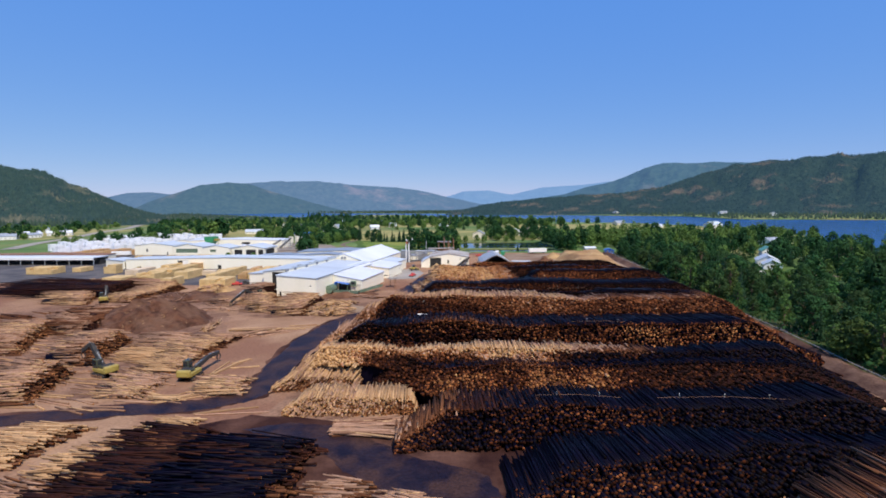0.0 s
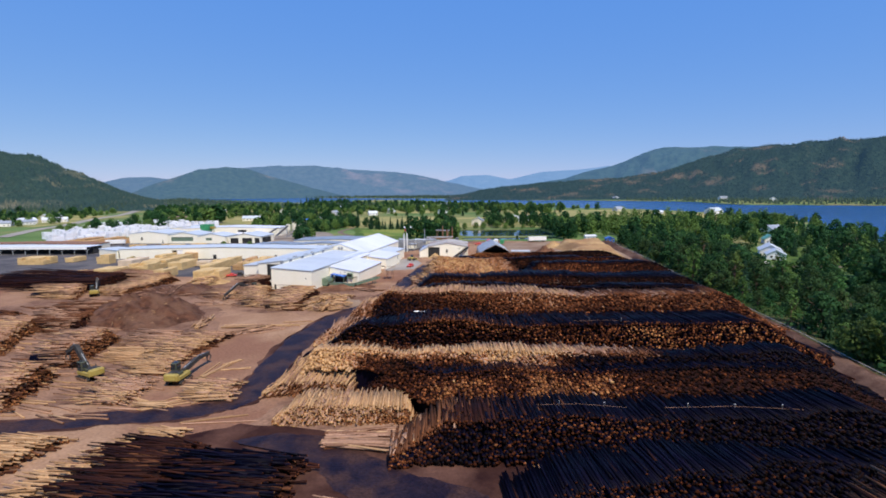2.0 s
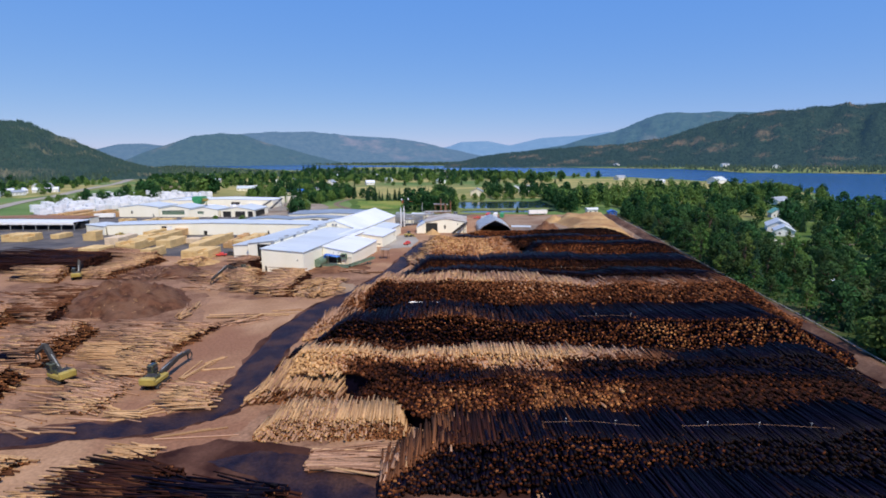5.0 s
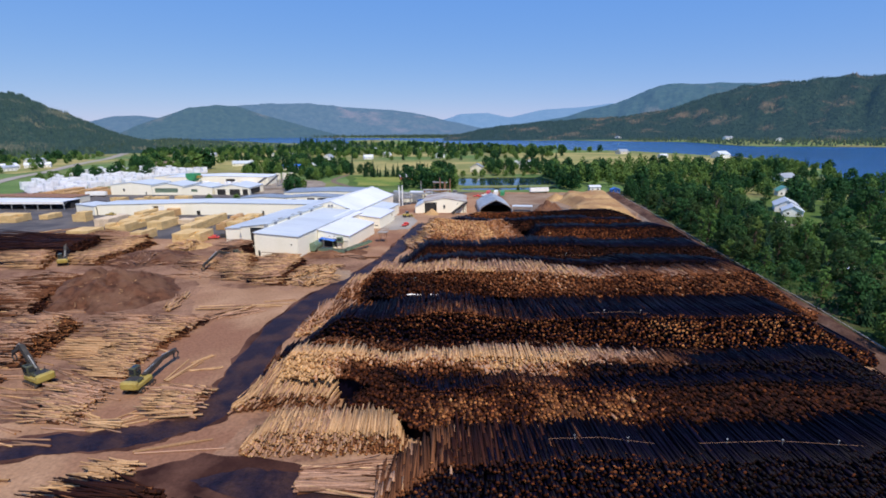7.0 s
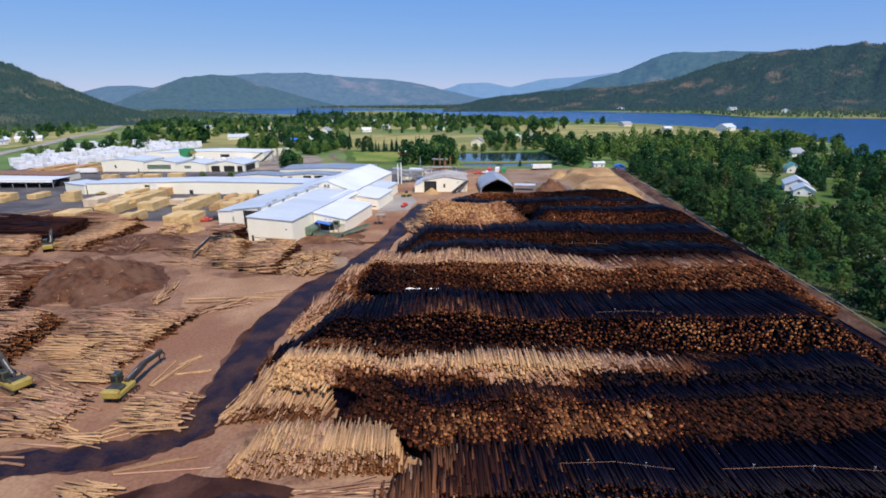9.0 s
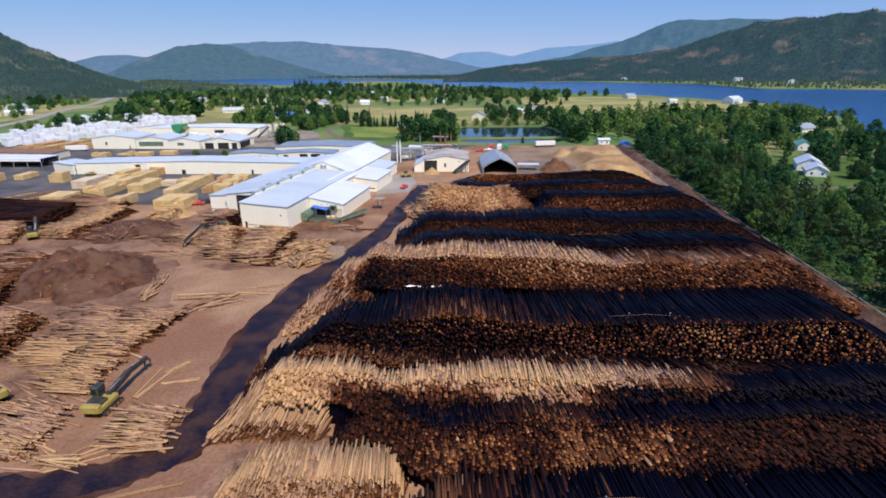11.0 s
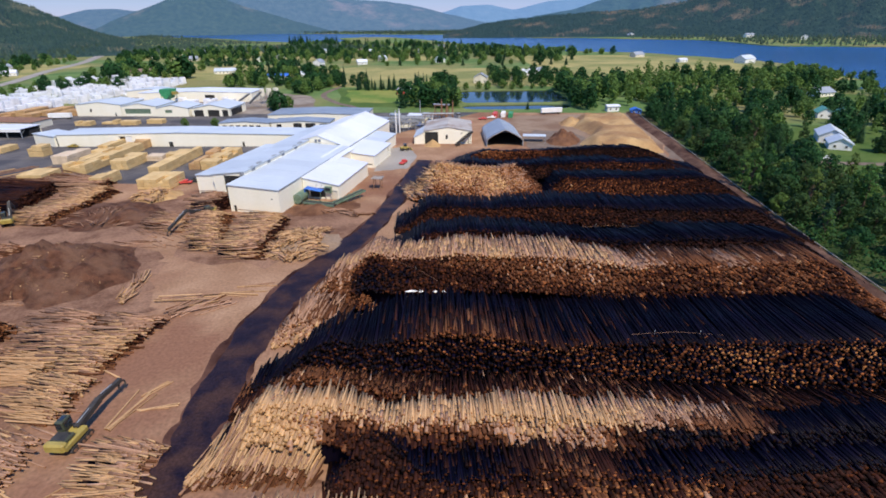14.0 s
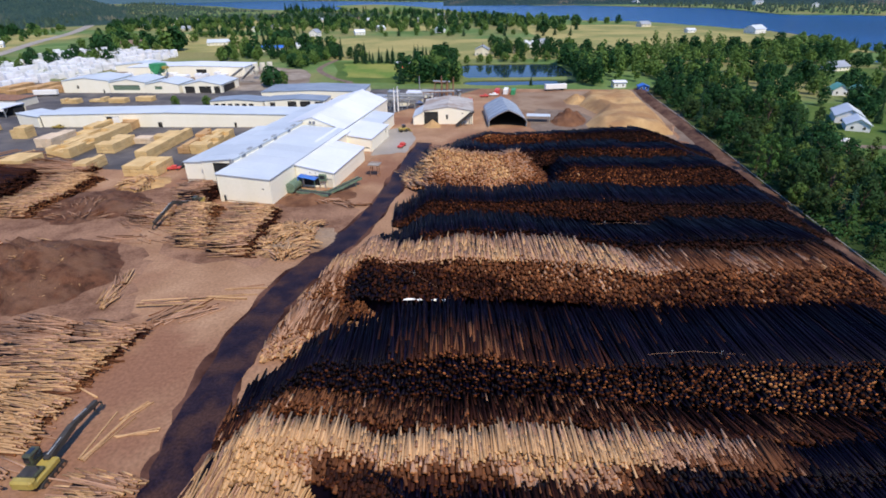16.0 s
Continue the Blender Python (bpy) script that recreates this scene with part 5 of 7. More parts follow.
def wall_panel(bm, x0, x1, y, z0, z1, openings=(), thick=0.25, along="x"):
    """A wall along x (or y) with rectangular openings (a, b, low, high) cut through."""
    cuts = sorted({x0, x1, *[v for o in openings for v in o[:2]]})
    for a, b in zip(cuts, cuts[1:]):
        spans = [(z0, z1)]
        for o in openings:
            if o[0] <= a and o[1] >= b:
                spans = [s for lo, hi in spans for s in ((lo, min(hi, o[2])), (max(lo, o[3]), hi)) if s[1] - s[0] > 0.01]
        for lo, hi in spans:
            if along == "x":
                box(bm, a, b, y, y + thick, lo, hi)
            else:
                box(bm, y, y + thick, a, b, lo, hi)
    bmesh.ops.remove_doubles(bm, verts=bm.verts[:], dist=0.001)


def roof_slab(bm, x0, x1, y0, y1, z_left, z_right, t=0.3, over=0.5):
    """A single roof slope, from z_left at x0 to z_right at x1."""
    sl = (z_right - z_left) / (x1 - x0)
    a, b = x0 - over, x1 + over
    za, zb_ = z_left - sl * over, z_right + sl * over
    extrude_profile(bm, [(a, za), (b, zb_), (b, zb_ + t), (a, za + t)], y0 - over, y1 + over)


def roof_sheets(parent, x0, x1, y0, y1, z_left, z_right, material, width=4.0, over=0.5):
    """A roof slope laid in long sheets with raised seams between."""
    n = max(1, round((y1 - y0 + 2 * over) / width))
    w = (y1 - y0 + 2 * over) / n
    sl = (z_right - z_left) / (x1 - x0)
    a, b = x0 - over, x1 + over
    za, zb_ = z_left - sl * over, z_right + sl * over
    bm = bmesh.new()
    extrude_profile(bm, [(a, 0.0), (b, zb_ - za), (b, zb_ - za + 0.22), (a, 0.22)], 0.03, w - 0.03)
    me = bpy.data.meshes.new("roof_sheet")
    bm.to_mesh(me)
    bm.free()
    me.materials.append(material)
    for k in range(n):
        ob = new("roof_sheet", me)
        ob.parent = parent
        ob.matrix_local = Matrix.Translation((0, y0 - over + k * w, za + 0.02 + (0.012 if k % 2 else 0)))
    bm = bmesh.new()
    extrude_profile(bm, [(a + 0.05, za - 0.08), (b - 0.05, zb_ - 0.08), (b - 0.05, zb_ + 0.015), (a + 0.05, za + 0.015)], y0 - over + 0.05, y1 + over - 0.05)
    part("roof_deck", bm, material, parent)


def opening_fill(parent, x0, x1, y, z0, z1, material=None, name="doorway", along="x", inset=0.9):
    """A block set back in an opening, near-black by default to paint the shade inside."""
    bm = bmesh.new()
    if along == "x":
        box(bm, x0 - 0.02, x1 + 0.02, y + 0.26, y + 0.26 + inset, z0, z1)
    else:
        box(bm, y - inset, y - 0.26, x0 - 0.02, x1 + 0.02, z0, z1)
    return part(name, bm, material or M["inside_shade"], parent)


def shed(name, label, category, m, w, d, h_left, h_right, wall=None, roof=None, front=(), right=(), sheet=4.0, gable=None, kind="", left=()):
    """A metal-clad building: footprint 0..w by 0..d; single slope or a gable with its ridge along y at height gable."""
    wall, roof = wall or M["siding"], roof or M["roof_metal"]
    b = thing(name, label, category, m, kind=kind)
    bm = bmesh.new()
    wall_panel(bm, 0, w, 0, 0, min(h_left, h_right), front)
    part("front_wall", bm, wall, b)
    bm = bmesh.new()
    wall_panel(bm, 0, w, d - 0.25, 0, min(h_left, h_right))
    part("back_wall", bm, wall, b)
    bm = bmesh.new()
    wall_panel(bm, 0.25, d - 0.25, w - 0.25, 0, h_right, right, along="y")
    part("side_wall", bm, wall, b)
    bm = bmesh.new()
    wall_panel(bm, 0.25, d - 0.25, 0, 0, h_left, left, along="y")
    part("side_wall", bm, wall, b)
    lo = min(h_left, h_right)
    for y in (0.0, d - 0.25):
        prof = [(0, lo), (w, lo), (w, h_right), (w / 2, gable), (0, h_left)] if gable else [(0, lo), (w, lo), (w, h_right), (0, h_left)]
        clean = [p for i, p in enumerate(prof) if p != prof[i - 1]]
        if len(clean) > 2:
            bm = bmesh.new()
            extrude_profile(bm, clean, y, y + 0.25)
            part("gable_wall", bm, wall, b)
    if gable:
        roof_sheets(b, 0, w / 2, 0, d, h_left, gable, roof, sheet, 0.0 if w < 2 else 0.35)
        roof_sheets(b, w / 2 + 0.02, w, 0, d, gable, h_right, roof, sheet, 0.35)
        bm = bmesh.new()
        box(bm, w / 2 - 0.45, w / 2 + 0.45, -0.35, d + 0.35, gable + 0.10, gable + 0.34, 0.08)
        part("ridge_cap", bm, roof, b)
    else:
        roof_sheets(b, 0, w, 0, d, h_left, h_right, roof, sheet, 0.35)
    bm = bmesh.new()
    box(bm, -0.06, 0.16, -0.06, 0.16, 0, lo)
    part("corner_trim", bm, wall, b)
    bm = bmesh.new()
    box(bm, w - 0.16, w + 0.06, -0.06, 0.16, 0, lo)
    part("corner_trim", bm, wall, b)
    for o in front:
        opening_fill(b, o[0], o[1], 0, o[2], o[3], o[4] if len(o) > 4 else None)
    for o in right:
        opening_fill(b, o[0], o[1], w, o[2], o[3], o[4] if len(o) > 4 else None, along="y")
    return b


MILL_AZ = 12.0
MILL = frame_at(-50.5, 199.7, MILL_AZ)


def mill(x, y):
    """A frame on the mill's own grid: x metres to the right of its near right corner, y metres back."""
    return MILL @ Matrix.Translation((x, y, 0))


shed("sawmill_hall", "cream metal-clad sawmill hall with a pale metal roof", "mill building", mill(-17.6, 0), 17.6, 63, 9.0, 8.0, M["siding"], M["roof_metal"],
     front=[(1.0, 2.0, 0.0, 2.2), (14.6, 15.3, 4.6, 5.1)], right=[(14.6, 16.2, 0, 3.2)], sheet=7.0)
shed("sawmill_high_hall", "tall cream sawmill hall under a bright white gable roof", "mill building", mill(-27.0, 64), 26, 64, 8.6, 7.6, M["siding"], M["roof_white"], gable=12.2, sheet=8.0)
vent = thing("gable_vent", "dark louvred vents high in the gable", "vent", mill(-14.0, 63.7))
for k in (-1.3, 0.3):
    bm = bmesh.new()
    box(bm, k, k + 1.0, -0.12, 0.2, 9.6, 10.6, 0.03)
    part("louvre", bm, M["trim_dark"], vent)
shed("sawmill_lean_to", "low white-roofed lean-to of the sawmill", "mill building", mill(-3.2, 42), 5.4, 21.5, 8.3, 7.2, M["siding"], M["roof_white"], sheet=6.5)
shed("sawmill_annex", "cream sawmill annex with a white roof and wide log intake", "mill building", mill(0.3, 17), 13.2, 31, 7.4, 5.2, M["siding"], M["roof_white"],
     front=[(2.4, 8.0, 0.6, 4.0), (10.2, 12.6, 0, 3.2, M["siding_dirty"]), (2.4, 3.1, 5.2, 5.8), (4.6, 5.0, 4.7, 5.1), (6.6, 7.0, 4.7, 5.1)], sheet=7.5)
shed("sawmill_annex", "cream sawmill annex with a white roof", "mill building", mill(-0.5, 60), 13, 24, 6.6, 5.2, M["siding"], M["roof_white"], front=[(8.6, 12.0, 1.2, 1.7)], right=[(19.5, 20.8, 2.6, 4.4)], sheet=8)
shed("sawmill_annex", "small cream sawmill annex with a grey roof", "mill building", mill(-0.5, 84.5), 9.5, 21, 6.4, 5.4, M["siding"], M["roof_metal"], sheet=7)
shed("planer_hall", "cream planer hall with a pale metal roof", "mill building", mill(-38.5, 13.5), 8.4, 50, 7.6, 8.0, M["siding"], M["roof_metal"], sheet=7)
shed("planer_bay", "cream open bay between the planer hall and the sawmill", "mill building", mill(-30.0, 11.0), 12.2, 52, 9.0, 10.4, M["siding"], M["roof_metal"], front=[(4.0, 10.6, 1.6, 8.8)], sheet=7)
shed("link_building", "low link building with a grey-blue roof", "mill building", mill(-38, 64), 10.6, 52, 6.4, 7.4, M["siding"], M["roof_metal"], sheet=7)
shed("link_building", "flat-roofed link between the long store and the mill", "mill building", frame_at(-66, 302, 4), 22, 15, 5.4, 5.6, M["siding"], M["roof_metal"], front=[(1, 13, 2.6, 4.8)], sheet=7)

# low ventilators along the valley between the two long roofs
for k in range(9):
    vent = thing("roof_vent", "low dark ventilator on the sawmill roof", "vent", mill(-18.6 + 0.3 * (k % 2), 10 + 5.6 * k), group="roof vents")
    bm = bmesh.new()
    box(bm, -0.5, 0.6, 0, 2.4, 8.6, 10.5 + 0.25 * (k % 3), 0.08)
    part("housing", bm, M["steel"], vent)
    bm = bmesh.new()
    box(bm, 0.6, 0.66, 0.3, 2.1, 9.6, 10.3)
    part("grille", bm, M["trim_dark"], vent)
LONG = frame_at(-193, 307.5, 3.6)
long_doors = [(33.0, 36.0, 0, 5.0), (58.0, 60.2, 0, 2.4), (96, 97.2, 0, 2.3)]
shed("storage_building", "long cream storage building with a low grey-blue roof", "mill building", LONG, 126, 17, 5.9, 5.9, M["siding"], M["roof_metal"], front=long_doors, gable=7.0, sheet=8)
door = thing("sliding_door", "white sliding door left open on the storage building", "door", LONG @ Matrix.Translation((36.1, -0.32, 0)))
bm = bmesh.new()
box(bm, 0, 3.4, 0, 0.12, 0.1, 5.1, 0.03)
part("door_leaf", bm, M["white_paint"], door)
bm = bmesh.new()
box(bm, -3.4, 3.6, 0.0, 0.2, 5.14, 5.3)
part("rail", bm, M["steel"], door)
shed("storage_porch", "small cream open-sided shed at the storage building's end", "mill building", frame_at(-209, 313.5, 25), 16.5, 12, 5.6, 5.2, M["siding"], M["roof_metal"], right=[(1.0, 11.0, 0, 4.4)], sheet=6)


def bay_shed(m, n, bay, d, h, label):
    """An open-fronted shed: a white fascia over a row of bays between posts."""
    b = thing("open_shed", label, "open shed", m)
    w = n * bay
    bm = bmesh.new()
    box(bm, 0, w, d - 0.3, d, 0, h)
    part("back_wall", bm, M["siding_dirty"], b)
    bm = bmesh.new()
    box(bm, -0.5, w + 0.5, -0.9, -0.6, h - 1.4, h + 0.1)
    part("fascia", bm, M["white_paint"], b)
    roof_sheets(b, 0, w, -0.5, d, h, h + 0.01, M["roof_white"], 6.0, 0.3)
    for k in range(n + 1):
        bm = bmesh.new()
        box(bm, k * bay - 0.2, k * bay + 0.2, -0.3, 0.1, 0, h - 0.1, 0.03)
        part("post", bm, M["steel"], b)
        bm = bmesh.new()
        tube(bm, (k * bay, 0, h * 0.45), (k * bay + bay * 0.3, 0, h - 0.2), 0.12)
        part("brace", bm, M["steel"], b)
    # near-black block added to fill the bays with painted shade
    bm = bmesh.new()
    box(bm, 0.4, w - 0.4, d * 0.45, d - 0.5, 0.0, h - 1.2)
    part("stored_stock", bm, M["inside_shade"], b)
    return b


bay_shed(frame_at(-322, 338, 5), 11, 8.6, 14, 5.0, "long open shed with a white fascia and dark bays")
shed("low_shed", "low open shed with a rust-brown roof", "mill building", frame_at(-330, 362, 4), 90, 16, 4.2, 4.2, M["siding_dirty"], M["rust"], gable=5.0, sheet=9)
shed("grey_shed", "low shed with a dark grey roof and open bays", "mill building", frame_at(-126, 347, 4), 30, 13, 3.9, 3.9, M["siding"], M["roof_bluegrey"], front=[(2 + 4 * k, 4.6 + 4 * k, 0.6, 2.6) for k in range(6)], gable=4.8, sheet=6)
shed("grey_shed", "grey-roofed shed with dark open doors", "mill building", frame_at(-95, 345, 4), 34, 14, 4.1, 4.1, M["siding"], M["roof_bluegrey"], front=[(3, 6, 0, 3.2), (13, 18, 0, 3.8), (20, 26, 0, 3.8), (28.5, 33, 0, 3.6)], gable=5.0, sheet=6)
shed("slatted_roof_building", "building under a blue-grey roof crossed by ducts", "mill building", frame_at(-105, 373, 4), 62, 26, 4.0, 4.0, M["siding"], M["roof_bluegrey"], gable=5.0, sheet=3.0)
shed("planing_mill", "large cream mill building with a pale blue roof", "mill building", frame_at(-244, 404, 5), 32, 26, 7.6, 7.6, M["siding"], M["roof_metal"], front=[(9.5, 11, 2.6, 4.8), (27, 28, 0, 2.2)], gable=9.4, sheet=7)
shed("planing_mill_wing", "cream mill wing with a recessed green-trimmed bay", "mill building", frame_at(-211.5, 401, 5), 24, 24, 6.6, 6.6, M["siding"], M["roof_metal"], front=[(2, 20, 1.8, 5.0, M["green_dull"])], gable=8.6, sheet=6)
shed("planing_mill_wing", "cream gabled mill wing", "mill building", frame_at(-187, 398, 5), 22, 20, 5.6, 5.6, M["siding"], M["roof_metal"], front=[(6, 11, 2.4, 4.4, M["green_dull"])], gable=7.6, sheet=6)
shed("open_mill_bay", "open mill bay with a blue-white roof", "mill building", frame_at(-163, 397, 5), 26, 26, 5.2, 5.2, M["siding"], M["roof_metal"], front=[(1.5, 8, 0, 4.2), (11, 19, 0, 4.2), (21, 25, 0, 4.2)], right=[(3, 20, 0, 4.2)], gable=7.6, sheet=6)
shed("long_white_warehouse", "long white warehouse with a flat pale roof", "warehouse", frame_at(-236, 470, 4), 92, 26, 7, 7, M["siding"], M["roof_white"], front=[(54, 62, 0, 5.5)], gable=8.2, sheet=8)
shed("brown_gable_shed", "weathered shed with a light roof", "shed", frame_at(-262, 500, 4), 40, 18, 5, 5, M["siding"], M["roof_metal"], gable=7, sheet=6)

# boiler house and arched shed beyond the piles
garage = shed("boiler_house", "cream building with a dark tall doorway and a worn grey roof", "mill building", frame_at(-5.6, 301.5, 3), 24, 28, 6.4, 6.4, M["siding"], M["roof_worn"],
              front=[(0.4, 7.2, 0, 6.0), (11.0, 12.0, 2.4, 4.6), (18.6, 19.2, 4.9, 5.5)], gable=8.4, sheet=5)
shed("boiler_lean_to", "white sloping lean-to beside the boiler house doorway", "mill building", frame_at(-10.4, 301, 3), 4.6, 18, 3.6, 6.0, M["siding"], M["roof_metal"], sheet=5)


def arched_hangar(m, w, d, h, label):
    b = thing("arched_shed", label, "shed", m)
    prof = []
    n = 16
    for k in range(n + 1):
        a = math.pi * k / n
        prof.append((w / 2 - math.cos(a) * w / 2, 2.6 + (h - 2.6) * (0.35 * math.sin(a) + 0.65 * (1 - abs(math.cos(a))))))
    outer = [(0, 0)] + prof + [(w, 0)]
    cx = w / 2
    bm = bmesh.new()
    for y0, y1 in ((0, d),):
        o = [[bm.verts.new((x, y, z)) for x, z in outer] for y in (y0, y1)]
        i = [[bm.verts.new((cx + (x - cx) * 0.955, y, z * 0.96)) for x, z in outer] for y in (y0, y1)]
        for k in range(len(outer) - 1):
            bm.faces.new((o[0][k], o[1][k], o[1][k + 1], o[0][k + 1]))
            bm.faces.new((i[0][k], i[0][k + 1], i[1][k + 1], i[1][k]))
            for e in (0, 1):
                bm.faces.new((o[e][k], o[e][k + 1], i[e][k + 1], i[e][k]))
    bmesh.ops.recalc_face_normals(bm, faces=bm.faces[:])
    # inner faces near-black and end wall dark, painting shade inside the shed
    for f in bm.faces:
        c = f.calc_center_median()
        if (f.normal.x * (c.x - cx) + f.normal.z * (c.z - 1)) < 0:
            f.material_index = 1
    part("arched_roof", bm, [M["roof_bluegrey"], M["inside_shade"]], b)
    bm = bmesh.new()
    bm.faces.new([bm.verts.new((cx + (x - cx) * 0.95, d - 0.3, z * 0.955)) for x, z in outer])
    part("end_wall", bm, M["trim_dark"], b)
    for k in range(1, 6):
        y = d * k / 6
        bm = bmesh.new()
        for (xa, za), (xb, zc) in zip(outer, outer[1:]):
            tube(bm, (cx + (xa - cx) * 1.005, y, za * 1.005), (cx + (xb - cx) * 1.005, y, zc * 1.005), 0.1, n=4)
        part("rib", bm, M["roof_metal"], b)
    bm = bmesh.new()
    for (xa, za), (xb, zc) in zip(outer, outer[1:]):
        tube(bm, (xa, -0.1, za), (xb, -0.1, zc), 0.22, n=5)
    part("front_frame", bm, M["paving"], b)
    return b


arched_hangar(frame_at(25.4, 293.5, 1), 18.0, 34, 8.0, "grey-blue arched metal shed, open and dark at its near end")


# ---------------- trees ----------------
def leaf_cloud(centres, radii, per, size, rng, flat=0.75):
    """Small leaf sprays scattered through overlapping clumps."""
    P, S = [], []
    for c, r in zip(centres, radii):
        n = max(4, int(per * r * r))
        d = rng.normal(0, 1, (n, 3))
        d /= np.linalg.norm(d, axis=1)[:, None]
        rad = r * rng.uniform(0.72, 1.06, n) ** 0.6
        P.append(np.array(c) + d * rad[:, None] * (1, 1, flat))
        S.append(d)
    P, S = np.concatenate(P), np.concatenate(S)
    n = len(P)
    nrm = S + rng.normal(0, 0.22, (n, 3)) + (0, 0, 0.2)
    nrm /= np.linalg.norm(nrm, axis=1)[:, None]
    t = np.cross(nrm, rng.normal(0, 1, (n, 3)))
    t /= np.linalg.norm(t, axis=1)[:, None]
    b = np.cross(nrm, t)
    sz = size * rng.uniform(0.6, 1.35, n)[:, None]
    q = np.stack([P - t * sz, P - b * sz * 0.75 - nrm * sz * 0.2, P + t * sz, P + b * sz * 0.75 - nrm * sz * 0.2], 1).reshape(-1, 3)
    return q, np.arange(4 * n), np.full(n, 4)


def broadleaf(seed, h, spread, mat, label, per=9.0, size=0.42):
    rng = np.random.RandomState(seed)
    tree = thing("deciduous_tree", label, "tree")
    bm = bmesh.new()
    top = Vector((rng.uniform(-0.4, 0.4), rng.uniform(-0.4, 0.4), h * 0.62))
    tube(bm, (0, 0, -0.1), top, 0.028 * h, 0.010 * h, 7)
    centres, radii = [], []
    for k in range(7):
        a, z = rng.uniform(0, 6.28), h * rng.uniform(0.3, 0.62)
        r = spread * rng.uniform(0.45, 0.85)
        tip = Vector((math.cos(a) * r, math.sin(a) * r, z + h * rng.uniform(0.12, 0.25)))
        tube(bm, (top.x * z / top.z, top.y * z / top.z, z * 0.85), tip, 0.010 * h, 0.003 * h, 5)
    part("trunk", bm, M["trunk"], tree)
    m = 20
    for k in range(m):
        f = (k + 0.5) / m
        z = h * (0.12 + 0.80 * f)
        prof = math.sin(math.pi * min(0.97, 0.16 + 0.80 * f)) ** 0.7
        a = k * 2.4 + rng.uniform(-0.4, 0.4)
        r = spread * prof * rng.uniform(0.35, 0.75)
        centres.append((math.cos(a) * r, math.sin(a) * r, z))
        radii.append(spread * rng.uniform(0.30, 0.48) * (0.65 + 0.35 * prof))
    q, loops, sizes = leaf_cloud(centres, radii, per, size, rng)
    me = raw_mesh("crown", q, loops, sizes, np.zeros(len(sizes)), [mat])
    ob = new("crown", me)
    ob.parent = tree
    return tree


def conifer(seed, h, spread, label):
    rng = np.random.RandomState(seed)
    tree = thing("conifer_tree", label, "tree")
    bm = bmesh.new()
    tube(bm, (0, 0, -0.1), (0, 0, h * 0.95), 0.018 * h, 0.003 * h, 6)
    part("trunk", bm, M["trunk"], tree)
    P = []
    tiers = 20
    for k in range(tiers):
        f = k / tiers
        z, r = h * (0.10 + 0.88 * f), spread * (1 - f) ** 0.85 + 0.15
        n = int(7 + 9 * (1 - f))
        for j in range(n):
            a = j * 6.283 / n + k * 1.3 + rng.uniform(-0.25, 0.25)
            rr = r * rng.uniform(0.7, 1.12)
            d = np.array([math.cos(a), math.sin(a), 0])
            s = np.array([-math.sin(a), math.cos(a), 0])
            zz = z + rng.uniform(-0.02, 0.02) * h
            for u0, u1, wd in ((0.05, 0.6, 0.26), (0.5, 1.0, 0.2)):
                a0, a1 = d * rr * u0 + (0, 0, zz - rr * u0 * 0.32), d * rr * u1 + (0, 0, zz - rr * u1 * 0.36)
                w = s * r * wd
                P.append(np.stack([a0 - w * 0.8, a1 - w * 0.3 - (0, 0, 0.06 * r), a1 + w * 0.3 - (0, 0, 0.06 * r), a0 + w * 0.8]))
    q = np.concatenate(P)
    n = len(P)
    me = raw_mesh("crown", q, np.arange(4 * n), np.full(n, 4), np.zeros(n), [M["needle"]])
    ob = new("crown", me)
    ob.parent = tree
    return tree


PROTO = [broadleaf(21, 12, 5.2, M["leaf"], "full green deciduous tree at the yard's edge", 22, 0.38),
         broadleaf(22, 14, 4.8, M["leaf"], "tall green deciduous tree with a dense crown", 22, 0.38),
         broadleaf(23, 10, 4.8, M["leaf_light"], "light green deciduous tree with a round crown", 22, 0.38),
         broadleaf(24, 15, 6.0, M["leaf"], "large dark green spreading deciduous tree", 19, 0.42),
         broadleaf(25, 8, 4.0, M["leaf_light"], "small yellow-green tree with a low crown", 22, 0.38),
         conifer(31, 15, 3.4, "dark green conifer with drooping boughs"),
         conifer(32, 19, 3.9, "tall dark green pointed conifer tree"),
         broadleaf(26, 17, 3.4, M["leaf_light"], "tall narrow poplar with bright green leaves", 22, 0.40),
         broadleaf(27, 13, 7.0, M["leaf"], "broad round-crowned dark green tree", 20, 0.46)]
tree_rng = random.Random(5)
SPOTS = []


def plant(kind, x, y, scale=1.0):
    # distant trees swapped to the lighter leaf, standing in for air haze
    if kind in (0, 3, 8) and y > 400 and tree_rng.random() < 0.45:
        kind = 2
    SPOTS.append((kind, x, y, scale, tree_rng.uniform(0, 6.28)))


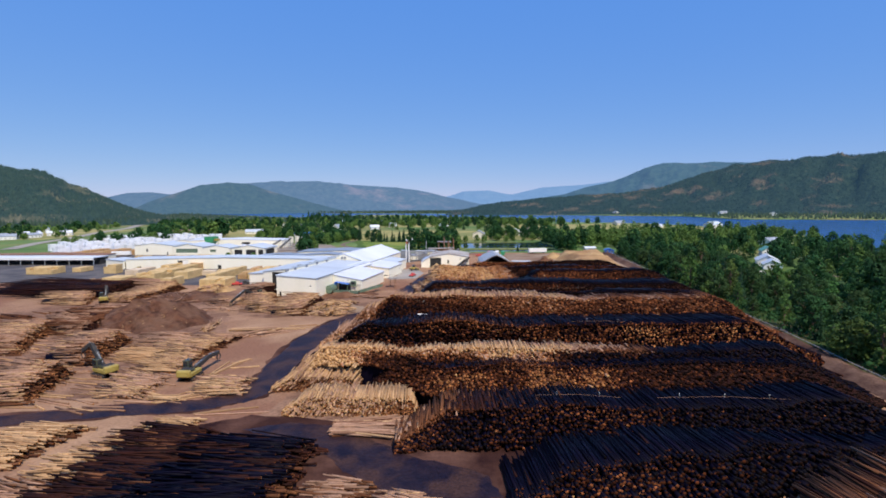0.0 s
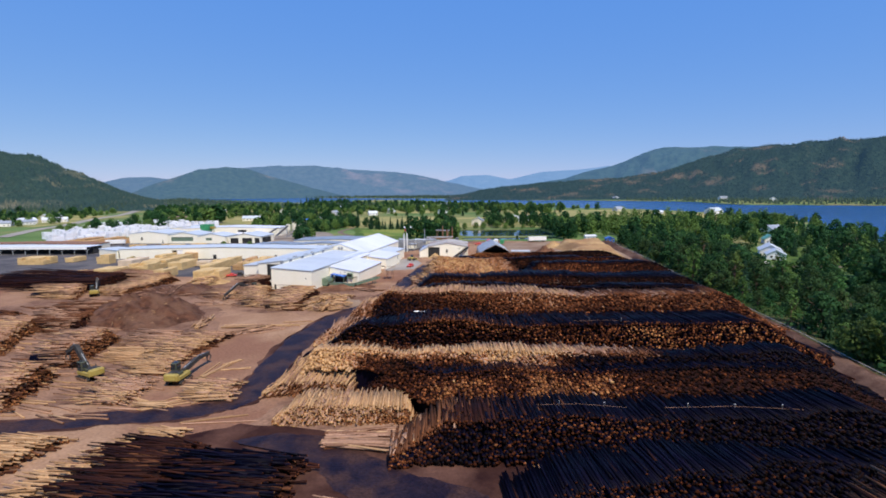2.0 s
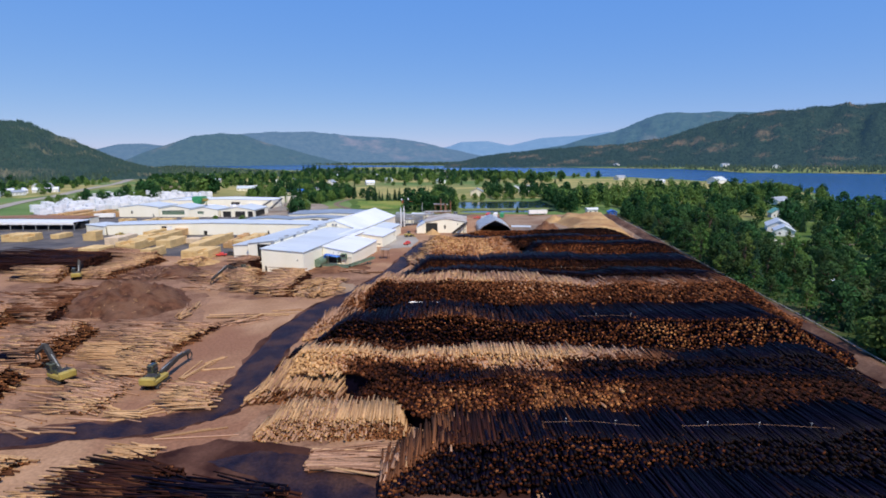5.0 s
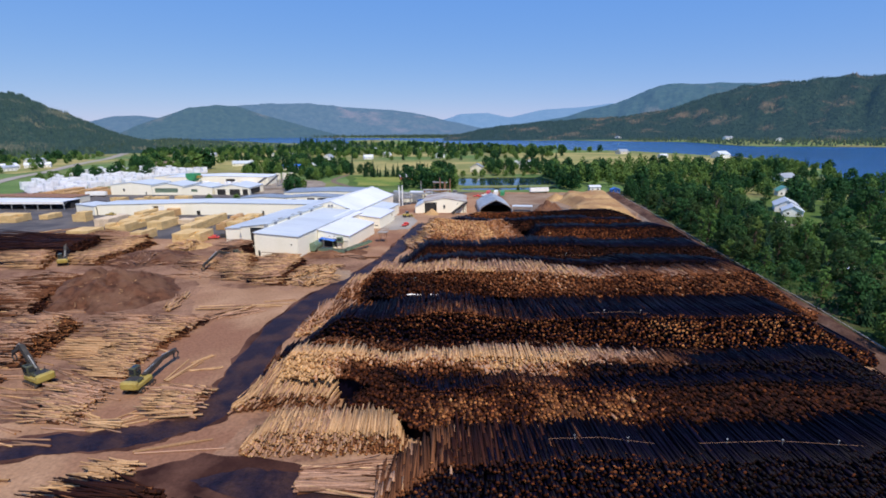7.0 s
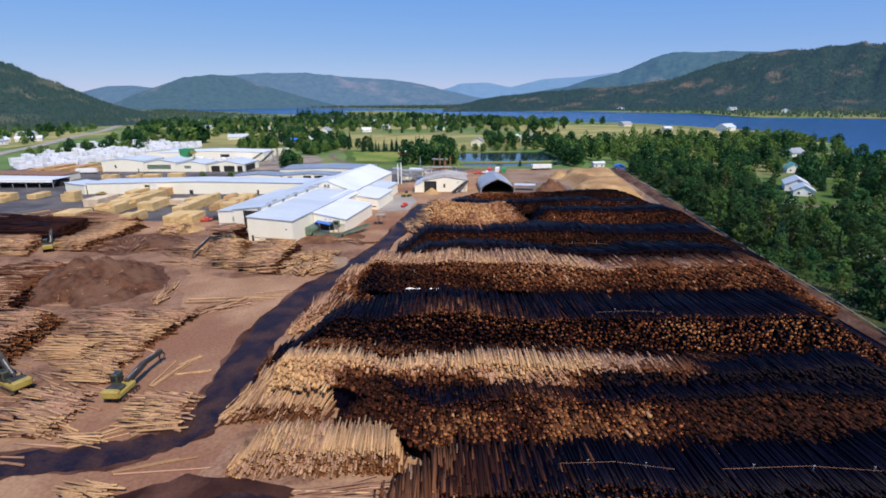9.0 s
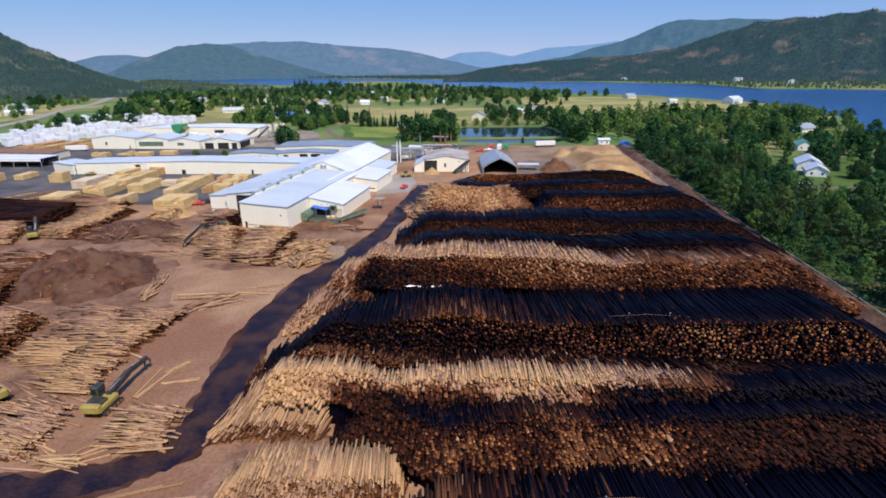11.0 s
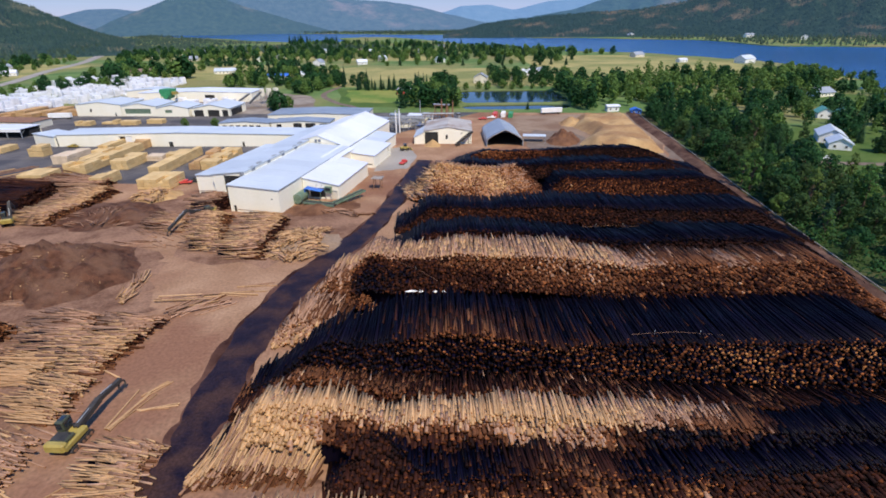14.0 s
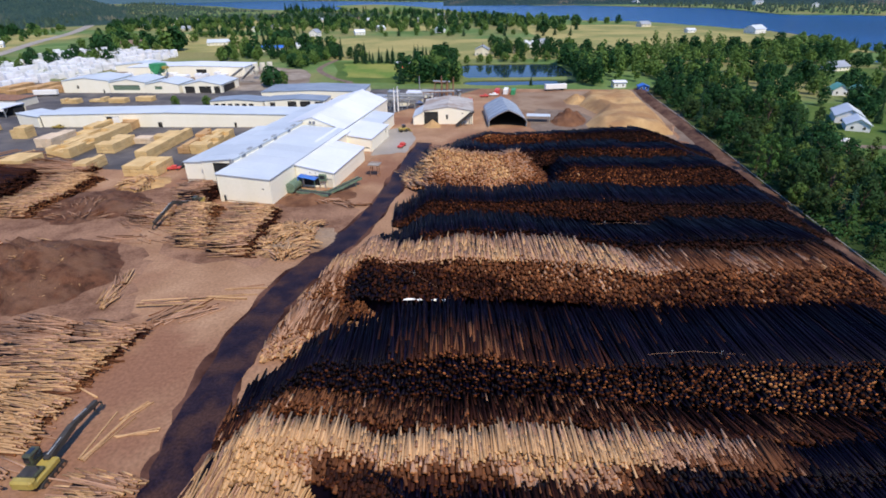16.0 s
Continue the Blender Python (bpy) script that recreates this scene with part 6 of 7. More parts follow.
def plant_all(near, singles):
    """The trees closest to a spot in the plan stand as things; the rest become one wood."""
    SPOTS.sort(key=lambda s: (s[1] - near[0]) ** 2 + (s[2] - near[1]) ** 2)
    count, used, rest = {}, set(), []
    for kind, x, y, scale, turn in SPOTS:
        sort = kind in (5, 6)
        if count.get(sort, 0) >= singles[sort]:
            rest.append((kind, x, y, scale, turn))
            continue
        count[sort] = count.get(sort, 0) + 1
        m = Matrix.LocRotScale((x, y, 0), Euler((0, 0, turn)), (scale, scale, scale))
        if kind in used:
            copy_thing(PROTO[kind], Matrix.Identity(4)).matrix_basis = m
        else:
            used.add(kind)
            PROTO[kind].matrix_world = m
    for kind in set(range(len(PROTO))) - used:
        spot = next(r for r in rest if r[0] == kind)
        rest.remove(spot)
        PROTO[kind].matrix_world = Matrix.LocRotScale((spot[1], spot[2], 0), Euler((0, 0, spot[4])), (spot[3],) * 3)
    for mats in ("leaf", "leaf_light", "needle"):
        V = []
        for kind, x, y, scale, turn in rest:
            crown = [c for c in PROTO[kind].children if c.name.startswith("crown")][0]
            if crown.data.materials[0] is not M[mats]:
                continue
            v = np.empty(len(crown.data.vertices) * 3, np.float32)
            crown.data.vertices.foreach_get("co", v)
            v = v.reshape(-1, 4, 3)
            away = math.hypot(x, y)
            thin = 2 if away < 420 else 4 if away < 700 else 7
            v = v[::thin]
            mid = v.mean(1, keepdims=True)
            v = mid + (v - mid) * thin ** 0.5
            c, s = math.cos(turn), math.sin(turn)
            v = v.reshape(-1, 3) * scale
            V.append(np.stack([v[:, 0] * c - v[:, 1] * s + x, v[:, 0] * s + v[:, 1] * c + y, v[:, 2]], -1))
        if V:
            V = np.concatenate(V)
            n = len(V) // 4
            me = raw_mesh("woodland", V, np.arange(4 * n), np.full(n, 4), np.zeros(n), [M[mats]])
            tagged(new("woodland", me), "mixed green trees of the valley floor, too many to count", "woodland", kind="stuff")


def inside(x, y, poly):
    hit = False
    for (x0, y0), (x1, y1) in zip(poly, poly[1:] + poly[:1]):
        if (y0 > y) != (y1 > y) and x < (x1 - x0) * (y - y0) / (y1 - y0) + x0:
            hit = not hit
    return hit


HIGHWAY = [(-425, 440), (-370, 470), (-395, 560), (-420, 648), (-470, 795), (-520, 951), (-605, 1137), (-745, 1434), (-1020, 1962), (-1110, 1962), (-830, 1434), (-690, 1137), (-605, 951), (-550, 795), (-490, 648), (-460, 560)]
CLEARINGS = [HIGHWAY, [(152, 230), (200, 234), (206, 262), (182, 290), (160, 266)], [(150, 238), (200, 240), (214, 262), (190, 262), (174, 282), (156, 276)], [(176, 262), (194, 258), (214, 326), (200, 334), (184, 300)], [(228, 344), (256, 350), (252, 376), (228, 366)], [(262, 395), (300, 390), (340, 450), (310, 478), (280, 470)], [(128, 155), (146, 155), (146, 175), (128, 175)], [(116, 395), (148, 388), (150, 412), (116, 422)], LAKE] + PONDS


def grove(poly, spacing, kinds, lo=0.8, hi=1.2, rng=None):
    """Trees over an area, none closer than the spacing."""
    rng = rng or tree_rng
    xs, ys = [p[0] for p in poly], [p[1] for p in poly]
    got = []
    tries = int((max(xs) - min(xs)) * (max(ys) - min(ys)) / spacing ** 2 * 5)
    cells = {}
    for _ in range(tries):
        x, y = rng.uniform(min(xs), max(xs)), rng.uniform(min(ys), max(ys))
        c = (int(x // spacing), int(y // spacing))
        if any((x - u) ** 2 + (y - v) ** 2 < spacing ** 2 for i in (-1, 0, 1) for j in (-1, 0, 1) for u, v in cells.get((c[0] + i, c[1] + j), ())):
            continue
        if not inside(x, y, poly) or any(inside(x, y, q) for q in CLEARINGS):
            continue
        cells.setdefault(c, []).append((x, y))
        got.append((x, y))
    for x, y in got:
        plant(rng.choice(kinds), x, y, rng.uniform(lo, hi))
    return got


# wood along the yard's long side
grove([(92, 50), (97, 105), (101.5, 135), (106.5, 180), (115.5, 240), (124, 290), (132, 345), (139, 395), (178, 395), (176, 330), (168, 250), (160, 180), (170, 60)], 6.8, [0, 0, 1, 2, 8, 3, 4, 5, 7], 0.45, 1.05)
grove([(165, 60), (160, 180), (168, 250), (176, 330), (180, 395), (420, 520), (440, 400), (400, 200), (300, 60)], 10.5, [0, 0, 1, 2, 3, 8, 5, 7], 0.55, 1.2)
plant(1, 138, 478, 1.3)
plant(2, 146, 486, 1.7)
plant(1, 152, 476, 1.4)
plant(2, 131, 470, 1.5)
grove([(105, 400), (180, 395), (330, 470), (380, 560), (300, 600), (150, 560), (110, 520)], 10.5, [1, 2, 7, 7, 2, 3], 0.8, 1.3)
# belts and hedges round the mill and town
grove([(-24, 420), (14, 416), (16, 470), (-10, 476), (-26, 440)], 8, [1, 2, 2, 1, 5], 1.0, 1.45)
grove([(0, 500), (16, 500), (20, 560), (0, 560)], 8, [1, 2, 3], 0.9, 1.3)
grove([(104, 440), (114, 440), (116, 520), (106, 522)], 8, [1, 2, 0], 1.0, 1.4)
grove([(-150, 560), (-60, 556), (-70, 580), (-170, 600)], 9, [5, 6, 0], 0.8, 1.1)
plant(8, -288, 650, 2.1)
plant(8, -284, 662, 1.9)
plant(2, -222, 668, 1.5)
plant(2, -212, 676, 1.3)
plant(4, -150.6, 358.0, 0.7)
plant(4, -132.2, 356.6, 0.7)
plant(5, 64.8, 406.9, 0.5)
plant(8, -110, 414, 1.1)
plant(0, -104, 420, 1.0)
plant(2, -116, 422, 0.9)
grove([(-420, 470), (-300, 560), (-320, 610), (-460, 560)], 13, [0, 2, 2, 3], 0.8, 1.2)
grove([(60, 535), (140, 540), (150, 640), (60, 640)], 14, [1, 3, 2], 0.8, 1.2)
grove([(-72, 528), (-34, 524), (-36, 540), (-74, 544)], 5, [5, 6], 0.6, 0.85)
grove([(-20, 524), (-8, 520), (-6, 540), (-20, 544)], 6, [5, 6], 0.8, 1.0)
grove([(-205, 560), (-165, 560), (-165, 610), (-215, 620)], 10, [0, 3, 2], 0.9, 1.3)
grove([(-200, 690), (-130, 640), (-110, 680), (-190, 730)], 11, [0, 8, 3, 6], 0.9, 1.3)
grove([(-140, 545), (-112, 500), (-96, 560), (-90, 600), (-130, 600)], 9, [0, 8, 3], 0.8, 1.1)
grove([(-10, 420), (14, 420), (16, 440), (-8, 446)], 6, [7, 1, 2], 0.9, 1.25)
grove([(98, 408), (112, 404), (116, 440), (104, 444)], 6, [7, 1], 0.8, 1.1)
grove([(-400, 665), (-300, 645), (-300, 760), (-420, 800)], 15, [0, 8, 3, 2], 0.8, 1.3)
grove([(-330, 830), (-190, 822), (-190, 850), (-330, 860)], 13, [5, 0, 3], 0.7, 1.0)
grove([(-70, 800), (180, 780), (190, 800), (-70, 824)], 20, [2, 3, 5], 0.7, 1.0)
grove([(-420, 985), (160, 955), (160, 985), (-420, 1010)], 17, [2, 2, 3, 5], 0.8, 1.2)
grove([(-430, 1700), (-300, 1700), (-300, 1780), (-430, 1780)], 14, [6, 5], 1.2, 1.6)
grove([(20, 519), (100, 519), (110, 530), (20, 530)], 9, [2, 4], 0.6, 0.9)
grove([(-700, 560), (-440, 640), (-520, 1050), (-900, 1000)], 23, [0, 2, 8, 3], 0.8, 1.3)
grove([(-400, 860), (200, 830), (260, 1050), (-480, 1250)], 23, [2, 0, 3, 5, 8, 7], 0.8, 1.35)
grove([(-300, 1020), (160, 1020), (30, 1500), (-400, 1700)], 24, [2, 0, 3, 6, 8], 0.8, 1.35)
grove([(150, 1000), (330, 1000), (150, 1300), (40, 1350)], 20, [2, 3, 2], 0.8, 1.2)
grove([(330, 560), (420, 555), (450, 640), (440, 700), (380, 640)], 10, [2, 4, 2, 5], 0.6, 0.9)
grove([(-560, 900), (-480, 880), (-380, 1250), (-620, 1300)], 17, [0, 2, 3], 0.9, 1.2)
plant_all((100, 140), {False: 250, True: 70})


def thicket(poly, n, seed):
    """Low bushes under the trees, as one object."""
    rng = np.random.RandomState(seed)
    xs, ys = [p[0] for p in poly], [p[1] for p in poly]
    c, r = [], []
    while len(c) < n:
        x, y = rng.uniform(min(xs), max(xs)), rng.uniform(min(ys), max(ys))
        if inside(x, y, poly) and not any(inside(x, y, q) for q in CLEARINGS):
            k = rng.uniform(0.8, 2.0)
            c.append((x, y, k * 0.6))
            r.append(k)
    q, loops, sizes = leaf_cloud(c, r, 7.0, 0.45, rng)
    me = raw_mesh("undergrowth", q, loops, sizes, np.zeros(len(sizes)), [M["leaf"]])
    tagged(new("undergrowth", me), "green bushes and weeds under the wood", "bushes", kind="stuff")


thicket([(90.5, 50), (95.5, 105), (100, 140), (105, 180), (110, 215), (118, 260), (129, 330), (138, 392), (180, 392), (172, 250), (160, 170), (160, 60)], 2600, 77)


def far_wood(poly, n, lo, hi, seed, label, name="woodland"):
    rng = np.random.RandomState(seed)
    xs, ys = [p[0] for p in poly], [p[1] for p in poly]
    p = np.stack([rng.uniform(min(xs), max(xs), n * 4), rng.uniform(min(ys), max(ys), n * 4), np.zeros(n * 4)], -1)
    ok = [i for i in range(len(p)) if inside(p[i, 0], p[i, 1], poly) and not inside(p[i, 0], p[i, 1], LAKE) and not inside(p[i, 0], p[i, 1], HIGHWAY)][:n]
    wood_cones(name, p[ok], lo, hi, seed, label)


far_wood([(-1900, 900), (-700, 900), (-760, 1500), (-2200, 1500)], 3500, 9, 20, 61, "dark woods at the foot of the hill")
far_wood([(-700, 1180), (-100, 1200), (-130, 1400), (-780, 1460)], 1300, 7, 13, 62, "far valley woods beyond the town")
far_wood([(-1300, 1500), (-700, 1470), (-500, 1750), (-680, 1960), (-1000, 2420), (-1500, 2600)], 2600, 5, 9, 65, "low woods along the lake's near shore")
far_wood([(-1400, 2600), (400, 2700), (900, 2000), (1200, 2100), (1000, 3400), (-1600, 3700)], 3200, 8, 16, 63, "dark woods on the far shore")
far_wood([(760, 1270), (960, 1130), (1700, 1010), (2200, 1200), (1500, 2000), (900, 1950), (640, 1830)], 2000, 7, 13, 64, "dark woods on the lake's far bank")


# ---------------- machines ----------------
def log_loader(label, x, y, az, arm, swing=0.0):
    """A tracked log loader: az is where the arm points; arm: joints (forward, height) of boom and stick."""
    g = thing("log_loader", label, "log loader", frame_at(x, y, az), group="log loaders")
    for sx in (-1.35, 1.35):
        prof = [(-2.35, 0.5), (-2.1, 0.12), (-1.8, 0.0), (1.8, 0.0), (2.1, 0.12), (2.35, 0.5), (2.1, 0.88), (1.8, 1.0), (-1.8, 1.0), (-2.1, 0.88)]
        bm = bmesh.new()
        a = [bm.verts.new((sx - 0.33, py, z)) for py, z in prof]
        b = [bm.verts.new((sx + 0.33, py, z)) for py, z in prof]
        bm.faces.new(a)
        bm.faces.new(b[::-1])
        for i in range(len(a)):
            bm.faces.new((a[i], b[i], b[(i + 1) % len(a)], a[(i + 1) % len(a)]))
        bmesh.ops.recalc_face_normals(bm, faces=bm.faces[:])
        tr = part("track", bm, M["steel_dark"], g, "black steel crawler track")
        for k in range(5):
            bm = bmesh.new()
            px = sx + (0.36 if sx > 0 else -0.36)
            tube(bm, (px - 0.05, -1.7 + k * 0.85, 0.42), (px + 0.05, -1.7 + k * 0.85, 0.42), 0.28, n=8)
            part("roller", bm, M["rust"], tr)
    bm = bmesh.new()
    box(bm, -1.1, 1.1, -1.2, 1.2, 0.55, 1.1, 0.08)
    part("undercarriage", bm, M["steel_dark"], g)
    bm = bmesh.new()
    vs = box(bm, -1.6, 1.6, -3.0, 1.7, 1.15, 2.1, 0.16)
    part("deck", bm, M["yellow"], g, "yellow painted machine deck")
    bm = bmesh.new()
    box(bm, -1.55, 1.55, -3.35, -2.2, 1.2, 2.75, 0.28)
    part("counterweight", bm, M["yellow"], g, "yellow rounded counterweight")
    bm = bmesh.new()
    box(bm, -1.25, 1.3, -2.5, -0.4, 2.1, 2.72, 0.12)
    hood = part("engine_hood", bm, M["cab_dark"], g)
    bm = bmesh.new()
    box(bm, -1.0, 1.05, -2.3, -0.7, 2.72, 2.78)
    part("hood_grille", bm, M["steel_dark"], hood)
    bm = bmesh.new()
    tube(bm, (0.9, -1.0, 2.7), (0.9, -1.0, 3.3), 0.09)
    part("exhaust", bm, M["steel_dark"], hood)
    bm = bmesh.new()
    box(bm, -1.55, -0.45, -0.3, 1.5, 2.1, 2.45, 0.06)
    part("cab_riser", bm, M["steel_dark"], g)
    bm = bmesh.new()
    box(bm, -1.6, -0.4, -0.35, 1.6, 2.45, 4.1, 0.12)
    cab = part("cab", bm, M["cab_dark"], g, "dark olive operator's cab")
    for args in ((-1.5, -0.5, 1.61, 1.64, 2.7, 3.9), (-1.64, -1.61, 0.0, 1.4, 2.8, 3.9), (-0.39, -0.36, 0.0, 1.4, 2.8, 3.9), (-1.45, -0.55, -0.40, -0.36, 2.9, 3.9), (-1.35, -0.65, 0.2, 1.2, 4.105, 4.14)):
        bm = bmesh.new()
        box(bm, *args)
        part("window_pane", bm, M["glass"], cab)
    joints = [(0.9, 2.0)] + list(arm)
    for i, ((y0, z0), (y1, z1)) in enumerate(zip(joints, joints[1:])):
        d = Vector((0, y1 - y0, z1 - z0))
        m = Matrix.Translation((0.35, y0, z0)) @ d.to_track_quat("Y", "Z").to_matrix().to_4x4()
        bm = bmesh.new()
        box(bm, -0.42 + 0.08 * i, 0.42 - 0.08 * i, 0, d.length, -0.5 + 0.1 * i, 0.5 - 0.1 * i, 0.05, m)
        part("boom" if i == 0 else "stick", bm, M["steel_dark"], g, "dark steel lifting arm")
        bm = bmesh.new()
        tube(bm, m @ Vector((0, d.length * 0.1, 0.62)), m @ Vector((0, d.length * 0.6, 0.45)), 0.1)
        part("hydraulic_ram", bm, M["steel"], g)
    y1, z1 = joints[-1]
    gr = new("grapple")
    gr.parent = g
    gr.location = (0.35, y1, z1 - 0.3)
    for s in (-1, 1):
        bm = bmesh.new()
        pts = [(0, 0, 0), (0, 0.7 * s, -0.35), (0, 0.85 * s, -0.95), (0, 0.35 * s, -1.45)]
        for p, q in zip(pts, pts[1:]):
            tube(bm, p, q, 0.17, 0.13)
        part("grapple_jaw", bm, M["steel_dark"], gr)
    return g


log_loader("yellow tracked log loader with its dark arm lowered forward", -54.6, 100.6, 4, [(6.4, 2.9), (11.6, 2.6)])
log_loader("yellow tracked log loader facing a log deck", -75.2, 103.2, -62, [(5.0, 6.6), (8.6, 4.6)])
log_loader("yellow tracked log loader among far log heaps", -133.5, 194, -25, [(4.5, 6.0), (7.5, 3.5)])
log_loader("yellow log loader working a stack beside the sawmill", -73.5, 198.0, 196, [(8.0, 5.0), (16.5, 2.0)])


# ---------------- lumber ----------------
bundle_mesh = {}


def bundle(mat_key, w, l, h):
    key = (mat_key, round(w, 2), round(l, 2), round(h, 2))
    if key not in bundle_mesh:
        bm = bmesh.new()
        box(bm, 0.04, w - 0.04, 0.05, l - 0.05, 0.10, h, 0.05)
        for yy in (l * 0.2, l * 0.8):
            box(bm, 0.02, w - 0.02, yy - 0.06, yy + 0.06, 0.0, 0.10)
        me = bpy.data.meshes.new("lumber_block")
        bm.to_mesh(me)
        bm.free()
        me.materials.append(M[mat_key])
        bundle_mesh[key] = me
    return bundle_mesh[key]


stack_rng = random.Random(9)


def lumber_stack(label, x, y, nx, ny, nz, mat_key="lumber", az=3.0, w=2.5, l=5.4, h=1.3, loss=0.06):
    """Stickered lumber bundles stacked in rows; the topmost ones are missing here and there."""
    g = thing("lumber_stack", label, "lumber stack", frame_at(x, y, az) @ Matrix.Translation((0, 0, 0.06)), group="lumber stacks")
    for i in range(nx):
        for j in range(ny):
            top = max(1, nz - (1 if stack_rng.random() < loss * 3 else 0))
            for k in range(top):
                if k < nz - 2 and 0 < i < nx - 1 and 0 < j < ny - 1:
                    continue
                ob = new("lumber_block", bundle(mat_key, w, l, h))
                ob.parent = g
                ob.matrix_local = Matrix.Translation((i * w + stack_rng.uniform(-0.06, 0.06), j * l + stack_rng.uniform(-0.08, 0.08), k * h))
    return g


YEL = "long stack of yellow sawn lumber bundles on the asphalt"
lumber_stack(YEL, -156.2, 254.5, 2, 8, 3)
lumber_stack(YEL, -150.6, 253, 2, 8, 3)
lumber_stack("stack of brown sawn lumber bundles on the asphalt", -152, 298.5, 3, 3, 3, "lumber_brown")
lumber_stack("stack of pale wrapped lumber on the asphalt", -171, 269.5, 3, 3, 3, "lumber_pale")
lumber_stack(YEL, -163, 285, 2, 4, 3)
lumber_stack("short stack of yellow lumber bundles", -139, 259, 3, 3, 3)
lumber_stack("low stack of pale wrapped lumber", -131, 273, 3, 1, 2, "lumber_pale")
lumber_stack("stack of yellow lumber bundles near the planer hall", -117.4, 248, 2, 7, 3)
lumber_stack("low stack of yellow lumber bundles", -124.5, 276, 3, 2, 2)
lumber_stack("stack of orange-brown lumber bundles by the planer hall", -105, 257, 2, 5, 3, "lumber_brown")
lumber_stack("stack of yellow lumber bundles by the planer hall", -99.4, 256, 3, 5, 3)
lumber_stack("broad stack of yellow lumber at the asphalt's edge", -112, 229, 5, 2, 3, l=6.0)
lumber_stack("broad stack of yellow lumber at the asphalt's edge", -134.5, 233.0, 3, 2, 3, l=6.0)
lumber_stack("low stack of yellow lumber at the asphalt's edge", -163, 238, 4, 2, 3)
lumber_stack("single tall stack of yellow lumber", -192.5, 285, 3, 1, 4, l=6)
lumber_stack("broad stack of yellow lumber on the asphalt", -236, 284, 6, 2, 3)
lumber_stack("stack of yellow lumber on the asphalt", -216, 293, 2, 2, 2)
for k in range(6):
    lumber_stack("row of brown lumber bundles beyond the sheds", -296 + 9 * k, 398 + (k % 2) * 7, 3, 4, 2 + k % 2, "lumber_brown", 5)
for k in range(4):
    lumber_stack("row of yellow lumber bundles behind the long building", -222 + 14 * k, 366 + (k % 2) * 4, 4, 1, 2, "lumber", 5)

# low timber bearers laid out on the asphalt
for k in range(9):
    g = thing("timber_bearer", "long low dark timber bearer on the asphalt", "timber", frame_at(-196 + 4.2 * k, 243 + (k % 3) * 1.5, 32), group="timber bearers")
    bm = bmesh.new()
    box(bm, 0, 0.5, 0, 24 + 3 * (k % 2), 0.06, 0.36, 0.03)
    part("beam", bm, M["rust"] if k % 3 else M["lumber_brown"], g)

# wrapped lumber, many small white stacks
wrap_rng = random.Random(12)
AREA = [(-318, 418), (-290, 434), (-268, 505), (-262, 560), (-262, 612), (-318, 640), (-400, 650), (-385, 560), (-372, 500), (-345, 440)]
for j in range(27):
    for i in range(20):
        wx, wy = -410 + 8.0 * i + (j % 2) * 2 + wrap_rng.uniform(-0.8, 0.8), 412 + 8.8 * j + wrap_rng.uniform(-0.6, 0.6)
        if not inside(wx, wy, AREA) or wrap_rng.random() < 0.16:
            continue
        lumber_stack("white plastic-wrapped lumber stack in the shipping yard", wx, wy, 1, 1, wrap_rng.choice((1, 2, 2, 3)), "white_wrap", 28 + wrap_rng.uniform(-4, 4), 4.4, 5.4, 2.1)
for k in range(9):
    lumber_stack("white plastic-wrapped lumber beside the warehouse", -262 + 12 * k, 446 + (k % 3) * 6, 3, 1, 3, "white_wrap", 6, 3.0, 6.0, 1.35)


# ---------------- mill fittings ----------------
def conveyor(label, p, q, width, mat, legs=3):
    g = thing("conveyor", label, "conveyor")
    p, q = Vector(p), Vector(q)
    d = (q - p)
    m = Matrix.Translation(p) @ d.to_track_quat("Y", "Z").to_matrix().to_4x4()
    bm = bmesh.new()
    box(bm, -width / 2, width / 2, 0, d.length, -0.12, 0.05, 0, m)
    part("belt", bm, M["steel_dark"], g)
    for s in (-1, 1):
        bm = bmesh.new()
        box(bm, s * width / 2 - 0.08, s * width / 2 + 0.08, 0, d.length, -0.45, 0.35, 0, m)
        part("side_rail", bm, mat, g)
    for k in range(legs):
        f = (k + 0.5) / legs
        c = p.lerp(q, f)
        for s in (-1, 1):
            o = m.to_3x3() @ Vector((s * width / 2, 0, 0))
            bm = bmesh.new()
            tube(bm, (c.x + o.x, c.y + o.y, 0.05), (c.x + o.x, c.y + o.y, c.z - 0.1), 0.12)
            part("leg", bm, mat, g)
    return g


conveyor("dull green log conveyor feeding the sawmill intake", (-44.5, 207.5, 1.6), (-33.5, 203.5, 1.6), 2.0, M["green_dull"])
conveyor("dull green log conveyor rising beside the annex", (-36.5, 203.5, 1.0), (-25.5, 216.5, 2.6), 1.6, M["green_dull"])
conveyor("rust-brown waste conveyor beside the boiler house", (10.2, 294.5, 0.8), (18.6, 300.4, 6.2), 1.4, M["steel_dark"], 3)
hood = thing("intake_hood", "bright blue hood over the log intake", "canopy", mill(2.2, 13.4))
bm = bmesh.new()
box(bm, 0, 0.15, 0, 3, 1.0, 4.6)
part("side_panel", bm, M["blue_paint"], hood)
bm = bmesh.new()
extrude_profile(bm, [(0, 4.5), (6, 3.6), (6, 3.75), (0, 4.65)], 0.2, 3.2)
part("sloping_top", bm, M["blue_paint"], hood)
bm = bmesh.new()
tube(bm, (5.8, 0.4, 0.05), (5.8, 0.4, 3.6), 0.12)
part("post", bm, M["green_dull"], hood)
drum = thing("debarker_drum", "green rounded debarker housing beside the sawmill wall", "machine", mill(1.0, 9.5))
bm = bmesh.new()
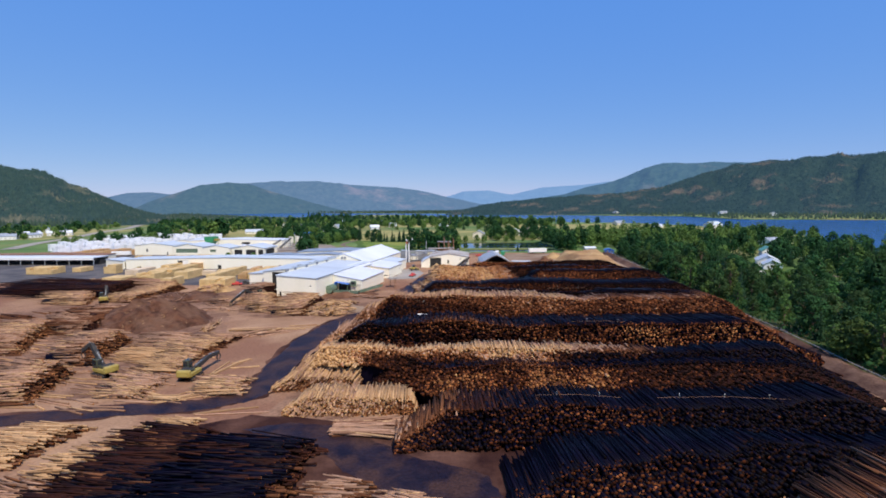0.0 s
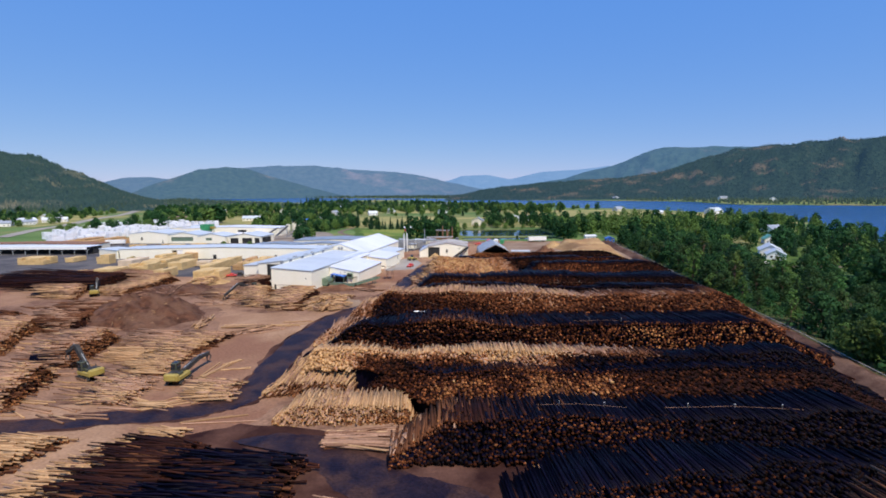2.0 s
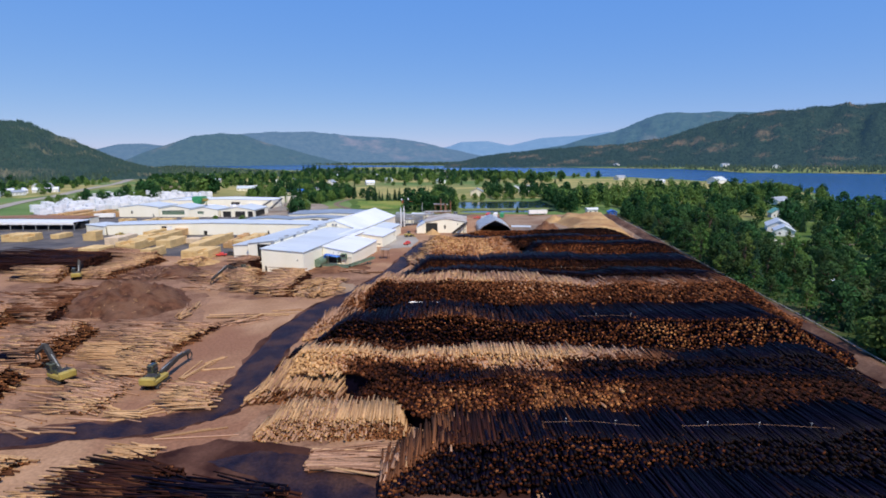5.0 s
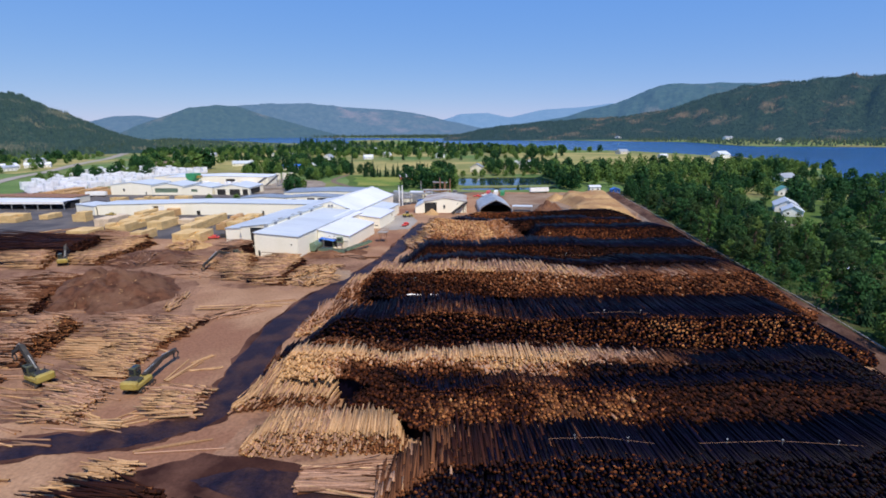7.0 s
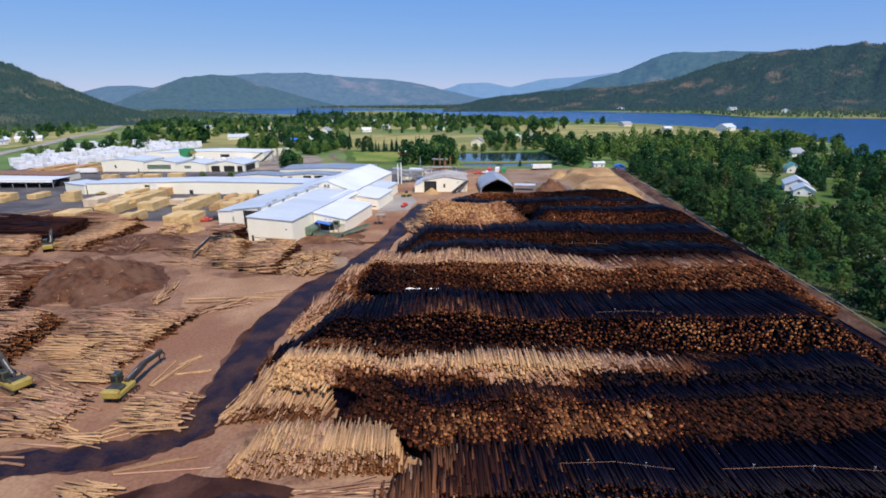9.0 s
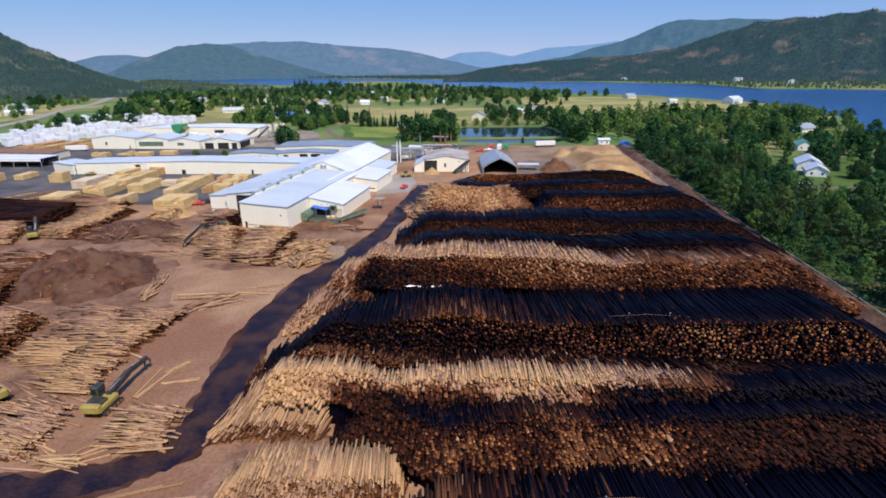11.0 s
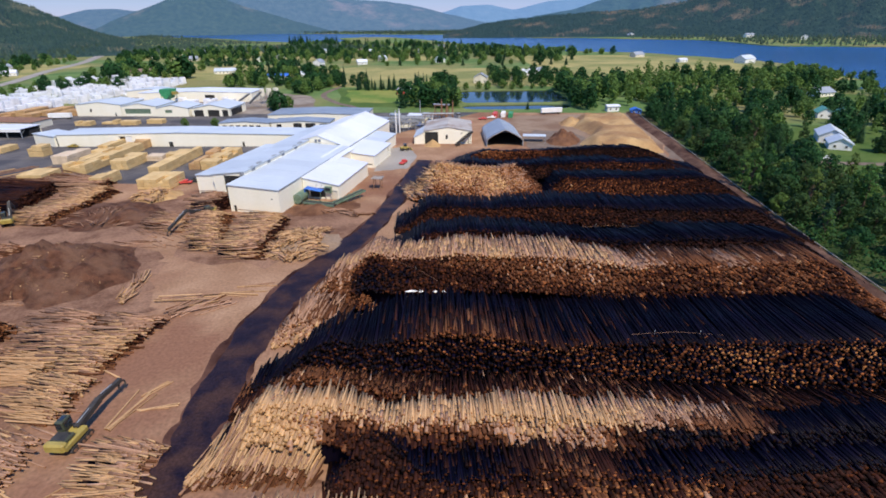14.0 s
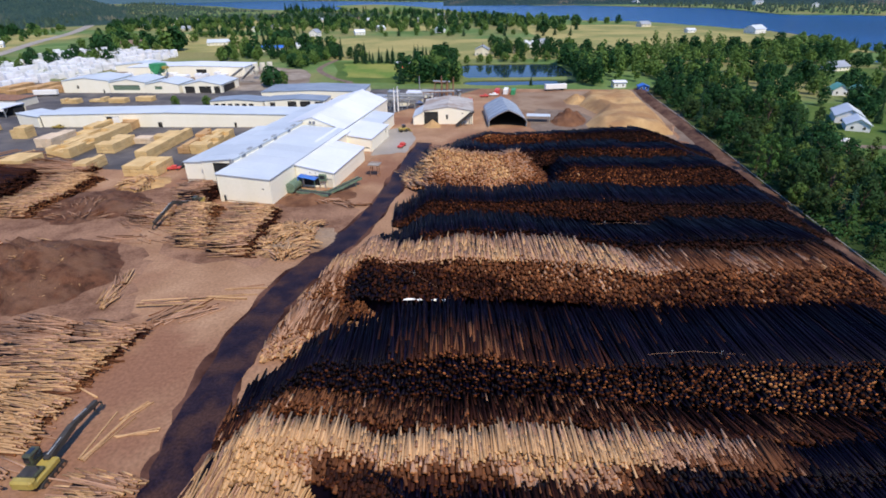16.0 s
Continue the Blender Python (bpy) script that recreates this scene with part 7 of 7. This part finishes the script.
tube(bm, (0.2, 0, 2.0), (0.2, 6.2, 2.0), 1.7, n=14)
part("drum", bm, M["green_dull"], drum)
for yy in (0.8, 5.2):
    bm = bmesh.new()
    box(bm, -1.2, 1.6, yy - 0.2, yy + 0.2, 0.05, 1.2)
    part("cradle", bm, M["steel_dark"], drum)
booth = thing("operator_booth", "small green-framed operator's booth on posts", "booth", mill(8.6, 16.0))
bm = bmesh.new()
box(bm, 0, 2.4, 0, 2.4, 2.6, 4.8, 0.05)
body = part("cabin", bm, M["green_dull"], booth)
bm = bmesh.new()
box(bm, 0.3, 2.1, -0.03, 0.0, 3.3, 4.5)
part("window_pane", bm, M["glass"], body)
for px, py in ((0.2, 0.2), (2.2, 0.2), (0.2, 2.2), (2.2, 2.2)):
    bm = bmesh.new()
    tube(bm, (px, py, 0.05), (px, py, 2.6), 0.12)
    part("post", bm, M["steel"], booth)
tower = thing("scaffold_tower", "rusty steel platform on legs beside the road", "platform", frame_at(-21.5, 226, 10))
for px, py in ((-1.4, -1.4), (1.4, -1.4), (-1.4, 1.4), (1.4, 1.4)):
    bm = bmesh.new()
    tube(bm, (px, py, 0.05), (px * 0.8, py * 0.8, 4.2), 0.14)
    part("leg", bm, M["rust"], tower)
bm = bmesh.new()
box(bm, -2.0, 2.0, -2.0, 2.0, 4.2, 4.4)
part("platform", bm, M["paving"], tower)
for a, b in (((-2, -2), (2, -2)), ((2, -2), (2, 2)), ((2, 2), (-2, 2)), ((-2, 2), (-2, -2))):
    bm = bmesh.new()
    tube(bm, (*a, 5.4), (*b, 5.4), 0.06)
    part("rail", bm, M["rust"], tower)

# tall pipes, poles and tanks behind the mill
for k, (x, y, r, h, key, lab) in enumerate(((-21.5, 330, 0.4, 12.5, "white_paint", "tall white exhaust pipe behind the mill"), (-19.6, 331, 0.4, 13, "white_paint", "tall white exhaust pipe behind the mill"),
                                            (4, 345, 0.45, 16, "rust", "rusty steel stack behind the boiler house"), (7, 347, 0.6, 13, "rust", "rusty steel stack behind the boiler house"),
                                            (10.5, 346, 0.45, 15, "rust", "rusty steel stack behind the boiler house"), (-9, 372, 0.3, 12, "steel", "thin grey steel mast behind the mill"), (14, 352, 1.4, 7, "steel", "squat grey steel tank behind the mill"))):
    g = thing("stack_pipe", lab, "chimney", pose(x, y, 0))
    bm = bmesh.new()
    tube(bm, (0, 0, 0.04), (0, 0, h), r, r * 0.9, 10)
    part("pipe", bm, M[key], g)
    bm = bmesh.new()
    tube(bm, (0, 0, h - 0.6), (0, 0, h - 0.3), r * 1.25, n=10)
    part("collar", bm, M["steel_dark"], g)
for k in range(7):
    x, y = -40 + 6.5 * k, 344 + (k % 3) * 7
    shed("plant_room", "small grey-white plant room behind the mill", "shed", frame_at(x, y, 6 + k), 5.5, 6, 3.6 + (k % 3), 3.2 + (k % 3), M["siding"] if k % 2 else M["steel"], M["roof_grey"])
bm = bmesh.new()
box(bm, 0, 36, 0, 1.6, 5.0, 5.9)
duct = thing("overhead_duct", "long grey overhead duct on posts", "duct", frame_at(-46, 338, 4))
part("duct", bm, M["steel"], duct)
for k in range(6):
    bm = bmesh.new()
    tube(bm, (1 + 6.8 * k, 0.8, 0.05), (1 + 6.8 * k, 0.8, 5.0), 0.2)
    part("post", bm, M["steel"], duct)
def pipe_rack(label, x, y, az, n, bay, h, key):
    """A steel trestle carrying pipes and ducts."""
    g = thing("pipe_rack", label, "steelwork", frame_at(x, y, az))
    for k in range(n + 1):
        for s in (0, 2.4):
            bm = bmesh.new()
            tube(bm, (k * bay, s, 0.05), (k * bay, s, h), 0.16, n=5)
            part("post", bm, M[key], g)
        bm = bmesh.new()
        tube(bm, (k * bay, 0, h * 0.55), (k * bay, 2.4, h), 0.1, n=4)
        part("brace", bm, M[key], g)
    for z in (h * 0.55, h):
        for s in (0, 2.4):
            bm = bmesh.new()
            box(bm, 0, n * bay, s - 0.12, s + 0.12, z - 0.15, z + 0.15)
            part("beam", bm, M[key], g)
    for s, r in ((0.6, 0.28), (1.5, 0.4)):
        bm = bmesh.new()
        tube(bm, (-1, s, h + 0.4), (n * bay + 1, s, h + 0.4), r, n=8)
        part("pipe", bm, M["steel"], g)
    return g


pipe_rack("grey steel trestle with pipes behind the sawmill", -24, 338, 8, 4, 4.5, 6.5, "steel")
pipe_rack("rusty steel trestle behind the boiler house", -6, 341, 0, 4, 4.0, 8.0, "rust")
pipe_rack("grey steel trestle beside the white pipes", -20, 352, 4, 5, 4.0, 5.0, "steel")
pipe_rack("tall rusty steelwork behind the boiler house", 0, 350, 20, 2, 4.0, 12.0, "rust")
shed("plant_room", "white plant room behind the steel trestles", "shed", frame_at(-16, 358, 4), 9, 8, 5.0, 4.6, M["siding"], M["roof_white"])
for k, (x, y, key, lab) in enumerate(((38, 374, "red_paint", "red steel shipping container"), (43.5, 375, "white_paint", "white steel shipping container"), (48, 373, "green_paint", "green steel shipping container"))):
    g = thing("shipping_container", lab, "container", frame_at(x, y, 12))
    bm = bmesh.new()
    box(bm, -1.3, 1.3, 0, 9, 0.15, 2.9, 0.04)
    body = part("body", bm, M[key], g)
    for z in range(7):
        bm = bmesh.new()
        box(bm, -1.34, -1.3, 0.7 + 1.2 * z, 1.1 + 1.2 * z, 0.35, 2.75)
        part("rib", bm, M[key], body)
dozer = thing("wheel_loader", "small yellow wheel loader beside the sawmill", "loader", frame_at(-14.5, 288, 70))
bm = bmesh.new()
box(bm, -1.1, 1.1, -2.4, 1.4, 0.8, 1.9, 0.15)
part("body", bm, M["yellow"], dozer)
bm = bmesh.new()
box(bm, -0.8, 0.8, -0.8, 0.8, 1.9, 3.2, 0.12)
part("cab", bm, M["glass"], dozer)
bm = bmesh.new()
extrude_profile(bm, [(2.6, 0.2), (3.6, 0.15), (3.7, 0.35), (2.8, 0.5), (2.7, 1.4), (2.5, 1.4)], -1.3, 1.3)
bm.transform(Matrix.Rotation(math.pi / 2, 4, "Z"))
part("bucket", bm, M["yellow"], dozer)
for s in (-0.7, 0.7):
    bm = bmesh.new()
    tube(bm, (s, 1.0, 1.6), (s, 2.7, 0.9), 0.16, n=5)
    part("lift_arm", bm, M["yellow"], dozer)
for s in (-1.15, 1.15):
    for y in (-1.5, 1.0):
        bm = bmesh.new()
        tube(bm, (s - 0.25, y, 0.72), (s + 0.25, y, 0.72), 0.7, n=12)
        part("wheel", bm, M["steel_dark"], dozer)
lt = thing("lean_to_roof", "pale sheet roof leaning against the arched shed", "roof", frame_at(44.6, 302, 10))
bm = bmesh.new()
box(bm, 0, 11.5, 0, 5.5, 3.0, 3.25)
part("roof_sheet", bm, M["roof_metal"], lt)
for px, py in ((0.3, 0.3), (11.2, 0.3), (0.3, 5.2), (11.2, 5.2)):
    bm = bmesh.new()
    tube(bm, (px, py, 0.04), (px, py, 3.0), 0.12)
    part("post", bm, M["steel"], lt)
hop = thing("chip_hopper", "large green and yellow chip hopper on legs", "hopper", frame_at(-206, 452, 8))
bm = bmesh.new()
extrude_profile(bm, [(-1.2, 4.5), (1.2, 4.5), (4.2, 8.5), (4.2, 11.5), (-4.2, 11.5), (-4.2, 8.5)], 0, 9)
part("bin", bm, M["green_paint"], hop)
for px in (-3.6, 3.6):
    for py in (0.4, 8.6):
        bm = bmesh.new()
        tube(bm, (px, py, 0.05), (px, py, 8.8), 0.25)
        part("leg", bm, M["green_paint"], hop)
bm = bmesh.new()
box(bm, 4.3, 7.5, 2, 6, 7.6, 9.6, 0.1)
part("drive_housing", bm, M["yellow"], hop)
for k, (x, y, h) in enumerate(((-150, 446, 9), (-139, 440, 11), (-129, 448, 8))):
    conveyor("grey inclined conveyor bridge in the mill", (x, y, 2), (x + 12, y - 6, h), 2.2, M["steel"], 3)
for k in range(3):
    g = thing("cyclone_tower", "beige cyclone tower with a conical hopper", "tower", pose(-132 + 4.5 * k, 452 + 3 * k, 0))
    bm = bmesh.new()
    tube(bm, (0, 0, 6), (0, 0, 11), 2.0, 2.0, 12)
    tube(bm, (0, 0, 2.5), (0, 0, 6), 0.5, 2.0, 12)
    part("drum", bm, M["siding_dirty"], g)
    for a in range(4):
        bm = bmesh.new()
        tube(bm, (1.7 * math.cos(a * 1.571 + 0.78), 1.7 * math.sin(a * 1.571 + 0.78), 0.05), (1.7 * math.cos(a * 1.571 + 0.78), 1.7 * math.sin(a * 1.571 + 0.78), 7), 0.14)
        part("leg", bm, M["steel"], g)


# ---------------- vehicles ----------------
def trailer(label, x, y, az, length=14.0):
    g = thing("truck_trailer", label, "trailer", frame_at(x, y, az))
    bm = bmesh.new()
    box(bm, -1.3, 1.3, 0, length, 1.2, 4.0, 0.06)
    part("box_body", bm, M["white_paint"], g)
    for yy in (1.4, 2.7, length - 2.0):
        for s in (-1.1, 1.1):
            bm = bmesh.new()
            tube(bm, (s - 0.2, yy, 0.52), (s + 0.2, yy, 0.52), 0.5, n=12)
            part("wheel", bm, M["steel_dark"], g)
    bm = bmesh.new()
    box(bm, -0.5, 0.5, 0.2, length - 0.2, 0.9, 1.2)
    part("chassis", bm, M["steel_dark"], g)
    return g


def pickup(label, x, y, az, key):
    g = thing("pickup_truck", label, "truck", frame_at(x, y, az), group="parked trucks")
    bm = bmesh.new()
    box(bm, -0.95, 0.95, -2.7, 2.7, 0.55, 1.15, 0.1)
    body = part("body", bm, M[key], g)
    bm = bmesh.new()
    box(bm, -0.85, 0.85, -0.4, 1.5, 1.15, 1.85, 0.2)
    part("cab", bm, M[key], g)
    bm = bmesh.new()
    box(bm, -0.75, 0.75, 1.40, 1.53, 1.25, 1.7)
    part("windscreen", bm, M["glass"], g)
    for yy in (-1.7, 1.7):
        for s in (-0.85, 0.85):
            bm = bmesh.new()
            tube(bm, (s - 0.13, yy, 0.4), (s + 0.13, yy, 0.4), 0.38, n=12)
            part("wheel", bm, M["steel_dark"], g)
    return g


trailer("long white truck trailer parked beyond the chip yard", 70, 385.5, 82)
trailer("white truck trailer parked by the mill", -255, 392, 85)
for k, (x, y, az, key) in enumerate(((2, 352, 80, "red_paint"), (8, 356, 75, "white_paint"), (-4, 356, 100, "steel_dark"), (14, 349, 20, "white_paint"), (20, 356, 60, "red_paint"), (-9, 350, 90, "blue_paint"),
                                     (-14, 262, 20, "red_paint"), (-97.5, 236, 80, "red_paint"), (-95, 239, 60, "steel_dark"), (-184, 304.5, 95, "yellow"), (30, 368, 90, "red_paint"), (36, 372, 90, "white_paint"), (170, 258, 85, "white_paint"))):
    pickup("%s pickup truck parked in the mill yard" % {"red_paint": "red", "white_paint": "white", "steel_dark": "black", "blue_paint": "blue", "yellow": "yellow"}[key], x, y, az, key)


# ---------------- houses ----------------
def house(label, x, y, az, w, d, h, peak, wall="siding", roof="roof_grey", chimney=False):
    g = thing("house", label, "house", frame_at(x, y, az), group="houses")
    bm = bmesh.new()
    extrude_profile(bm, [(-w / 2, 0.0), (w / 2, 0.0), (w / 2, h), (0, peak - 0.1), (-w / 2, h)], 0, d)
    part("wall", bm, M[wall], g)
    sl = (peak - h) / (w / 2)
    for s in (-1, 1):
        bm = bmesh.new()
        o = 0.6
        prof = [(0, peak), (s * (w / 2 + o), h - sl * o), (s * (w / 2 + o), h - sl * o + 0.28), (0, peak + 0.28)]
        extrude_profile(bm, prof, -0.6, d + 0.6)
        part("roof", bm, M[roof], g)
    for k in range(max(2, int(w / 4))):
        bm = bmesh.new()
        px = -w / 2 + (k + 0.5) * w / max(2, int(w / 4))
        box(bm, px - 0.6, px + 0.6, -0.08, 0.02, 1.0, 2.3)
        win = part("window", bm, M["white_paint"], g)
        bm = bmesh.new()
        box(bm, px - 0.5, px + 0.5, -0.1, -0.085, 1.1, 2.2)
        part("pane", bm, M["glass"], win)
    for k in range(max(2, int(d / 4))):
        bm = bmesh.new()
        py = (k + 0.5) * d / max(2, int(d / 4))
        box(bm, w / 2 - 0.02, w / 2 + 0.08, py - 0.6, py + 0.6, 1.0, 2.3)
        win = part("window", bm, M["white_paint"], g)
        bm = bmesh.new()
        box(bm, w / 2 + 0.085, w / 2 + 0.1, py - 0.5, py + 0.5, 1.1, 2.2)
        part("pane", bm, M["glass"], win)
    if chimney:
        bm = bmesh.new()
        box(bm, -0.4, 0.4, d * 0.6, d * 0.6 + 0.8, peak - 0.6, peak + 1.2)
        part("chimney", bm, M["roof_brown"], g)
    return g


house("white house wing with a pale metal roof among trees", 194, 289, 29, 11, 17, 3.6, 6.6, "white_paint", "roof_metal")
house("white house with garage and pale metal roof on a lawn", 188, 275, 29, 9, 12, 3.0, 5.4, "white_paint", "roof_metal")
house("white house with a green metal roof among trees", 238, 356, 20, 8, 10, 3.4, 6.2, "white_paint", "roof_green")
house("small white cottage with a green roof", 250, 358, 30, 7, 8, 3, 5.4, "white_paint", "roof_green")
house("low house with a blue-grey roof on a lawn", 296, 452, 70, 12, 16, 3.2, 6.4, "siding", "roof_grey")
house("white shed with a pale flat roof behind the chip pile", 116, 395, 85, 5, 8, 3.4, 4.2, "white_paint", "roof_white")
house("bright blue tarpaulin-covered shed", 131, 380, 10, 6, 6, 2.6, 3.8, "blue_paint", "blue_paint")
house("white field shed with a faded red wall", -32, 503, 86, 8, 22, 3.0, 4.4, "red_paint", "roof_white")
house("grey two-storey house behind the ponds", 46, 576, 10, 13, 12, 5.4, 9.0, "siding_dirty", "roof_grey", True)
house("white lakeside house beyond the ponds", 98, 640, 80, 11, 18, 4.6, 7.6, "white_paint", "roof_white")
house("white outbuilding beyond the ponds", 112, 668, 70, 11, 16, 4, 6.6, "white_paint", "roof_grey")
house("beige house beyond the ponds", 84, 600, 30, 9, 10, 4, 7, "siding_dirty", "roof_brown")
house("large white house on the lake shore", 419, 781, 60, 16, 24, 5.6, 10, "white_paint", "roof_metal", True)
house("small white shed near the shore", 347, 810, 80, 9, 12, 3.6, 5.4, "white_paint", "roof_white")
house("dark-roofed house near the shore", 325, 930, 70, 14, 18, 4, 8, "siding_dirty", "roof_grey")
house("white farmhouse with porch in the fields", -168, 828, 20, 12, 12, 5, 9, "white_paint", "roof_grey", True)
house("white farm building in the fields", -112, 842, 70, 9, 14, 4, 7, "white_paint", "roof_white")
house("small white field cottage", 5, 862, 40, 12, 12, 4, 8, "white_paint", "roof_white")
house("white shed beside the wood", 134, 166, 8, 3, 4, 2.0, 2.6, "white_paint", "roof_white")
house("low shed with a blue roof near the meadow", -196, 640, 80, 10, 34, 3.6, 5.6, "siding", "blue_paint")
house("white barn near the meadow", -150, 655, 70, 10, 16, 4, 7, "white_paint", "roof_white")
house("long low house with a pale grey roof", -272, 720, 80, 12, 26, 3.4, 6.4, "siding", "roof_metal")
house("brown-roofed bungalow by the highway", -373, 716, 70, 14, 22, 3.2, 6.8, "siding_dirty", "roof_brown")
town_rng = random.Random(21)
for k in range(24):
    hx, hy = town_rng.uniform(-560, 40), town_rng.uniform(900, 1380)
    house(town_rng.choice(("white town house with a grey roof", "pale town house with a brown roof", "white town building with a light roof")), hx, hy, town_rng.uniform(0, 90), town_rng.uniform(8, 12), town_rng.uniform(10, 17), 3.6,
          town_rng.uniform(6, 8), town_rng.choice(("siding_dirty", "siding")), town_rng.choice(("roof_grey", "roof_brown", "roof_bluegrey", "roof_metal")))
for k in range(12):
    hx, hy = town_rng.uniform(-640, -430), town_rng.uniform(480, 820)
    if inside(hx, hy, HIGHWAY):
        hx -= 90
    house("pale roadside building with a metal roof", hx, hy, town_rng.uniform(0, 90), town_rng.uniform(10, 18), town_rng.uniform(14, 30), 4.2, town_rng.uniform(6, 8), "white_paint", town_rng.choice(("roof_metal", "roof_grey", "roof_white")))
for hx, hy in ((634, 2120), (652, 2125), (985, 1780), (1005, 1790), (1030, 1560), (700, 1990)):
    house("white house on the lake's far bank", hx, hy, town_rng.uniform(0, 90), 18, 26, 7, 12, "white_paint", "roof_grey")
